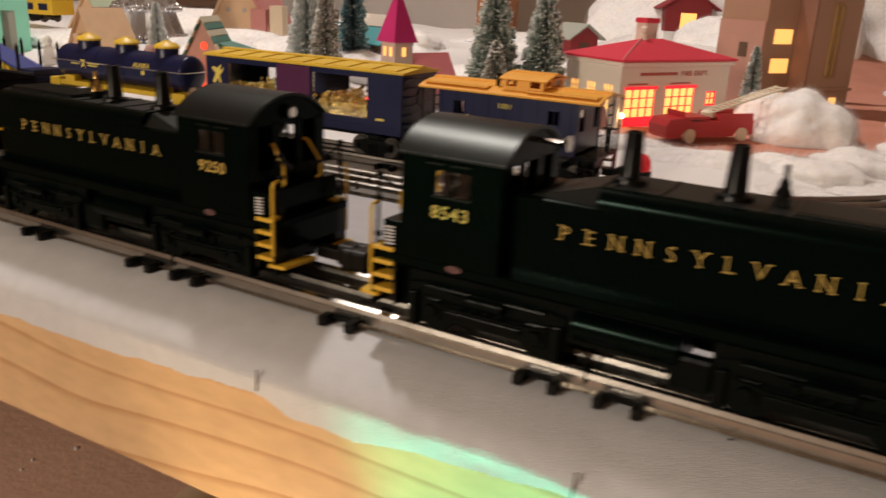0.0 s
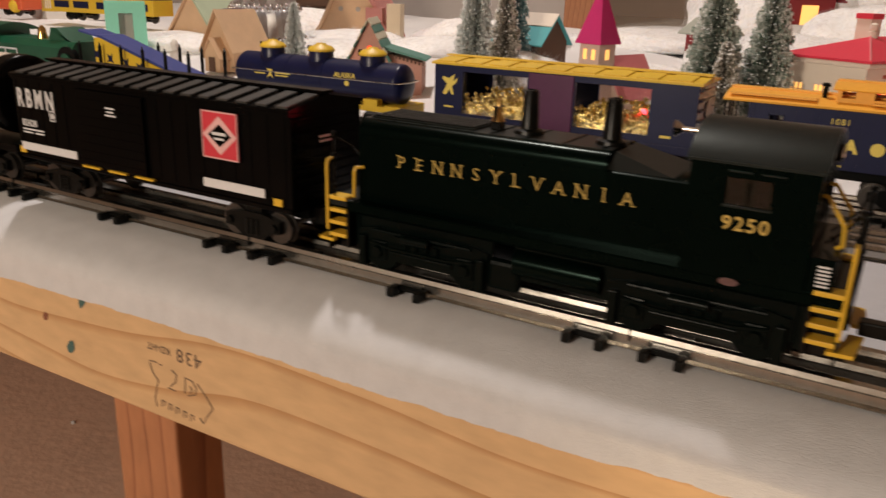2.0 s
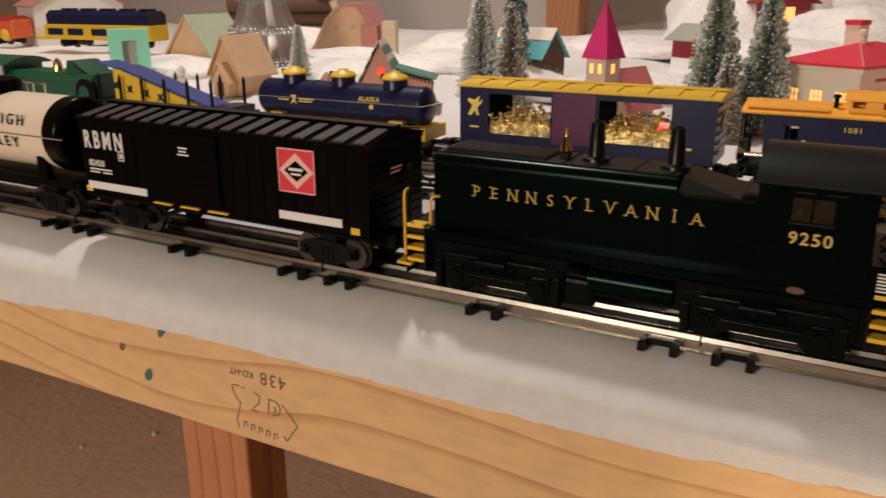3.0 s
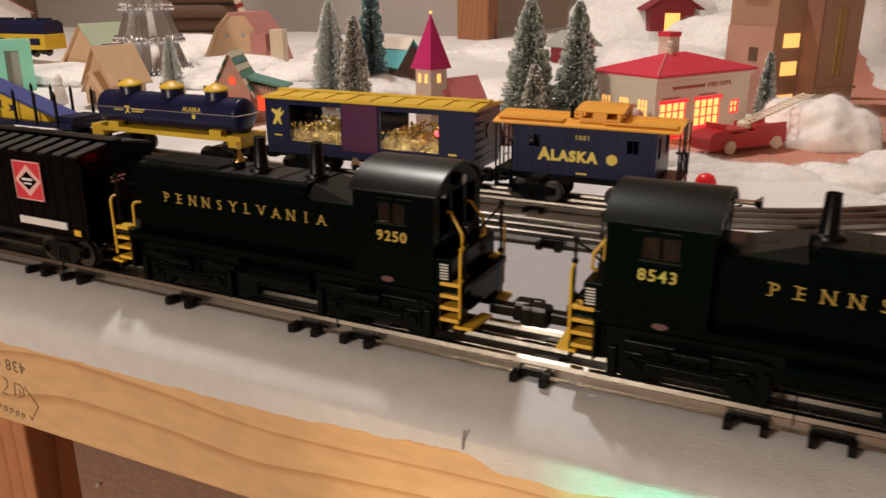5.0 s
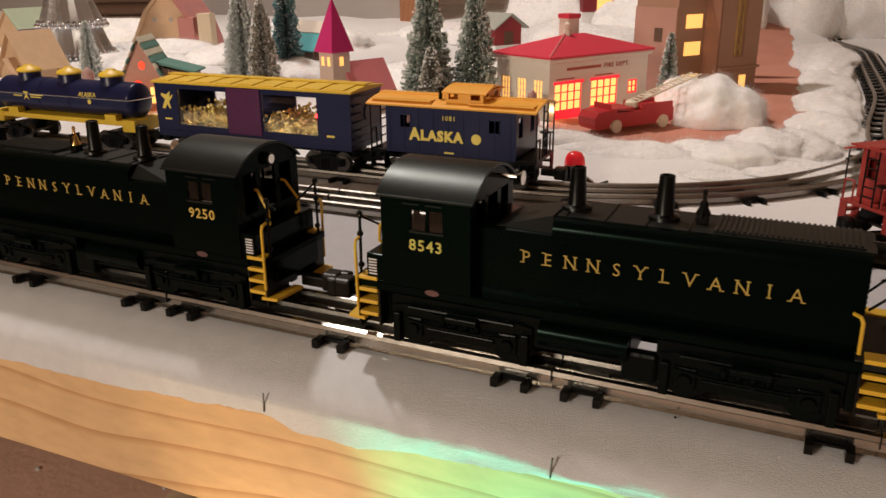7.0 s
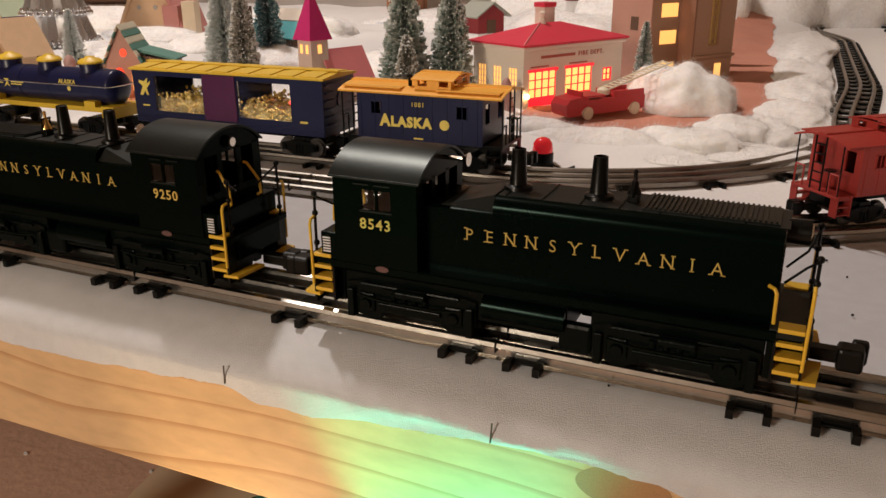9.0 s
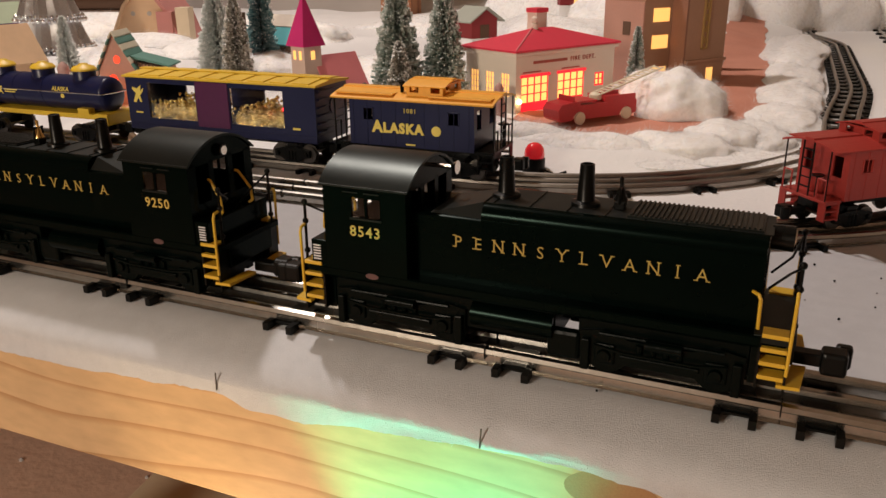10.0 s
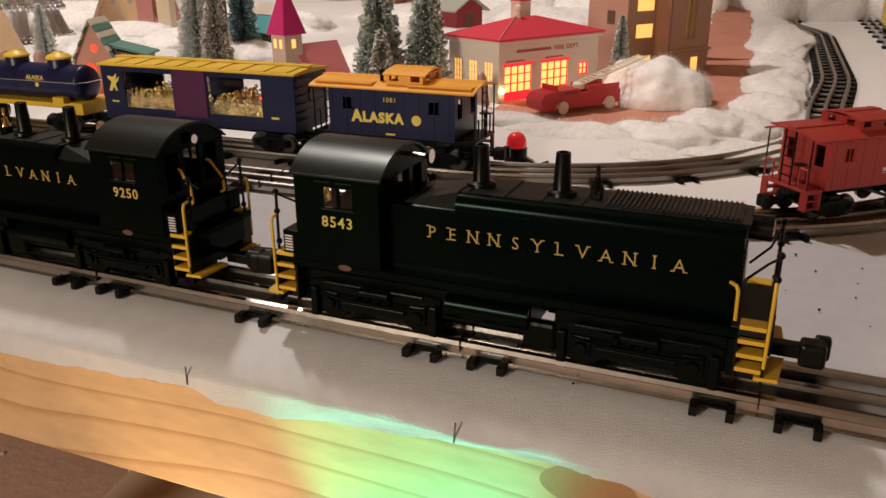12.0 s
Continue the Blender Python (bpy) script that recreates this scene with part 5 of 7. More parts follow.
def green_engine():
    C = thing("work_locomotive", "dark green work engine with pale grey cab side", "locomotive", (-1.245, BACK_Y, 0), 0)
    b = B()
    box(b, -0.135, 0.150, -0.027, 0.027, 0.0330, 0.0420, 0.001)
    prism(b, [(-0.0275, 0.042), (-0.0275, 0.066), (-0.020, 0.074), (0.020, 0.074), (0.0275, 0.066), (0.0275, 0.042)], "x", -0.030, 0.128)
    prism(b, [(0.075, 0.0735), (0.118, 0.0735), (0.126, 0.066), (0.092, 0.089), (0.080, 0.089)], "y", -0.019, 0.019)
    body = part("body", b, GREEN, C)
    c = B()
    box(c, -0.110, -0.032, -0.029, 0.029, 0.042, 0.081, 0.001)
    cab = part("cab", c, GREEN, C)
    p = B()
    for x0, x1, z0, z1 in ((-0.076, -0.034, 0.043, 0.057), (-0.076, -0.034, 0.074, 0.079), (-0.076, -0.064, 0.057, 0.074), (-0.045, -0.034, 0.057, 0.074)):
        box(p, x0, x1, -0.0302, -0.0288, z0, z1)
    part("cab_side", p, PALEPINK, cab, "pinkish white cab side panel")
    part("cab_window", box(B(), -0.064, -0.045, -0.0292, -0.0287, 0.057, 0.074), DARK, cab)
    rp = box(B(), -0.112, -0.077, -0.0305, -0.0288, 0.040, 0.076)
    part("red_panel", rp, HERALDRED, cab, "red side panel")
    r = prism(B(), arch(0.034, 0.0815, 0.0900, 12) + [(0.034, 0.0805), (-0.034, 0.0805)], "x", -0.160, -0.018)
    part("cab_roof", r, GREEN, cab)
    bl = turned(B(), [(0.0065, 0.074), (0.0055, 0.080), (0.0045, 0.086), (0.0015, 0.090)], (0.050, -0.010, 0), 16)
    part("bell", bl, BRASS, C, smooth=True)
    w = rod(B(), (0.118, -0.022, 0.052), (0.118, -0.029, 0.052), 0.017, 0.017, 28)
    part("drive_wheel", w, DARK, C, smooth=True)
    w = rod(B(), (0.118, -0.029, 0.052), (0.118, -0.031, 0.052), 0.009, 0.009, 20)
    part("wheel_hub", w, GREEN, C, smooth=True)
    g = B()
    for x in (-0.026, -0.002, 0.022):
        wire(g, [(x, -0.0285, 0.042), (x, -0.0285, 0.060)], 0.0012, 6)
    wire(g, [(-0.026, -0.0285, 0.060), (0.022, -0.0285, 0.060)], 0.0012, 6)
    part("side_railing", g, WHITEINK, C, "pale grey railing")
    for x in (-0.085, 0.085):
        freight_truck(x, C)


PALEPINK = paint("pinkish_white_plastic", (0.62, 0.50, 0.47), 0.5, 0, 0.1, 50, 0.06)
green_engine()


def far_engine():
    C = thing("diesel_locomotive", "navy and yellow diesel locomotive standing far back", "locomotive", (-1.665, 1.10, ground(-1.665, 1.10)), 6)
    b = B()
    box(b, -0.135, 0.135, -0.028, 0.028, 0.025, 0.055, 0.001)
    body = part("body", b, ROOFYELLOW, C, "yellow lower body")
    for x in (-0.105, -0.052, 0.010, 0.070, 0.110):
        w = 0.012 if x in (0.110, 0.070) else 0.020
        part("side_panel", box(B(), x - w, x + w, -0.0292, -0.0278, 0.034, 0.047), BLUE, body)
    h = prism(B(), [(-0.026, 0.055), (-0.026, 0.074), (-0.015, 0.082), (0.015, 0.082), (0.026, 0.074), (0.026, 0.055)], "x", -0.128, 0.134)
    for k in range(5):
        box(h, -0.10 + 0.05 * k, -0.075 + 0.05 * k, -0.010, 0.010, 0.081, 0.086)
    part("hood", h, BLUE, C, "navy blue upper body")
    rl = B()
    for k in range(5):
        wire(rl, [(-0.160 + 0.006 * k, -0.027, 0.028), (-0.160 + 0.006 * k, -0.027, 0.048)], 0.001, 6)
    box(rl, -0.163, -0.130, -0.028, 0.028, 0.024, 0.029)
    part("end_platform", rl, ROOFYELLOW, C)
    for x in (-0.08, 0.08):
        freight_truck(x, C)


far_engine()


def red_engine():
    C = thing("railcar", "orange red railcar standing far back", "railcar", (-2.05, 1.09, ground(-2.05, 1.09)), 8)
    b = box(B(), -0.12, 0.12, -0.028, 0.028, 0.022, 0.062, 0.004)
    part("body", b, ORANGE, C)
    part("front_window", box(B(), 0.02, 0.06, -0.0292, -0.0282, 0.045, 0.055), WHITEINK, C)
    part("roof", prism(B(), [(-0.028, 0.062), (-0.016, 0.070), (0.016, 0.070), (0.028, 0.062)], "x", -0.115, 0.115), CABRED, C)
    part("yellow_nose", ball(B(), (0.095, -0.022, 0.030), 0.014), ROOFYELLOW, C)
    for x in (-0.08, 0.08):
        freight_truck(x, C)


red_engine()
# ---------------------------------------------------------------- the village
def bottle_tree(x, y, height, radius, bristle, label, seed, full=900, group="bottle-brush trees"):
    """A bottle-brush tree: wire trunk on a wooden disc, tiers of stiff bristles with ragged tips."""
    r = random.Random(seed)
    z0 = ground(x, y)
    T = thing("bottle_brush_tree", label, "tree", (x, y, z0), 0, group)
    part("base", turned(B(), [(radius * 0.35, 0), (radius * 0.35, 0.004), (radius * 0.25, 0.006), (0.002, 0.008)], seg=14), REDWOOD, T)
    part("trunk", rod(B(), (0, 0, 0.004), (0, 0, height * 0.98), 0.0016, 0.0006, 8), DARKWOOD, T)
    bm = B()
    radius *= 1.05
    n = int(full * 4.2)
    for k in range(n):
        s = (k + r.random()) / n
        h = height * (0.06 + 0.93 * s)
        rad = radius * (1 - s) ** 0.62 * (0.86 + 0.14 * math.sin(s * 46)) * r.uniform(0.55, 1.10) + 0.0025
        a = k * 2.39996 + r.uniform(-0.3, 0.3)
        up = r.uniform(0.05, 0.45) * rad
        w = r.uniform(0.0008, 0.0016) * (radius / 0.03) ** 0.5
        c, q = math.cos(a), math.sin(a)
        p0 = Vector((c * rad * 0.12, q * rad * 0.12, h))
        p1 = Vector((c * rad, q * rad, h + up - 0.25 * rad))
        side = Vector((-q, c, r.uniform(-0.6, 0.6))).normalized() * w
        v = [bm.verts.new(p) for p in (p0 - side * 0.5, p0 + side * 0.5, p1 + side, p1 - side)]
        bm.faces.new(v)
        m = (p0 + p1) / 2 + Vector((0, 0, w))
        lift = Vector((0, 0, w * 1.3))
        v = [bm.verts.new(p) for p in (p0, p1 - lift, p1 + lift)]
        bm.faces.new(v)
    part("crown", bm, bristle, T)
    tips = B()
    for k in range(int(full * 0.5)):
        s = r.random() ** 1.2
        rad = radius * (1 - s) ** 0.62 * r.uniform(0.80, 1.04) + 0.0025
        a, d = r.uniform(0, 2 * math.pi), r.uniform(0.0006, 0.0014)
        c = Vector((rad * math.cos(a), rad * math.sin(a), height * (0.06 + 0.93 * s) + 0.08 * rad))
        v = [tips.verts.new(c + Vector(p) * d) for p in ((1, 0, 0), (0, 1, 0), (-1, 0, 0), (0, -1, 0), (0, 0, 1), (0, 0, -0.8))]
        for q in range(4):
            tips.faces.new((v[q], v[(q + 1) % 4], v[4]))
            tips.faces.new((v[(q + 1) % 4], v[q], v[5]))
    tagged(part("snow_tip", tips, COTTON, T, "white flecks of sprayed snow"), kind="stuff")
    return T


bottle_tree(-0.428, 0.885, 0.172, 0.036, NEEDLE, "tall green frosted bottle-brush tree", 1, 1300)
bottle_tree(-0.408, 0.850, 0.098, 0.020, NEEDLEBROWN, "small snow-tipped bottle-brush tree", 2, 700)
bottle_tree(-0.377, 0.918, 0.168, 0.032, NEEDLE, "tall green frosted bottle-brush tree", 3, 1300)
bottle_tree(-0.678, 0.885, 0.140, 0.024, NEEDLEBROWN, "dark snow-tipped bottle-brush tree", 4, 1000)
bottle_tree(-0.735, 0.915, 0.150, 0.030, NEEDLEPALE, "pale snowy bottle-brush tree", 5, 1000)
bottle_tree(-0.730, 1.020, 0.185, 0.024, NEEDLETEAL, "teal bottle-brush tree among card houses", 6, 900)
bottle_tree(-1.043, 0.924, 0.088, 0.017, NEEDLEPALE, "tiny pale bottle-brush tree", 7, 500)
bottle_tree(-0.172, 1.165, 0.098, 0.014, NEEDLE, "small green bottle-brush tree beside a brick building", 8, 600)
bottle_tree(-0.088, 1.440, 0.155, 0.017, NEEDLE, "slim dark green bottle-brush tree", 9, 700)


def gable(bm, w, d, eave, ridge, x0=0.0, y0=0.0):
    """A gabled house body, ridge along y: walls and gable ends in one solid."""
    prism(bm, [(x0 - w / 2, 0), (x0 - w / 2, eave), (x0, ridge), (x0 + w / 2, eave), (x0 + w / 2, 0)], "y", y0 - d / 2, y0 + d / 2)
    return bm


def roof_slabs(house, material, w, d, eave, ridge, over=0.006, t=0.002, x0=0.0, y0=0.0):
    sl = (ridge - eave) / (w / 2)
    for s in (-1, 1):
        e = (x0 + s * (w / 2 + over), eave - over * sl + 0.0004)
        bm = prism(B(), [(x0, ridge + 0.0004), e, (e[0], e[1] + t), (x0, ridge + t + 0.0006)], "y", y0 - d / 2 - over, y0 + d / 2 + over)
        part("roof", bm, material, house)


def card(name, bm, material, parent, label=""):
    return part(name, bm, material, parent, label)


def fire_house():
    H = thing("fire_station", "cream plastic toy fire station with red roof, lit windows", "toy building", (-0.279, 0.919, 0.009), 61)
    W, D, Z = 0.186, 0.098, 0.076
    doors = ((0.010, 0.058), (0.076, 0.126))
    edges = [0.012, 0.028, 0.042, 0.058, 0.072, 0.088]
    holes = [(a0, a1, 0.0, 0.050) for a0, a1 in doors] + [(0.148, 0.166, 0.026, 0.044)]
    part("wall", panel(B(), "y", 0, 0.002, 0, W, 0, Z, holes), CREAM, H)
    part("wall", panel(B(), "y", D - 0.002, D, 0, W, 0, Z), CREAM, H)
    slots = [(edges[k], edges[k + 1], 0.024, 0.054) for k in (0, 2, 4)]
    part("wall", panel(B(), "x", 0.0, 0.002, 0.002, D - 0.002, 0, Z, slots), CREAM, H)
    part("wall", panel(B(), "x", W - 0.002, W, 0.002, D - 0.002, 0, Z, slots), CREAM, H)
    c = B()
    box(c, -0.004, W + 0.004, -0.004, D + 0.004, Z, Z + 0.005, 0.001)
    part("cornice", c, CREAM, H)
    r = B()
    base = [(-0.006, -0.006), (W + 0.006, -0.006), (W + 0.006, D + 0.006), (-0.006, D + 0.006)]
    zz = Z + 0.0053
    lo = [r.verts.new((x, y, zz)) for x, y in base]
    ed = [r.verts.new((x, y, zz + 0.0025)) for x, y in base]
    hi = [r.verts.new((W * 0.40, D / 2, zz + 0.023)), r.verts.new((W * 0.60, D / 2, zz + 0.023))]
    for i in range(4):
        r.faces.new((lo[i], lo[(i + 1) % 4], ed[(i + 1) % 4], ed[i]))
    r.faces.new(lo[::-1])
    r.faces.new((ed[0], ed[1], hi[1], hi[0]))
    r.faces.new((ed[1], ed[2], hi[1]))
    r.faces.new((ed[2], ed[3], hi[0], hi[1]))
    r.faces.new((ed[3], ed[0], hi[0]))
    roof = part("roof", r, FIRERED, H, "red hipped roof")
    hp = wire(B(), [(-0.004, -0.004, zz + 0.003), (W * 0.40, D / 2, zz + 0.0235)], 0.0011, 6)
    part("roof_ridge", hp, PINKROOF, roof)
    ch = B()
    box(ch, W * 0.52, W * 0.52 + 0.020, D * 0.66, D * 0.66 + 0.018, zz + 0.005, zz + 0.041)
    chim = part("chimney", ch, CREAM, H)
    part("chimney_cap", box(B(), W * 0.52 - 0.0015, W * 0.52 + 0.0215, D * 0.66 - 0.0015, D * 0.66 + 0.0195, zz + 0.041, zz + 0.047, 0.0006), FIRERED, chim, "red chimney cap")
    part("siren", turned(B(), [(0.005, zz + 0.021), (0.005, zz + 0.028), (0.003, zz + 0.029), (0.0045, zz + 0.032), (0.0045, zz + 0.036), (0.001, zz + 0.038)], (W * 0.42, D / 2, 0), 14), CREAM, H)
    # doors: glowing panes behind red bars, whose own glow is put into their material
    for x0, x1 in doors:
        zb = 0.0
        pb = 0.016
        nx, nz = 4, 3
        fr = B()
        box(fr, x0, x1, 0.0005, 0.0022, zb, pb)
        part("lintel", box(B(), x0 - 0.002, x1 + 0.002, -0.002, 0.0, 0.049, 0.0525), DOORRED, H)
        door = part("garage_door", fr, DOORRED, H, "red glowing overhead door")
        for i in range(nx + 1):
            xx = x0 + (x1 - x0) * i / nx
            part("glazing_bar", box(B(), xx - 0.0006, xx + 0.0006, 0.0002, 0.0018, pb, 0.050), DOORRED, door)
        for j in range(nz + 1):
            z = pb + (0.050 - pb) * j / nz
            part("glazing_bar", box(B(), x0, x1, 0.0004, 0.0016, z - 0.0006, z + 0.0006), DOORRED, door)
        for i in range(nx):
            for j in range(nz):
                a, bb = x0 + (x1 - x0) * i / nx, x0 + (x1 - x0) * (i + 1) / nx
                z, z1 = pb + (0.050 - pb) * j / nz, pb + (0.050 - pb) * (j + 1) / nz
                part("pane", box(B(), a + 0.0006, bb - 0.0006, 0.0019, 0.0024, z + 0.0006, z1 - 0.0006), GLOWHOT, door)
    fr = B()
    for x0, x1, z0, z1 in ((0.148, 0.166, 0.042, 0.044), (0.148, 0.166, 0.026, 0.028), (0.148, 0.150, 0.026, 0.044), (0.164, 0.166, 0.026, 0.044), (0.1563, 0.1577, 0.028, 0.042), (0.150, 0.164, 0.0345, 0.0358)):
        box(fr, x0, x1, 0.0002, 0.0018, z0, z1)
    wn = part("window", fr, DOORRED, H, "small window with glowing red frame")
    part("pane", box(B(), 0.149, 0.165, 0.0019, 0.0024, 0.027, 0.043), GLOWHOT, wn)
    for k in (0, 2, 4):
        y0, y1 = edges[k], edges[k + 1]
        fr = B()
        for i in range(4):
            yy = y0 + (y1 - y0) * i / 3
            box(fr, 0.0002, 0.0016, yy - 0.0005, yy + 0.0005, 0.024, 0.054)
        for j in range(5):
            z = 0.024 + 0.0075 * j
            box(fr, 0.0004, 0.0014, y0, y1, z - 0.0005, z + 0.0005)
        wn = part("window", fr, CREAM, H)
        part("pane", box(B(), 0.0017, 0.0022, y0, y1, 0.024, 0.054), GLOWAMBER, wn)
    writing("lettering", "FIRE DEPT.", 0.0085, LETTERRED, H, on_side(0.098, -0.0004, 0.0640), 1.25)
    bars = B()
    box(bars, 0.030, 0.092, -0.0006, -0.0001, 0.0650, 0.0685)
    box(bars, 0.012, 0.044, -0.0006, -0.0001, 0.0545, 0.0560)
    box(bars, 0.082, 0.116, -0.0006, -0.0001, 0.0545, 0.0560)
    part("plain_sign_bar", bars, LETTERRED, H)
    for x, z in ((0.0035, 0.020),):
        part("door_lamp", ball(B(), (x, -0.004, z), 0.0032), BULB, H, "small lit bulb")
    lamp("station_lamp", "POINT", (W / 2, D / 2, 0.04), 0.14, (1.0, 0.35, 0.12), 0.006).parent = H


# Red plastic made to emit, standing in for light from inside the station.
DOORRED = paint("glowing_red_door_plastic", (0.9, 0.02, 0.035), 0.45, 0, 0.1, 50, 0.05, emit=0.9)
LETTERRED = paint("dull_red_lettering", (0.45, 0.10, 0.07), 0.6, 0, 0.2, 90, 0.05)
BULB = paint("lit_white_bulb", (1.0, 0.66, 0.30), 0.4, 0, 0.1, 60, 0, emit=12.0)
fire_house()


def fire_truck():
    T = thing("toy_fire_truck", "worn red plastic fire truck with ivory ladder and wheels", "toy truck", (-0.196, 0.884, ground(-0.17, 0.90) + 0.002), 52)
    T.scale = (0.85, 0.92, 0.92)
    b = B()
    prism(b, [(-0.034, 0.008), (-0.036, 0.020), (-0.030, 0.027), (-0.010, 0.029), (0.000, 0.029), (0.002, 0.0245), (0.048, 0.0245), (0.050, 0.028), (0.098, 0.028), (0.104, 0.024), (0.104, 0.008), (0.096, 0.006), (0.092, 0.013), (0.076, 0.013), (0.072, 0.006), (0.012, 0.006), (0.008, 0.013), (-0.008, 0.013), (-0.012, 0.006), (-0.030, 0.005)], "y", -0.015, 0.019)
    body = part("body", b, TRUCKRED, T)
    w = B()
    box(w, -0.006, 0.030, -0.0165, 0.0205, 0.0275, 0.0300)
    box(w, 0.044, 0.100, -0.0165, -0.0140, 0.0260, 0.0330)
    box(w, 0.044, 0.100, 0.0180, 0.0205, 0.0260, 0.0330)
    box(w, -0.010, -0.008, -0.014, 0.018, 0.029, 0.036)
    part("bed_side", w, TRUCKRED, body)
    for x in (0.0, 0.084):
        for y in (-0.0165, 0.0205):
            wh = rod(B(), (x, y - 0.002, 0.0082), (x, y + 0.002, 0.0082), 0.0082, 0.0082, 22)
            part("wheel", wh, BONE, T, "ivory plastic wheel", smooth=True)
    l = B()
    a, c = Vector((0.040, 0, 0.033)), Vector((0.160, 0, 0.062))
    for y in (-0.0065, 0.0105):
        wire(l, [a + Vector((0, y, 0)), c + Vector((0, y, 0))], 0.0014, 6)
    for k in range(15):
        p = a.lerp(c, (k + 0.5) / 15)
        wire(l, [p + Vector((0, -0.0065, 0)), p + Vector((0, 0.0105, 0))], 0.0010, 6)
    part("ladder", l, BONE, T, "ivory plastic ladder")
    tr = turned(B(), [(0.009, 0.027), (0.009, 0.033), (0.004, 0.036)], (0.042, 0.002, 0), 14)
    part("turntable", tr, BONE, T)


fire_truck()


def church():
    H = thing("toy_church", "pale card church with magenta spire and pink roof", "toy building", (-0.552, 0.865, 0.005), -20)
    t = B()
    box(t, -0.0140, 0.0140, -0.0140, 0.0140, 0, 0.094)
    tower = part("tower", t, PALECARD, H)
    s = B()
    v = [s.verts.new(p) for p in ((-0.0185, -0.0185, 0.091), (0.0185, -0.0185, 0.091), (0.0185, 0.0185, 0.091), (-0.0185, 0.0185, 0.091), (0, 0, 0.158))]
    for f in ((3, 2, 1, 0), (0, 1, 4), (1, 2, 4), (2, 3, 4), (3, 0, 4)):
        s.faces.new([v[i] for i in f])
    part("spire", s, MAGENTA, tower, "magenta glittered spire")
    part("finial", ball(B(), (0, 0, 0.159), 0.0020), GLOWAMBER, tower)
    for x in (-0.006, 0.006):
        part("window", box(B(), x - 0.0022, x + 0.0022, -0.0148, -0.0138, 0.074, 0.085), GLOWAMBER, tower, "lit amber window")
    part("window", box(B(), 0.0138, 0.0148, -0.003, 0.003, 0.074, 0.085), GLOWAMBER, tower, "lit amber window")
    n = gable(B(), 0.042, 0.058, 0.040, 0.074, 0.006, 0.043)
    nave = part("nave", n, PALECARD, H)
    roof_slabs(nave, PINKROOF, 0.042, 0.058, 0.040, 0.074, 0.008, 0.003, 0.006, 0.043)


PALECARD = paint("pale_pinkish_card", (0.62, 0.46, 0.38), 0.8, 0, 0.15, 200, 0.4)
church()


def teal_house():
    H = thing("toy_house", "dark brown card house with turquoise and cream roof", "toy building", (-0.735, 1.085, 0.034), -104, "card village houses")
    body = part("wall", gable(B(), 0.062, 0.092, 0.046, 0.080), DARKWOOD, H)
    roof_slabs(body, TEAL, 0.062, 0.092, 0.046, 0.080, 0.006)
    part("snow_patch", prism(B(), [(0.0, 0.0832), (0.015, 0.0668), (0.015, 0.0680), (0.0, 0.0848)], "y", -0.052, 0.052), CREAM, body, "cream upper roof")
    part("window", rod(B(), (0.0312, 0.006, 0.026), (0.0326, 0.006, 0.026), 0.0100, 0.0100, 20), GLOWAMBER, H, "round glowing amber window")
    part("sign_post", box(B(), 0.030, 0.036, -0.060, -0.053, 0, 0.088), DARKWOOD, H)


teal_house()


def tan_house():
    H = thing("toy_house", "plain tan card house with porch", "toy building", (-1.118, 0.880, ground(-1.118, 0.88) - 0.002), -4, "card village houses")
    H.scale = (0.80, 0.80, 0.80)
    body = part("wall", gable(B(), 0.070, 0.080, 0.048, 0.105), TANCARD, H)
    roof_slabs(body, TANCARD, 0.070, 0.080, 0.048, 0.105, 0.010, 0.003)
    pb = part("porch", gable(B(), 0.040, 0.024, 0.030, 0.058, 0.004, -0.050), TANCARD, H)
    roof_slabs(pb, TANCARD, 0.040, 0.024, 0.030, 0.058, 0.006, 0.002, 0.004, -0.050)
    part("doorway", box(B(), -0.004, 0.012, -0.0632, -0.0622, 0.0, 0.026), DARKWOOD, pb)
    part("back_wing", prism(B(), [(-0.060, 0.0), (-0.060, 0.098), (-0.034, 0.108), (-0.034, 0.0)], "y", 0.004, 0.056), VIOLET, body, "purple rear wing")


VIOLET = paint("violet_card", (0.13, 0.06, 0.22), 0.7, 0, 0.2, 150, 0.3)
tan_house()


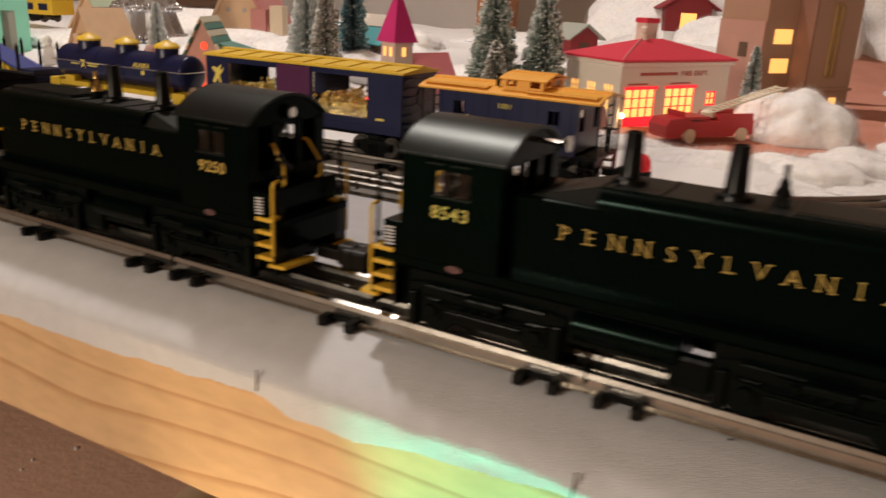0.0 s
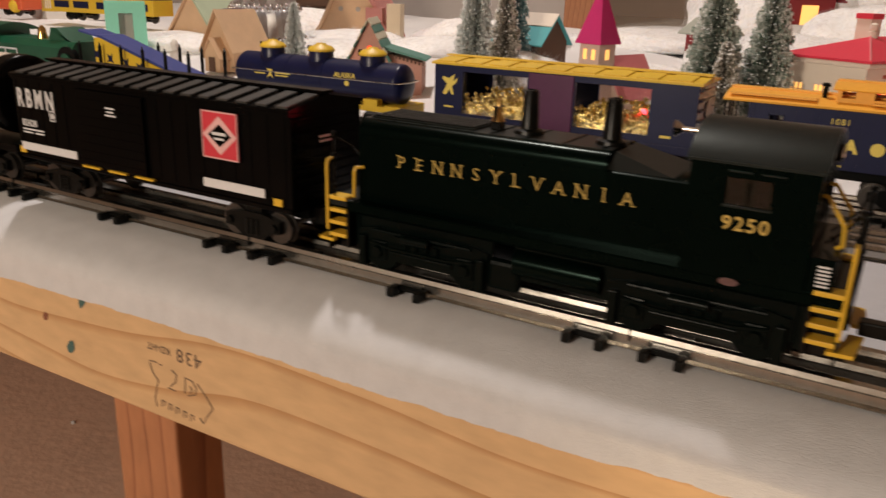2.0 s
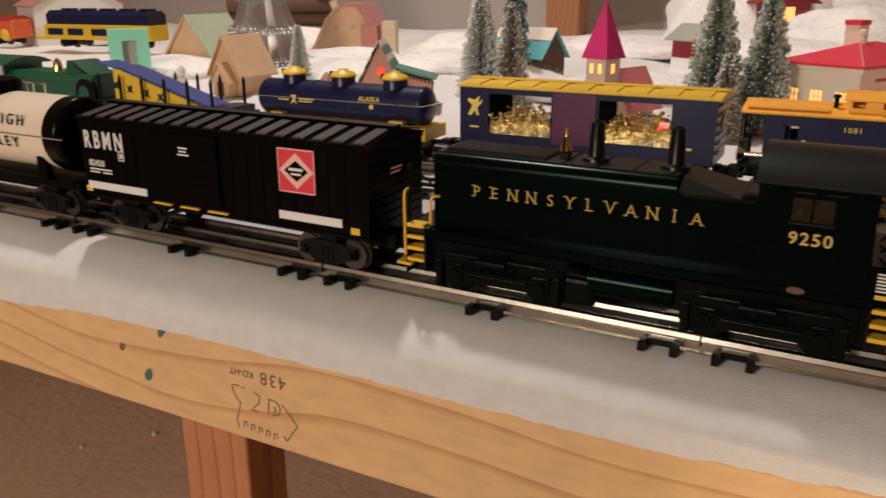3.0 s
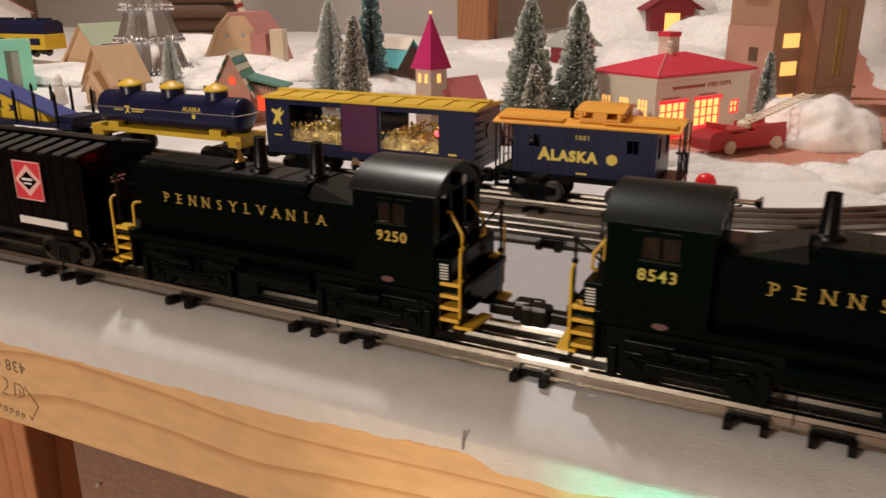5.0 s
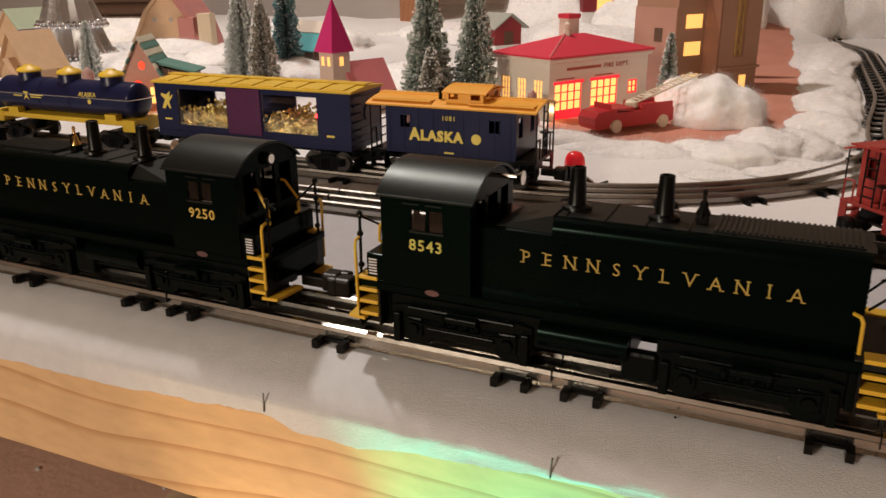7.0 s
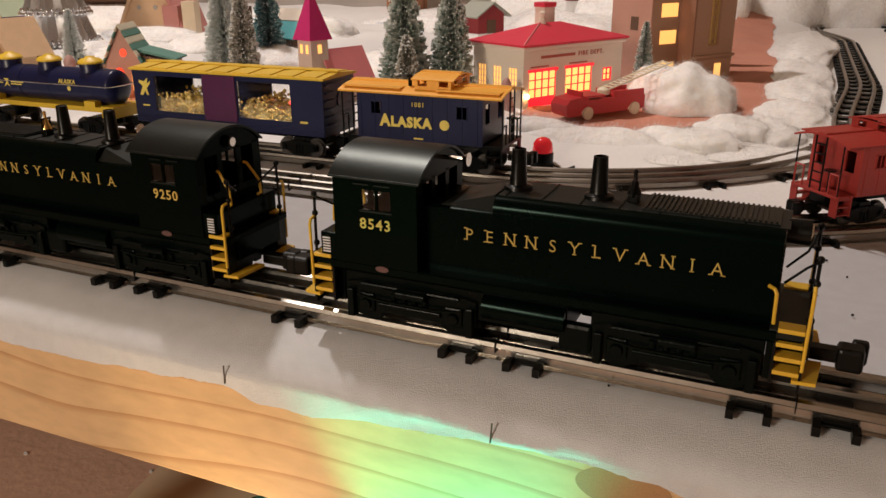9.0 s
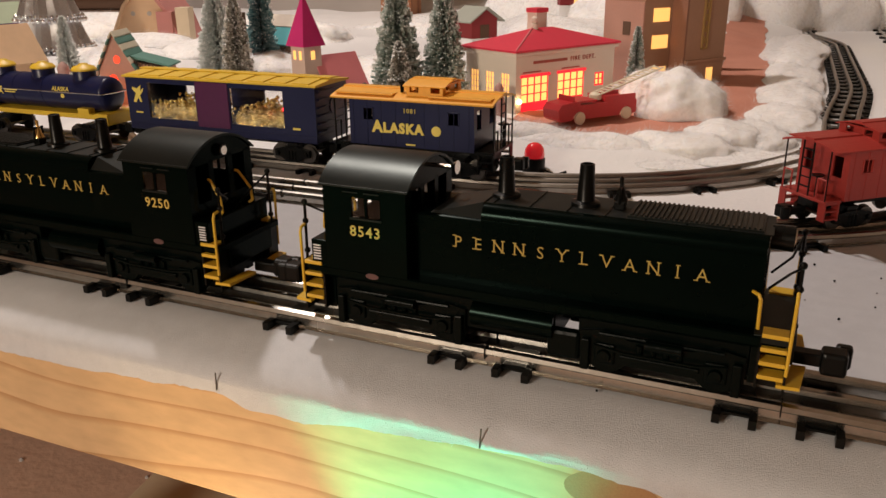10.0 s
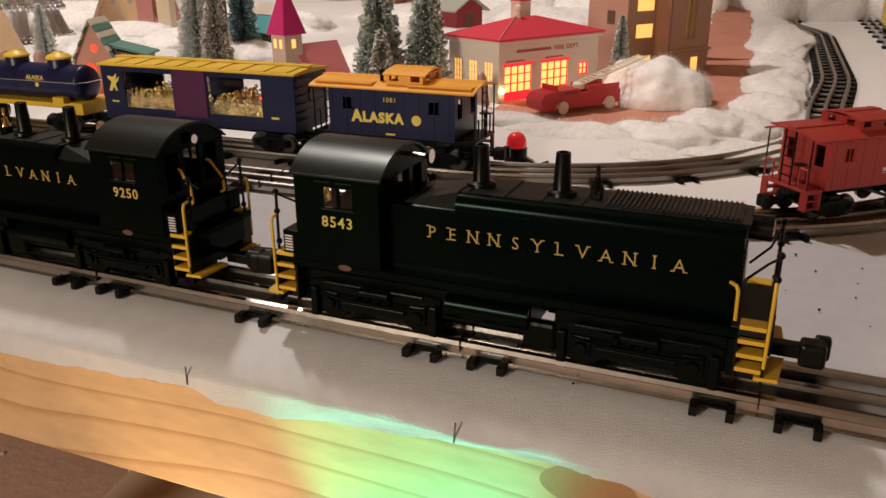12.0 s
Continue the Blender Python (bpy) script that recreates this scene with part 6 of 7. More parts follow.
def striped_house():
    H = thing("toy_house", "brick-patterned card house with striped green roof, red lit windows", "toy building", (-0.842, 0.838, ground(-0.84, 0.83) - 0.002), 24, "card village houses")
    H.scale = (0.80, 0.80, 1.0)
    body = part("wall", gable(B(), 0.062, 0.070, 0.050, 0.098), ROSECARD, H)
    for s in (-1, 1):
        for k in range(7):
            f0, f1 = k / 7, (k + 1) / 7
            x = lambda f: s * f * 0.040
            z = lambda f: 0.1005 - f * 0.061
            sl = prism(B(), [(x(f0), z(f0)), (x(f1), z(f1) + 0.0006), (x(f1), z(f1) + 0.0036), (x(f0), z(f0) + 0.002)], "y", -0.043, 0.040)
            part("roof_strip", sl, (STRIPEPALE, STRIPEGREEN)[k % 2], body)
    w = B()
    prism(w, [(0.030, 0), (0.030, 0.058), (0.082, 0.050), (0.082, 0)], "y", -0.020, 0.034)
    wing = part("wing", w, ROSECARD, H)
    part("wing_roof", prism(B(), [(0.020, 0.0690), (0.090, 0.0545), (0.090, 0.0522), (0.020, 0.0655)], "y", -0.028, 0.040), STRIPEGREEN, wing)
    tb = B()
    for k in range(10):
        box(tb, 0.028 + 0.0062 * k, 0.0312 + 0.0062 * k, -0.0290, -0.0270, 0.0570 - 0.0012 * k, 0.0610 - 0.0012 * k)
    part("eave_teeth", tb, DARKWOOD, wing)
    part("door", prism(B(), [(-0.016, 0.008), (0.000, 0.008), (0.000, 0.036), (-0.003, 0.042), (-0.008, 0.044), (-0.013, 0.042), (-0.016, 0.036)], "y", -0.0362, -0.0352), GLOWRED, H, "glowing red arched door")
    part("window", box(B(), 0.012, 0.022, -0.0362, -0.0352, 0.012, 0.034), GLOWHOT, H, "glowing amber window")
    part("window", rod(B(), (0.002, -0.0352, 0.064), (0.002, -0.0364, 0.064), 0.0055, 0.0055, 18), GLOWRED, H, "round glowing red window")
    part("window", box(B(), 0.040, 0.052, -0.0212, -0.0202, 0.022, 0.042), GLOWRED, wing, "glowing red window")
    # Added point light without a fixture, spreading the red door's glow outside.
    lamp("door_spill_light", "POINT", (-0.01, -0.050, 0.02), 0.012, (1.0, 0.3, 0.08), 0.004).parent = H


STRIPEPALE = paint("cream_roof_strip", (0.62, 0.58, 0.45), 0.7, 0, 0.15, 150, 0.3)
STRIPEGREEN = paint("sea_green_roof_strip", (0.10, 0.24, 0.20), 0.7, 0, 0.2, 150, 0.3)
striped_house()


def pink_house():
    H = thing("toy_house", "tan and rose card house with swept roof and cream chimney", "toy building", (-1.190, 1.300, ground(-1.19, 1.30) - 0.008), 18, "card village houses")
    prof = [(-0.085, 0.0), (-0.060, 0.030), (-0.036, 0.078), (-0.012, 0.104), (0.020, 0.104), (0.050, 0.060), (0.070, 0.0)]
    body = part("wall", prism(B(), prof, "y", -0.055, 0.060), TANCARD, H)
    rf = [(-0.012, 0.1045), (0.020, 0.1045), (0.050, 0.0605), (0.072, 0.0), (0.078, 0.0), (0.056, 0.064), (0.024, 0.110), (-0.014, 0.110)]
    part("roof", prism(B(), rf, "y", -0.062, 0.066), PINKCARD, body, "rose pink swept roof")
    lf = [(-0.012, 0.1045), (-0.036, 0.0785), (-0.060, 0.0305), (-0.085, 0.0), (-0.091, 0.0), (-0.065, 0.034), (-0.041, 0.082), (-0.014, 0.110)]
    part("roof", prism(B(), lf, "y", -0.062, 0.066), TANCARD, body)
    for x in (-0.022, 0.012):
        part("window", rod(B(), (x, -0.0552, 0.066), (x, -0.0562, 0.066), 0.0045, 0.0045, 14), WALLGREY, body)
    part("chimney", box(B(), 0.072, 0.098, -0.070, -0.040, 0, 0.078), CREAMCARD, H, "cream square chimney block")
    part("dormer", box(B(), 0.030, 0.062, -0.0660, -0.040, 0.020, 0.070), PINKCARD, H)


CREAMCARD = paint("cream_glittered_card", (0.70, 0.58, 0.42), 0.8, 0, 0.12, 220, 0.4)
pink_house()


def tent_house():
    H = thing("toy_house", "tan gabled card house with pale green roof", "toy building", (-1.47, 1.18, ground(-1.47, 1.18) - 0.004), 4, "card village houses")
    body = part("wall", prism(B(), [(-0.055, 0), (0.0, 0.078), (0.055, 0)], "y", -0.055, 0.055), TANCARD, H)
    for s, mtl in ((-1, TANCARD), (1, PALEGREEN)):
        part("roof", prism(B(), [(0, 0.0785), (s * 0.058, -0.001), (s * 0.062, 0.001), (0, 0.0825)], "y", -0.062, 0.075), mtl, body)


PALEGREEN = paint("pale_green_card", (0.42, 0.50, 0.36), 0.75, 0, 0.15, 200, 0.4)
tent_house()


def mint_frame():
    H = thing("card_archway", "mint green card arch with a dark grey doorway", "toy building", (-1.350, 0.875, ground(-1.35, 0.875)), 52)
    H.matrix_world = H.matrix_world @ Matrix.Diagonal((0.9, 0.9, 1.15, 1))
    b = B()
    for x0, x1, z0, z1 in ((-0.034, -0.012, 0, 0.078), (0.012, 0.034, 0, 0.078), (-0.012, 0.012, 0.062, 0.078)):
        box(b, x0, x1, -0.012, 0.012, z0, z1)
    part("arch", b, MINT, H)
    part("doorway", box(B(), -0.0118, 0.0118, 0.000, 0.004, 0, 0.0618), WALLGREY, H)


mint_frame()


def glass_tree():
    T = thing("glass_christmas_tree", "clear and silver beaded glass Christmas tree ornament", "ornament", (-1.215, 1.055, ground(-1.215, 1.055)), 0)
    b = B()
    tiers = [(0.066, 0.006, 0.046, 0.060), (0.056, 0.058, 0.034, 0.118), (0.043, 0.114, 0.024, 0.165), (0.030, 0.160, 0.012, 0.205)]
    for k, (r0, z0, r1, z1) in enumerate(tiers):
        prof = []
        for i in range(9):
            s = i / 8
            prof.append((r0 + (r1 - r0) * s ** 0.8, z0 + (z1 - z0) * s))
        seg = 48
        rings = [[b.verts.new(((r * (1 + 0.07 * math.cos(i * math.pi * 0.5))) * math.cos(2 * math.pi * i / seg), (r * (1 + 0.07 * math.cos(i * math.pi * 0.5))) * math.sin(2 * math.pi * i / seg), z)) for i in range(seg)] for r, z in prof]
        for a, c in zip(rings, rings[1:]):
            for i in range(seg):
                b.faces.new((a[i], a[(i + 1) % seg], c[(i + 1) % seg], c[i]))
        b.faces.new(rings[0][::-1])
        b.faces.new(rings[-1])
    body = part("fluted_body", b, SILVER, T, "fluted silvery tiers", smooth=True)
    for r0, z0, r1, z1 in tiers:
        g = B()
        for s, sz in ((0.0, 0.0030), (0.10, 0.0030)):
            r, z = r0 + (r1 - r0) * s ** 0.8, z0 + (z1 - z0) * s
            n = int(2 * math.pi * r / (sz * 2.8))
            for i in range(n):
                a = 2 * math.pi * i / n + s * 3
                ball(g, (r * 1.07 * math.cos(a), r * 1.07 * math.sin(a), z), sz, 1, 1, 1.5, 8, 6)
        tagged(part("bead_row", g, SILVERBEAD, body, "shiny silver beads", smooth=True), kind="stuff")
        part("snowy_rim", turned(B(), [(r1 * 1.00, z1 - 0.005), (r1 * 1.16, z1 - 0.002), (r1 * 1.16, z1 + 0.002), (r1 * 0.9, z1 + 0.004)], seg=28), SNOW, body, smooth=True)


glass_tree()


def brick_building():
    H = thing("toy_building", "brown card brick building with lit amber windows", "toy building", (-0.172, 1.212, -0.010), 55)
    b = box(B(), 0, 0.062, 0.0, 0.085, 0, 0.185)
    body = part("wall", b, CARD, H)
    part("side_face", box(B(), -0.0025, -0.0003, 0.0, 0.085, 0, 0.148), ROSECARD, body, "rose coloured side wall")
    t = box(B(), 0.062, 0.150, -0.030, 0.060, 0, 0.225)
    tower = part("tower", t, CARD, H, "dark brown front tower")
    part("tower_face", box(B(), 0.058, 0.0618, -0.030, -0.0003, 0, 0.235), DARKBRICK, tower)
    for z in (0.118, 0.078, 0.030):
        part("window", box(B(), 0.018, 0.052, -0.0012, -0.0002, z, z + 0.020), GLOWAMBER, body, "lit amber window")
    for x, w, z, h in ((0.112, 0.014, 0.020, 0.026), (0.076, 0.010, 0.016, 0.016)):
        part("window", box(B(), x, x + w, -0.0314, -0.0302, z, z + h), GLOWAMBER, tower, "lit amber window")
    part("side_window", box(B(), -0.0032, -0.0024, 0.026, 0.042, 0.098, 0.118), DARKWOOD, body)
    fr = B()
    for x0, x1, z0, z1 in ((0.094, 0.108, 0.075, 0.078), (0.094, 0.108, 0.172, 0.175), (0.094, 0.097, 0.075, 0.175), (0.105, 0.108, 0.075, 0.175)):
        box(fr, x0, x1, -0.0330, -0.0302, z0, z1)
    for k in range(5):
        box(fr, 0.0985, 0.1035, -0.0325, -0.0302, 0.084 + 0.017 * k, 0.094 + 0.017 * k)
    part("vertical_sign", fr, SIGNGOLD, tower, "upright sign with dull gold bars")
    part("ledge", box(B(), 0.060, 0.152, -0.034, -0.0302, 0.056, 0.060), CARD, tower)
    part("parapet", box(B(), -0.003, 0.030, 0.020, 0.060, 0.1852, 0.197), TANCARD, body)


DARKBRICK = paint("dark_brick_card", (0.27, 0.13, 0.085), 0.8, 0, 0.25, 120, 0.3)
SIGNGOLD = paint("dull_gold_card", (0.40, 0.24, 0.08), 0.7, 0, 0.25, 120, 0.2)
brick_building()


def red_barn(x, y, label, turn, s=1.0, lit=False):
    H = thing("toy_barn", label, "toy building", (x, y, ground(x, y) + 0.032 * s), turn, "far card barns")
    body = part("wall", gable(B(), 0.070 * s, 0.060 * s, 0.040 * s, 0.062 * s), BARNRED, H)
    roof_slabs(body, BARNROOF if not lit else BARNRED, 0.070 * s, 0.060 * s, 0.040 * s, 0.062 * s, 0.012 * s, 0.003)
    part("doorway", box(B(), -0.012 * s, 0.012 * s, -0.031 * s, -0.0302 * s, -0.02 * s, 0.028 * s), GLOWAMBER if lit else DARKWOOD, H)
    part("plinth", box(B(), -0.036 * s, 0.036 * s, -0.0312 * s, 0.0302 * s, -0.03 * s, -0.0003), SNOW, H)


BARNRED = paint("dark_red_card", (0.28, 0.03, 0.035), 0.75, 0, 0.25, 150, 0.3)
BARNROOF = paint("grey_green_card", (0.36, 0.38, 0.33), 0.75, 0, 0.2, 150, 0.3)
red_barn(-0.575, 1.560, "small dark red card barn half buried in cotton", 58, 0.95)
red_barn(-0.475, 2.020, "dark red card house with glowing amber doorway on a cotton hill", 25, 1.5, True)


def figurine(x, y, label, h, mat_body, mat_head, z=None):
    zz = ground(x, y) if z is None else z
    b = turned(B(), [(h * 0.20, 0), (h * 0.24, h * 0.1), (h * 0.20, h * 0.35), (h * 0.16, h * 0.58), (h * 0.09, h * 0.66), (h * 0.13, h * 0.76), (h * 0.13, h * 0.86), (h * 0.08, h * 0.95), (h * 0.02, h)], seg=14)
    o = part("figurine", b, mat_body, None, smooth=True, m=pose(x, y, zz))
    return tagged(o, label, "figurine", "village figurines")


FIGRED = paint("red_white_glaze", (0.45, 0.05, 0.05), 0.45, 0, 0.3, 200, 0.1, second=(0.6, 0.5, 0.45))
FIGDARK = paint("dark_glaze", (0.06, 0.05, 0.05), 0.5, 0, 0.4, 200, 0.1)
FIGWHITE = paint("white_glaze", (0.75, 0.72, 0.68), 0.5, 0, 0.1, 100, 0.1)
figurine(-0.452, 0.838, "small dark painted figurine standing in snow", 0.045, FIGDARK, None)
figurine(-0.440, 0.848, "small red painted figurine standing in snow", 0.038, FIGRED, None)
figurine(-0.292, 0.892, "small red and white painted figurine", 0.044, FIGRED, None)
figurine(-1.215, 0.850, "small white glazed snowman figurine", 0.048, FIGWHITE, None)
figurine(-0.880, 0.765, "tiny red and white painted figurine", 0.060, FIGRED, None)


def red_beacon():
    T = thing("red_signal_lamp", "red domed signal lamp on black base", "lamp", (-0.184, 0.690, 0.0), 0)
    part("base", turned(B(), [(0.0125, 0), (0.0125, 0.004), (0.0108, 0.006), (0.0108, 0.016), (0.009, 0.0165)], seg=20), DARK, T, smooth=True)
    part("dome", turned(B(), [(0.0100, 0.0167), (0.0102, 0.020), (0.0092, 0.0255), (0.0065, 0.0295), (0.003, 0.031), (0.0006, 0.0313)], seg=20), REDLENS, T, smooth=True)
    part("wire", wire(B(), [(0.011, 0, 0.004), (0.024, -0.006, 0.002), (0.034, -0.004, 0.006)], 0.0012), DARK, T)


red_beacon()


# terracotta road
def ribbon(left, right, lift):
    bm = B()
    rows = []
    for (ax, ay), (bx, by) in zip(left, right):
        jx, jy = 0.012 * noise.noise((ax * 17, ay * 17, 1)), 0.012 * noise.noise((ax * 17, ay * 17, 4))
        ax, ay, bx, by = ax + jx, ay + jy, bx - jy, by + jx
        rows.append([bm.verts.new((ax + (bx - ax) * i / 10, ay + (by - ay) * i / 10, ground(ax + (bx - ax) * i / 10, ay + (by - ay) * i / 10) + lift)) for i in range(11)])
    for a, b in zip(rows, rows[1:]):
        for i in range(10):
            bm.faces.new((a[i], a[i + 1], b[i + 1], b[i]))
    return bm


def path(pts, n=14):
    out = []
    for i in range(len(pts) - 1):
        p0, p1, p2, p3 = pts[max(0, i - 1)], pts[i], pts[i + 1], pts[min(len(pts) - 1, i + 2)]
        for k in range(n):
            t = k / n
            out.append(tuple(0.5 * (2 * b + (c - a) * t + (2 * a - 5 * b + 4 * c - d) * t * t + (3 * b - a - 3 * c + d) * t ** 3) for a, b, c, d in zip(p0, p1, p2, p3)))
    return out + [pts[-1]]


road_out = path([(-0.275, 0.885), (-0.205, 0.835), (-0.125, 0.800), (-0.070, 0.850), (-0.020, 0.960), (0.020, 1.080), (0.005, 1.30), (0.002, 1.56), (-0.02, 1.9), (-0.035, 2.35)])
road_in = path([(-0.275, 0.935), (-0.205, 0.960), (-0.160, 1.000), (-0.125, 1.03), (-0.095, 1.08), (-0.075, 1.15), (-0.075, 1.32), (-0.085, 1.53), (-0.11, 1.9), (-0.11, 2.35)])
tagged(part("road", ribbon(road_out, road_in, 0.0014), ROADC), "terracotta cloth road winding through the snow", "road", kind="structure")


# cotton wool
def cotton(x, y, z, rx, ry, rz, seed, label="fluffy white cotton wool drift", n=5):
    """One drift of pulled cotton: a soft lumpy mound with a ragged hem of loose fibres."""
    bm = B()
    bmesh.ops.create_icosphere(bm, subdivisions=n, radius=1.0)
    for v in bm.verts:
        p = v.co.copy()
        f = 1 + 0.20 * noise.noise(p * 1.5 + Vector((seed, 0, 0))) + 0.07 * noise.noise(p * 3.4 + Vector((0, seed, 0))) + 0.022 * noise.noise(p * 8 + Vector((0, 0, seed))) + 0.008 * noise.noise(p * 19 + Vector((seed, 0, seed)))
        v.co = Vector((p.x * rx * f, p.y * ry * f, max(-0.3 * rz, p.z * rz * f)))
    me = bpy.data.meshes.new("cotton_drift")
    bm.to_mesh(me)
    bm.free()
    me.polygons.foreach_set("use_smooth", [True] * len(me.polygons))
    me.materials.append(COTTON)
    ob = new("cotton_drift", me)
    ob.matrix_world = pose(x, y, z)
    tagged(ob, label, "cotton snow", "cotton drifts")
    r = random.Random(seed)
    fb = B()
    pts = [v.co.copy() for v in me.vertices if v.co.z > -0.2 * rz]
    for k in range(1500):
        p = r.choice(pts)
        d = Vector((r.uniform(-1, 1), r.uniform(-1, 1), r.uniform(-0.5, 0.8))) + Vector((p.x / rx, p.y / ry, p.z / rz)) * 0.35
        d = d.normalized() * r.uniform(0.005, 0.015)
        s = d.cross(Vector((0.3, 0.5, 0.8))).normalized() * 0.00016
        fb.faces.new([fb.verts.new(c) for c in (p - s, p + s, p + d * 0.97 - s * 0.4)])
    tagged(part("loose_fibre", fb, NAPWHITE, ob), kind="stuff")
    wb = B()
    for grow in (1.05,):
        low = B()
        bmesh.ops.create_icosphere(low, subdivisions=4, radius=1.0)
        for v in low.verts:
            p = v.co.copy()
            f = grow + 0.20 * noise.noise(p * 1.5 + Vector((seed, 0, 0))) + 0.07 * noise.noise(p * 3.4 + Vector((0, seed, 0)))
            v.co = Vector((p.x * rx * f, p.y * ry * f, max(-0.3 * rz, p.z * rz * f)))
        tmp = bpy.data.meshes.new("wisp")
        low.to_mesh(tmp)
        low.free()
        wb.from_mesh(tmp)
        bpy.data.meshes.remove(tmp)
    tagged(part("wisp", wb, WISP, ob, smooth=True), kind="stuff")
    return ob


near_drifts = [
    (-0.088, 0.985, 0.024, 0.056, 0.050, 0.044), (-0.130, 1.060, 0.022, 0.045, 0.045, 0.038), (-0.060, 1.020, 0.018, 0.034, 0.040, 0.030),
    (-0.100, 1.330, 0.016, 0.030, 0.050, 0.034), (-0.108, 1.200, 0.012, 0.026, 0.045, 0.028),
    (0.040, 1.190, 0.002, 0.054, 0.170, 0.021), (0.036, 1.030, 0.002, 0.050, 0.110, 0.019), (0.008, 0.930, 0.002, 0.044, 0.080, 0.016),
    (0.042, 1.420, 0.003, 0.054, 0.210, 0.020), (0.046, 1.800, 0.010, 0.062, 0.320, 0.026),
    (-0.150, 0.790, 0.003, 0.085, 0.036, 0.021), (-0.066, 0.815, 0.003, 0.072, 0.044, 0.022), (-0.022, 0.885, 0.003, 0.046, 0.062, 0.023),
    (-0.235, 0.818, 0.003, 0.070, 0.036, 0.021), (-0.310, 0.845, 0.003, 0.060, 0.058, 0.018), (-0.110, 0.755, 0.002, 0.100, 0.026, 0.007), (0.002, 0.810, 0.002, 0.075, 0.050, 0.008),
]
for k, row in enumerate(near_drifts):
    cotton(*row, k + 1)
far_drifts = [(-0.55, 2.15, 0.24, 0.17), (-0.33, 2.25, 0.24, 0.22), (-0.16, 2.55, 0.30, 0.26), (-0.75, 1.75, 0.20, 0.030), (-0.45, 1.70, 0.16, 0.060), (-0.32, 1.85, 0.14, 0.11), (0.05, 2.6, 0.2, 0.22), (0.32, 2.75, 0.30, 0.22)]
for k, (x, y, r, h) in enumerate(far_drifts):
    cotton(x, y, ground(x, y), r, r * 0.7, h, 20 + k, "tall cotton wool hill behind the village")
for k, (x, y, r, h) in enumerate([(-1.02, 1.02, 0.12, 0.02), (-0.86, 1.10, 0.14, 0.03), (-0.60, 1.20, 0.15, 0.03), (-1.32, 0.96, 0.10, 0.02), (-0.45, 1.12, 0.10, 0.03), (-0.95, 1.40, 0.16, 0.05), (-1.45, 1.35, 0.18, 0.05), (-1.13, 1.20, 0.13, 0.022), (-0.72, 1.02, 0.10, 0.032)]):
    cotton(x, y, ground(x, y), r, r * 0.6, h, 40 + k)

# backdrop board, post and log behind the village
tagged(part("backdrop_board", box(B(), -3.0, -1.115, 2.25, 2.27, 0.035, 1.2), WALLGREY), "plain grey backdrop board behind the village", "board", kind="structure")
tagged(part("trim", box(B(), -3.0, -1.115, 2.235, 2.2495, 0.0, 0.034), DARKWOOD), "dark wooden strip below the backdrop", "trim", kind="structure")
post = thing("wooden_post", "rough brown wooden post beside the grey backdrop", "post", (-1.075, 2.20, 0.0), 0)
part("shaft", box(B(), -0.038, 0.062, -0.03, 0.05, 0, 1.2, 0.004), REDWOOD, post)


def log_cabin():
    H = thing("log_pile", "dark brown log structure behind the glass tree", "log pile", (-1.60, 1.60, ground(-1.6, 1.6)), 30)
    for k in range(7):
        part("log", rod(B(), (-0.14, 0.01 * (k % 2), 0.018 + 0.034 * k), (0.12, 0.01 * (k % 2), 0.018 + 0.034 * k), 0.018, 0.017, 14), DARKWOOD, H)
    part("striped_pole", rod(B(), (0.16, -0.03, 0.0), (0.06, -0.03, 0.27), 0.009, 0.009, 12), CREAMCARD, H)
    for k in range(9):
        a, b = Vector((0.16, -0.03, 0.0)), Vector((0.06, -0.03, 0.27))
        p, q = a.lerp(b, (k + 0.2) / 9), a.lerp(b, (k + 0.55) / 9)
        part("pole_stripe", rod(B(), p, q, 0.0096, 0.0096, 12), BARNRED, H)


log_cabin()


def white_house(x, y, label, w, h, d, wall_mat, roof_mat, turn):
    H = thing("toy_house", label, "toy building", (x, y, ground(x, y)), turn, "card village houses")
    body = part("wall", gable(B(), w, d, h * 0.6, h), wall_mat, H)
    roof_slabs(body, roof_mat, w, d, h * 0.6, h)


white_house(-1.95, 1.25, "white card house with faded red roof", 0.20, 0.150, 0.12, FIGWHITE, PINKCARD, 70)


def yellow_car():
    C = thing("hopper_car", "yellow and black hopper car on the far track", "hopper car", (0.285, 1.98, 0.0), 90)
    part("body", prism(B(), [(-0.115, 0.040), (-0.115, 0.085), (0.115, 0.085), (0.115, 0.040), (0.07, 0.028), (-0.07, 0.028)], "y", -0.030, 0.030), DARK, C)
    for x in (-0.08, -0.02, 0.04):
        part("side_panel", box(B(), x, x + 0.05, 0.0302, 0.0318, 0.036, 0.082), ROOFYELLOW, C)
    for x in (-0.08, 0.08):
        freight_truck(x, C)
    return C


yellow_car()


# ---------------------------------------------------------------- small things at the table's edge
def staple(x, z, tall):
    o = part("nail", rod(B(), (0, 0, 0), (0.001, -0.0006, tall), 0.0004, 0.0004, 8), WHEEL, None, m=pose(x, 0.2478, z))
    tagged(o, "thin bent nail holding the felt to the board", "nail", "nails along the mat")


staple(-0.230, -0.0185, 0.011)
staple(-0.0765, -0.0165, 0.011)

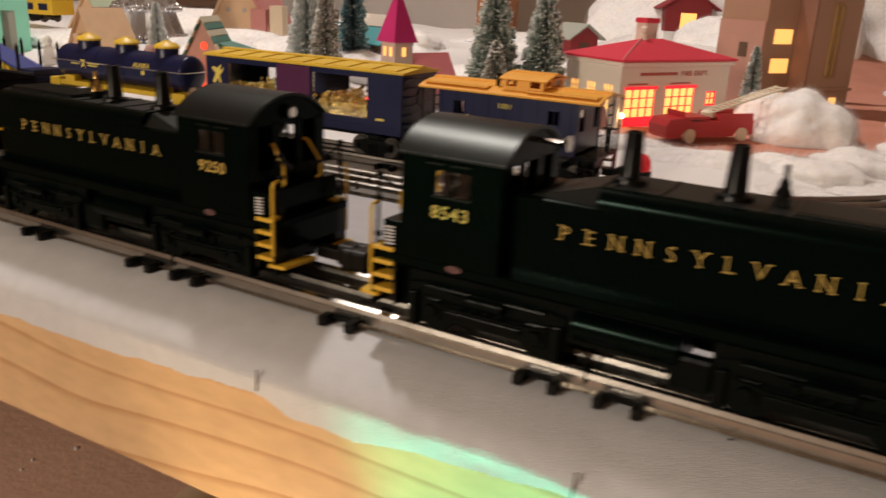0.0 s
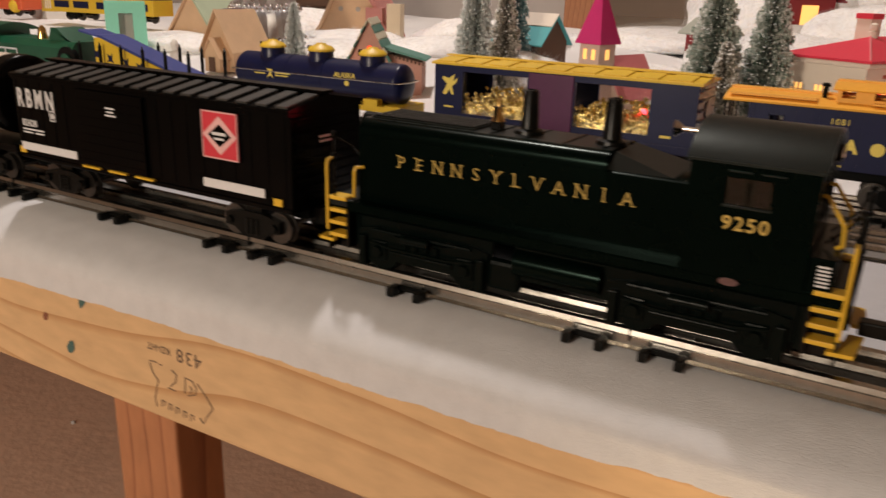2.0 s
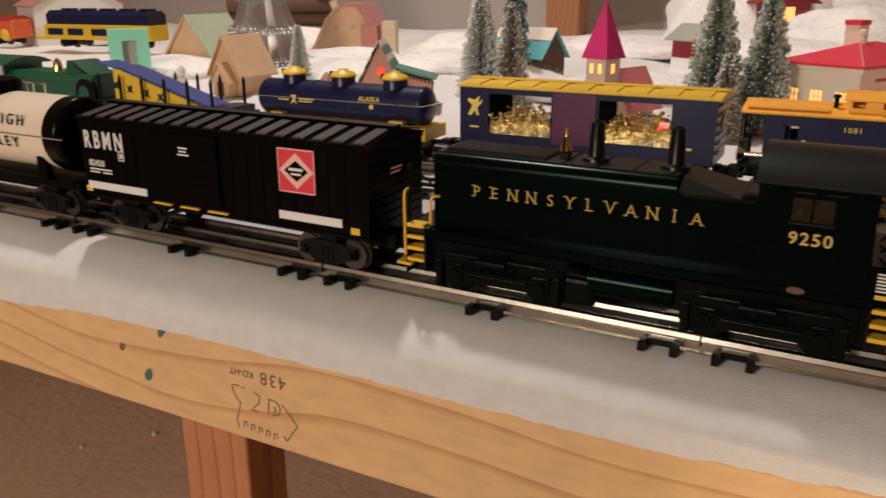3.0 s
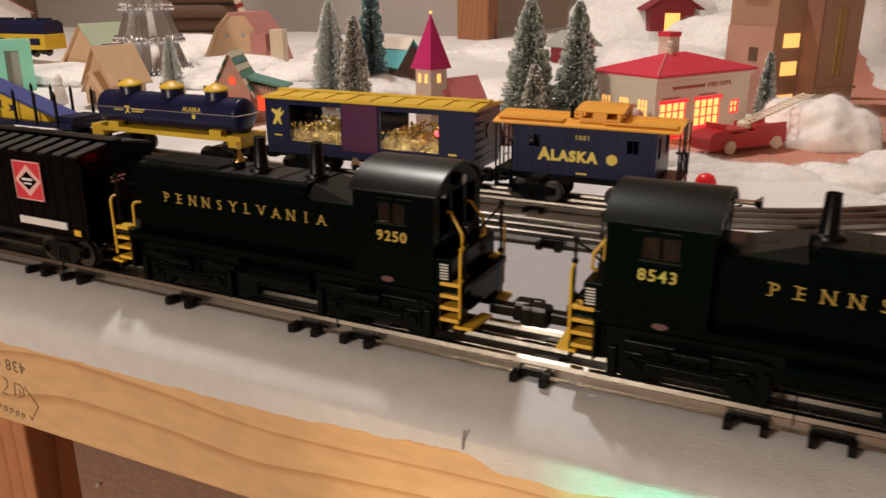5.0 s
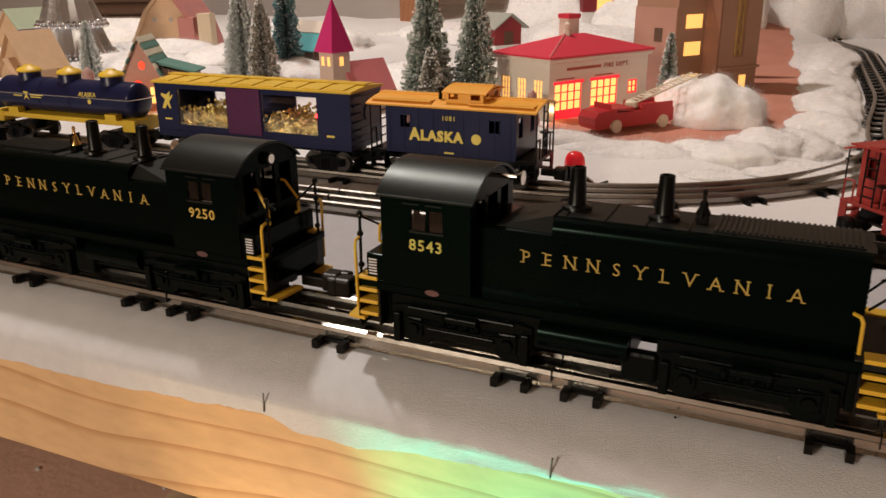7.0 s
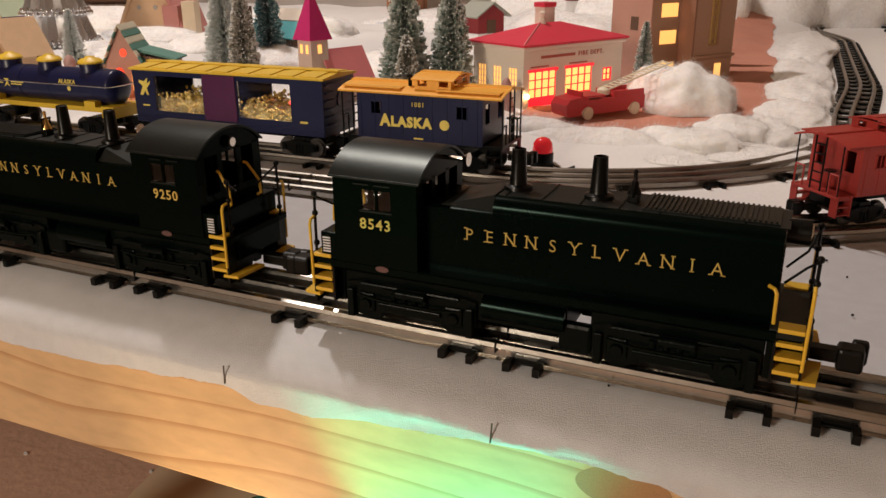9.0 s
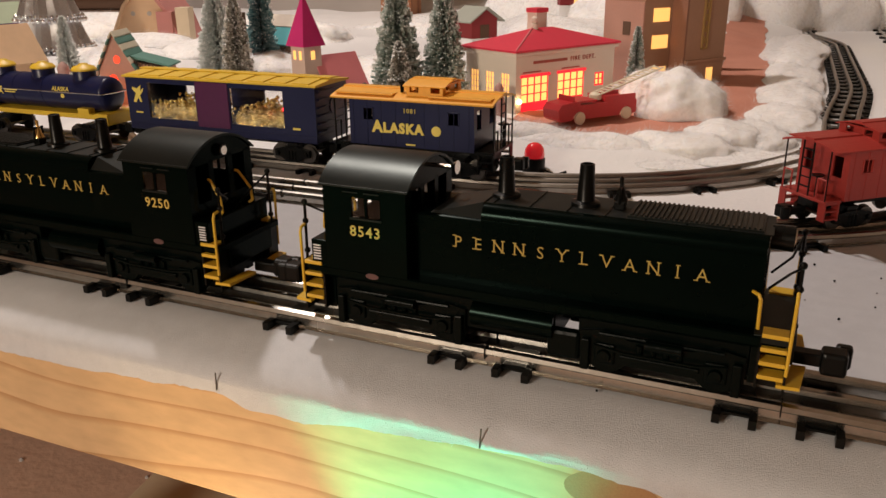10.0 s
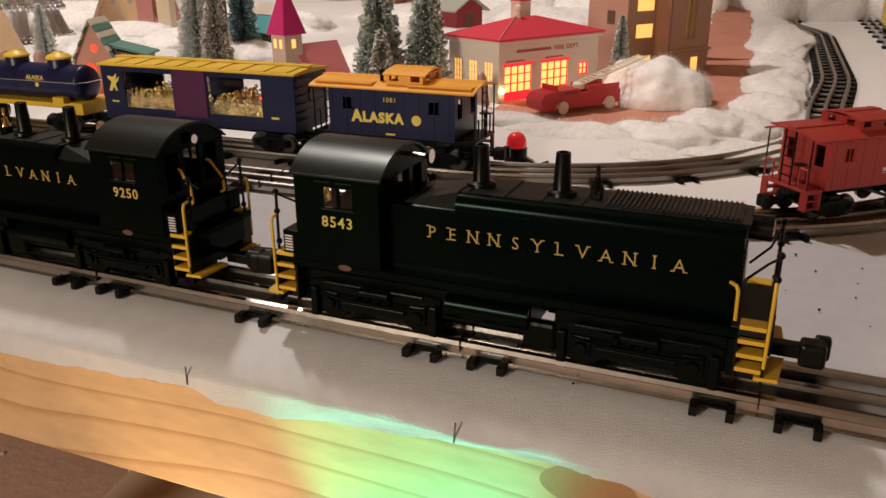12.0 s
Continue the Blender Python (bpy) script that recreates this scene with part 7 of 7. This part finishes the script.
r = random.Random(11)
for k in range(26):
    x, y = r.uniform(0.06, 0.30), r.uniform(0.36, 0.52)
    if k < 3:
        x, y = ((-0.048, 0.293), (-0.029, 0.281), (0.013, 0.287))[k]
    c = B()
    bmesh.ops.create_icosphere(c, subdivisions=1, radius=r.uniform(0.0004, 0.0010))
    o = part("grit", c, DARK, None, m=pose(x, y, 0.0012 + FELT_RISE * (1 - smooth(0.40, 0.47, y))))
    tagged(o, "tiny dark crumb lying on the felt", "crumb", "dark crumbs")

# short nap standing out of the felt along the draped edge
nap = B()
for k in range(3000):
    x = r.uniform(-0.95, 0.20)
    s = r.random()
    low = hem(x)
    if s < 0.5:
        p, out = Vector((x, 0.2482, r.uniform(low, -0.008))), Vector((r.uniform(-0.6, 0.6), -1, r.uniform(-0.9, 0.3)))
    elif s < 0.75:
        p, out = Vector((x, 0.2490, low + 0.0004)), Vector((r.uniform(-0.7, 0.7), -0.4, -1))
    else:
        p, out = Vector((x, r.uniform(0.252, 0.300), 0.0)), Vector((r.uniform(-1, 1), r.uniform(-1, 1), 0.9))
        p.z = FELT_RISE * smooth(0.258, 0.282, p.y) + (0.0 if p.y > 0.268 else -0.0045 * ((0.268 - p.y) / 0.016) ** 2)
    d = out.normalized() * r.uniform(0.0006, 0.0015)
    w = d.cross(Vector((0.3, 0.9, 0.2))).normalized() * 0.00012
    nap.faces.new([nap.verts.new(c) for c in (p - w, p + w, p + d)])
tagged(part("felt_nap", nap, NAPWHITE), "short loose nap on the felt edge", "felt nap", kind="stuff")
for k in range(24):
    c = B()
    bmesh.ops.create_icosphere(c, subdivisions=1, radius=r.uniform(0.003, 0.007))
    o = part("paint_chip", c, WHITEINK, None, m=pose(r.uniform(-2.4, -0.9), r.uniform(0.45, 1.3), FLOOR_Z + 0.002))
    tagged(o, "small pale chip lying on the concrete floor", "chip", "pale chips on the floor")

# brown backing showing as a thin line below the hem
bk = B()
row = [[bk.verts.new((x, y, hem(x) + d)) for y, d in ((0.2519, 0.004), (0.2512, 0.0022), (0.2510, -0.0008 - 0.0009 * abs(noise.noise((x * 40, 9, 0)))), (0.2520, -0.0010))] for x in steps(-1.3, -0.27, 0.004)]
for p, q in zip(row, row[1:]):
    for i in range(3):
        bk.faces.new((p[i], q[i], q[i + 1], p[i + 1]))
tagged(part("mat_backing", bk, BACKING), "thin brown backing under the felt hem", "mat", kind="structure")

# knots and the inked stamp on the front board
for x, z, a, m, words in ((-0.688, -0.0515, 0.0030, KNOT, "small reddish brown knot"), (-0.666, -0.0670, 0.0044, TEALSTAIN, "knot stained dark teal"), (-0.650, -0.0335, 0.0034, TEALSTAIN, "teal paint smear")):
    kb = B()
    ring = [kb.verts.new((x + (a + 0.0012 * noise.noise((q, x * 90, 0))) * (0.8 * math.cos(q) + 0.35 * math.sin(q)), 0.2522, z + a * 1.05 * math.sin(q) * (1 + 0.3 * noise.noise((q * 2, x * 70, 3))))) for q in [i * 0.2618 for i in range(24)]]
    kb.faces.new(ring[::-1])
    part("knot", kb, m, table, words)
sb = B()
for pts in ([(-0.594, -0.0570), (-0.590, -0.0563), (-0.588, -0.0566)], [(-0.586, -0.0570), (-0.584, -0.0572)], [(-0.594, -0.0580), (-0.592, -0.0640), (-0.588, -0.0680), (-0.590, -0.0740), (-0.592, -0.0800), (-0.591, -0.0860)], [(-0.556, -0.0610), (-0.550, -0.0670), (-0.545, -0.0735)], [(-0.545, -0.0735), (-0.550, -0.0800), (-0.5535, -0.0855), (-0.5560, -0.0825)],
            [(-0.576, -0.0580), (-0.5725, -0.0600), (-0.5735, -0.0650), (-0.5780, -0.0690)], [(-0.5800, -0.0705), (-0.5745, -0.0710)], [(-0.566, -0.0600), (-0.560, -0.0605), (-0.557, -0.0640), (-0.558, -0.0685), (-0.564, -0.0710)], [(-0.5655, -0.0610), (-0.5665, -0.0700)], [(-0.562, -0.0640), (-0.5605, -0.0665), (-0.5625, -0.0690)]):
    wire(sb, [(x, 0.2524, z) for x, z in pts], 0.00038, 6)
for k in range(5):
    x, z = -0.587 + 0.0058 * k, -0.0825 - 0.0006 * k
    wire(sb, [(x, 0.2524, z - 0.0022), (x + 0.0006, 0.2524, z + 0.002), (x + 0.003, 0.2524, z + 0.0018), (x + 0.0026, 0.2524, z - 0.0010 - 0.0008 * (k % 2))], 0.00036, 6)
writing("stamp_number", "438", 0.0120, INK, table, pose(-0.5515, 0.2523, -0.0430, 90, 0, 0) @ Matrix.Rotation(math.pi, 4, "Z"), 1.15, 0.0001)
writing("stamp_grade", "KD-HT", 0.0064, INK, table, pose(-0.5760, 0.2523, -0.0447, 90, 0, 0) @ Matrix.Rotation(math.pi, 4, "Z"), 0.95, 0.0001)
part("ink_stamp", sb, INK, table, "faded dark ink grading stamp")

# broad knot
kn = B()
kn.faces.new([kn.verts.new((-0.014 + 0.022 * math.cos(q), 0.25215, -0.028 - 0.011 * math.sin(q) * (1 + 0.2 * noise.noise((q, 5, 2))))) for q in [i * 0.19635 for i in range(32)]])
part("knot", kn, KNOTWOOD, table, "broad brown knot")
# board on a carton and a piece of teal glass under the table
lum = thing("loose_board", "pale tan loose board lying on a carton", "board", (-0.690, 0.641, -0.468), 8)
part("plank", box(B(), 0, 0.52, -0.25, 0, 0, 0.018, 0.002), CREAMCARD, lum)
sup = thing("storage_box", "plain cardboard box under the loose board", "box", (-0.690, 0.641, FLOOR_Z), 8)
part("carton", box(B(), 0.04, 0.48, -0.23, -0.02, 0, -0.468 - FLOOR_Z - 0.0005, 0.003), TANCARD, sup)
tl = thing("glass_jar", "small teal glass jar standing on the loose board", "jar", (-0.497, 0.592, -0.4495), 0)
part("body", turned(B(), [(0.014, 0), (0.019, 0.004), (0.020, 0.014), (0.017, 0.021), (0.014, 0.024)], seg=24), TEALGLASS, tl, smooth=True)
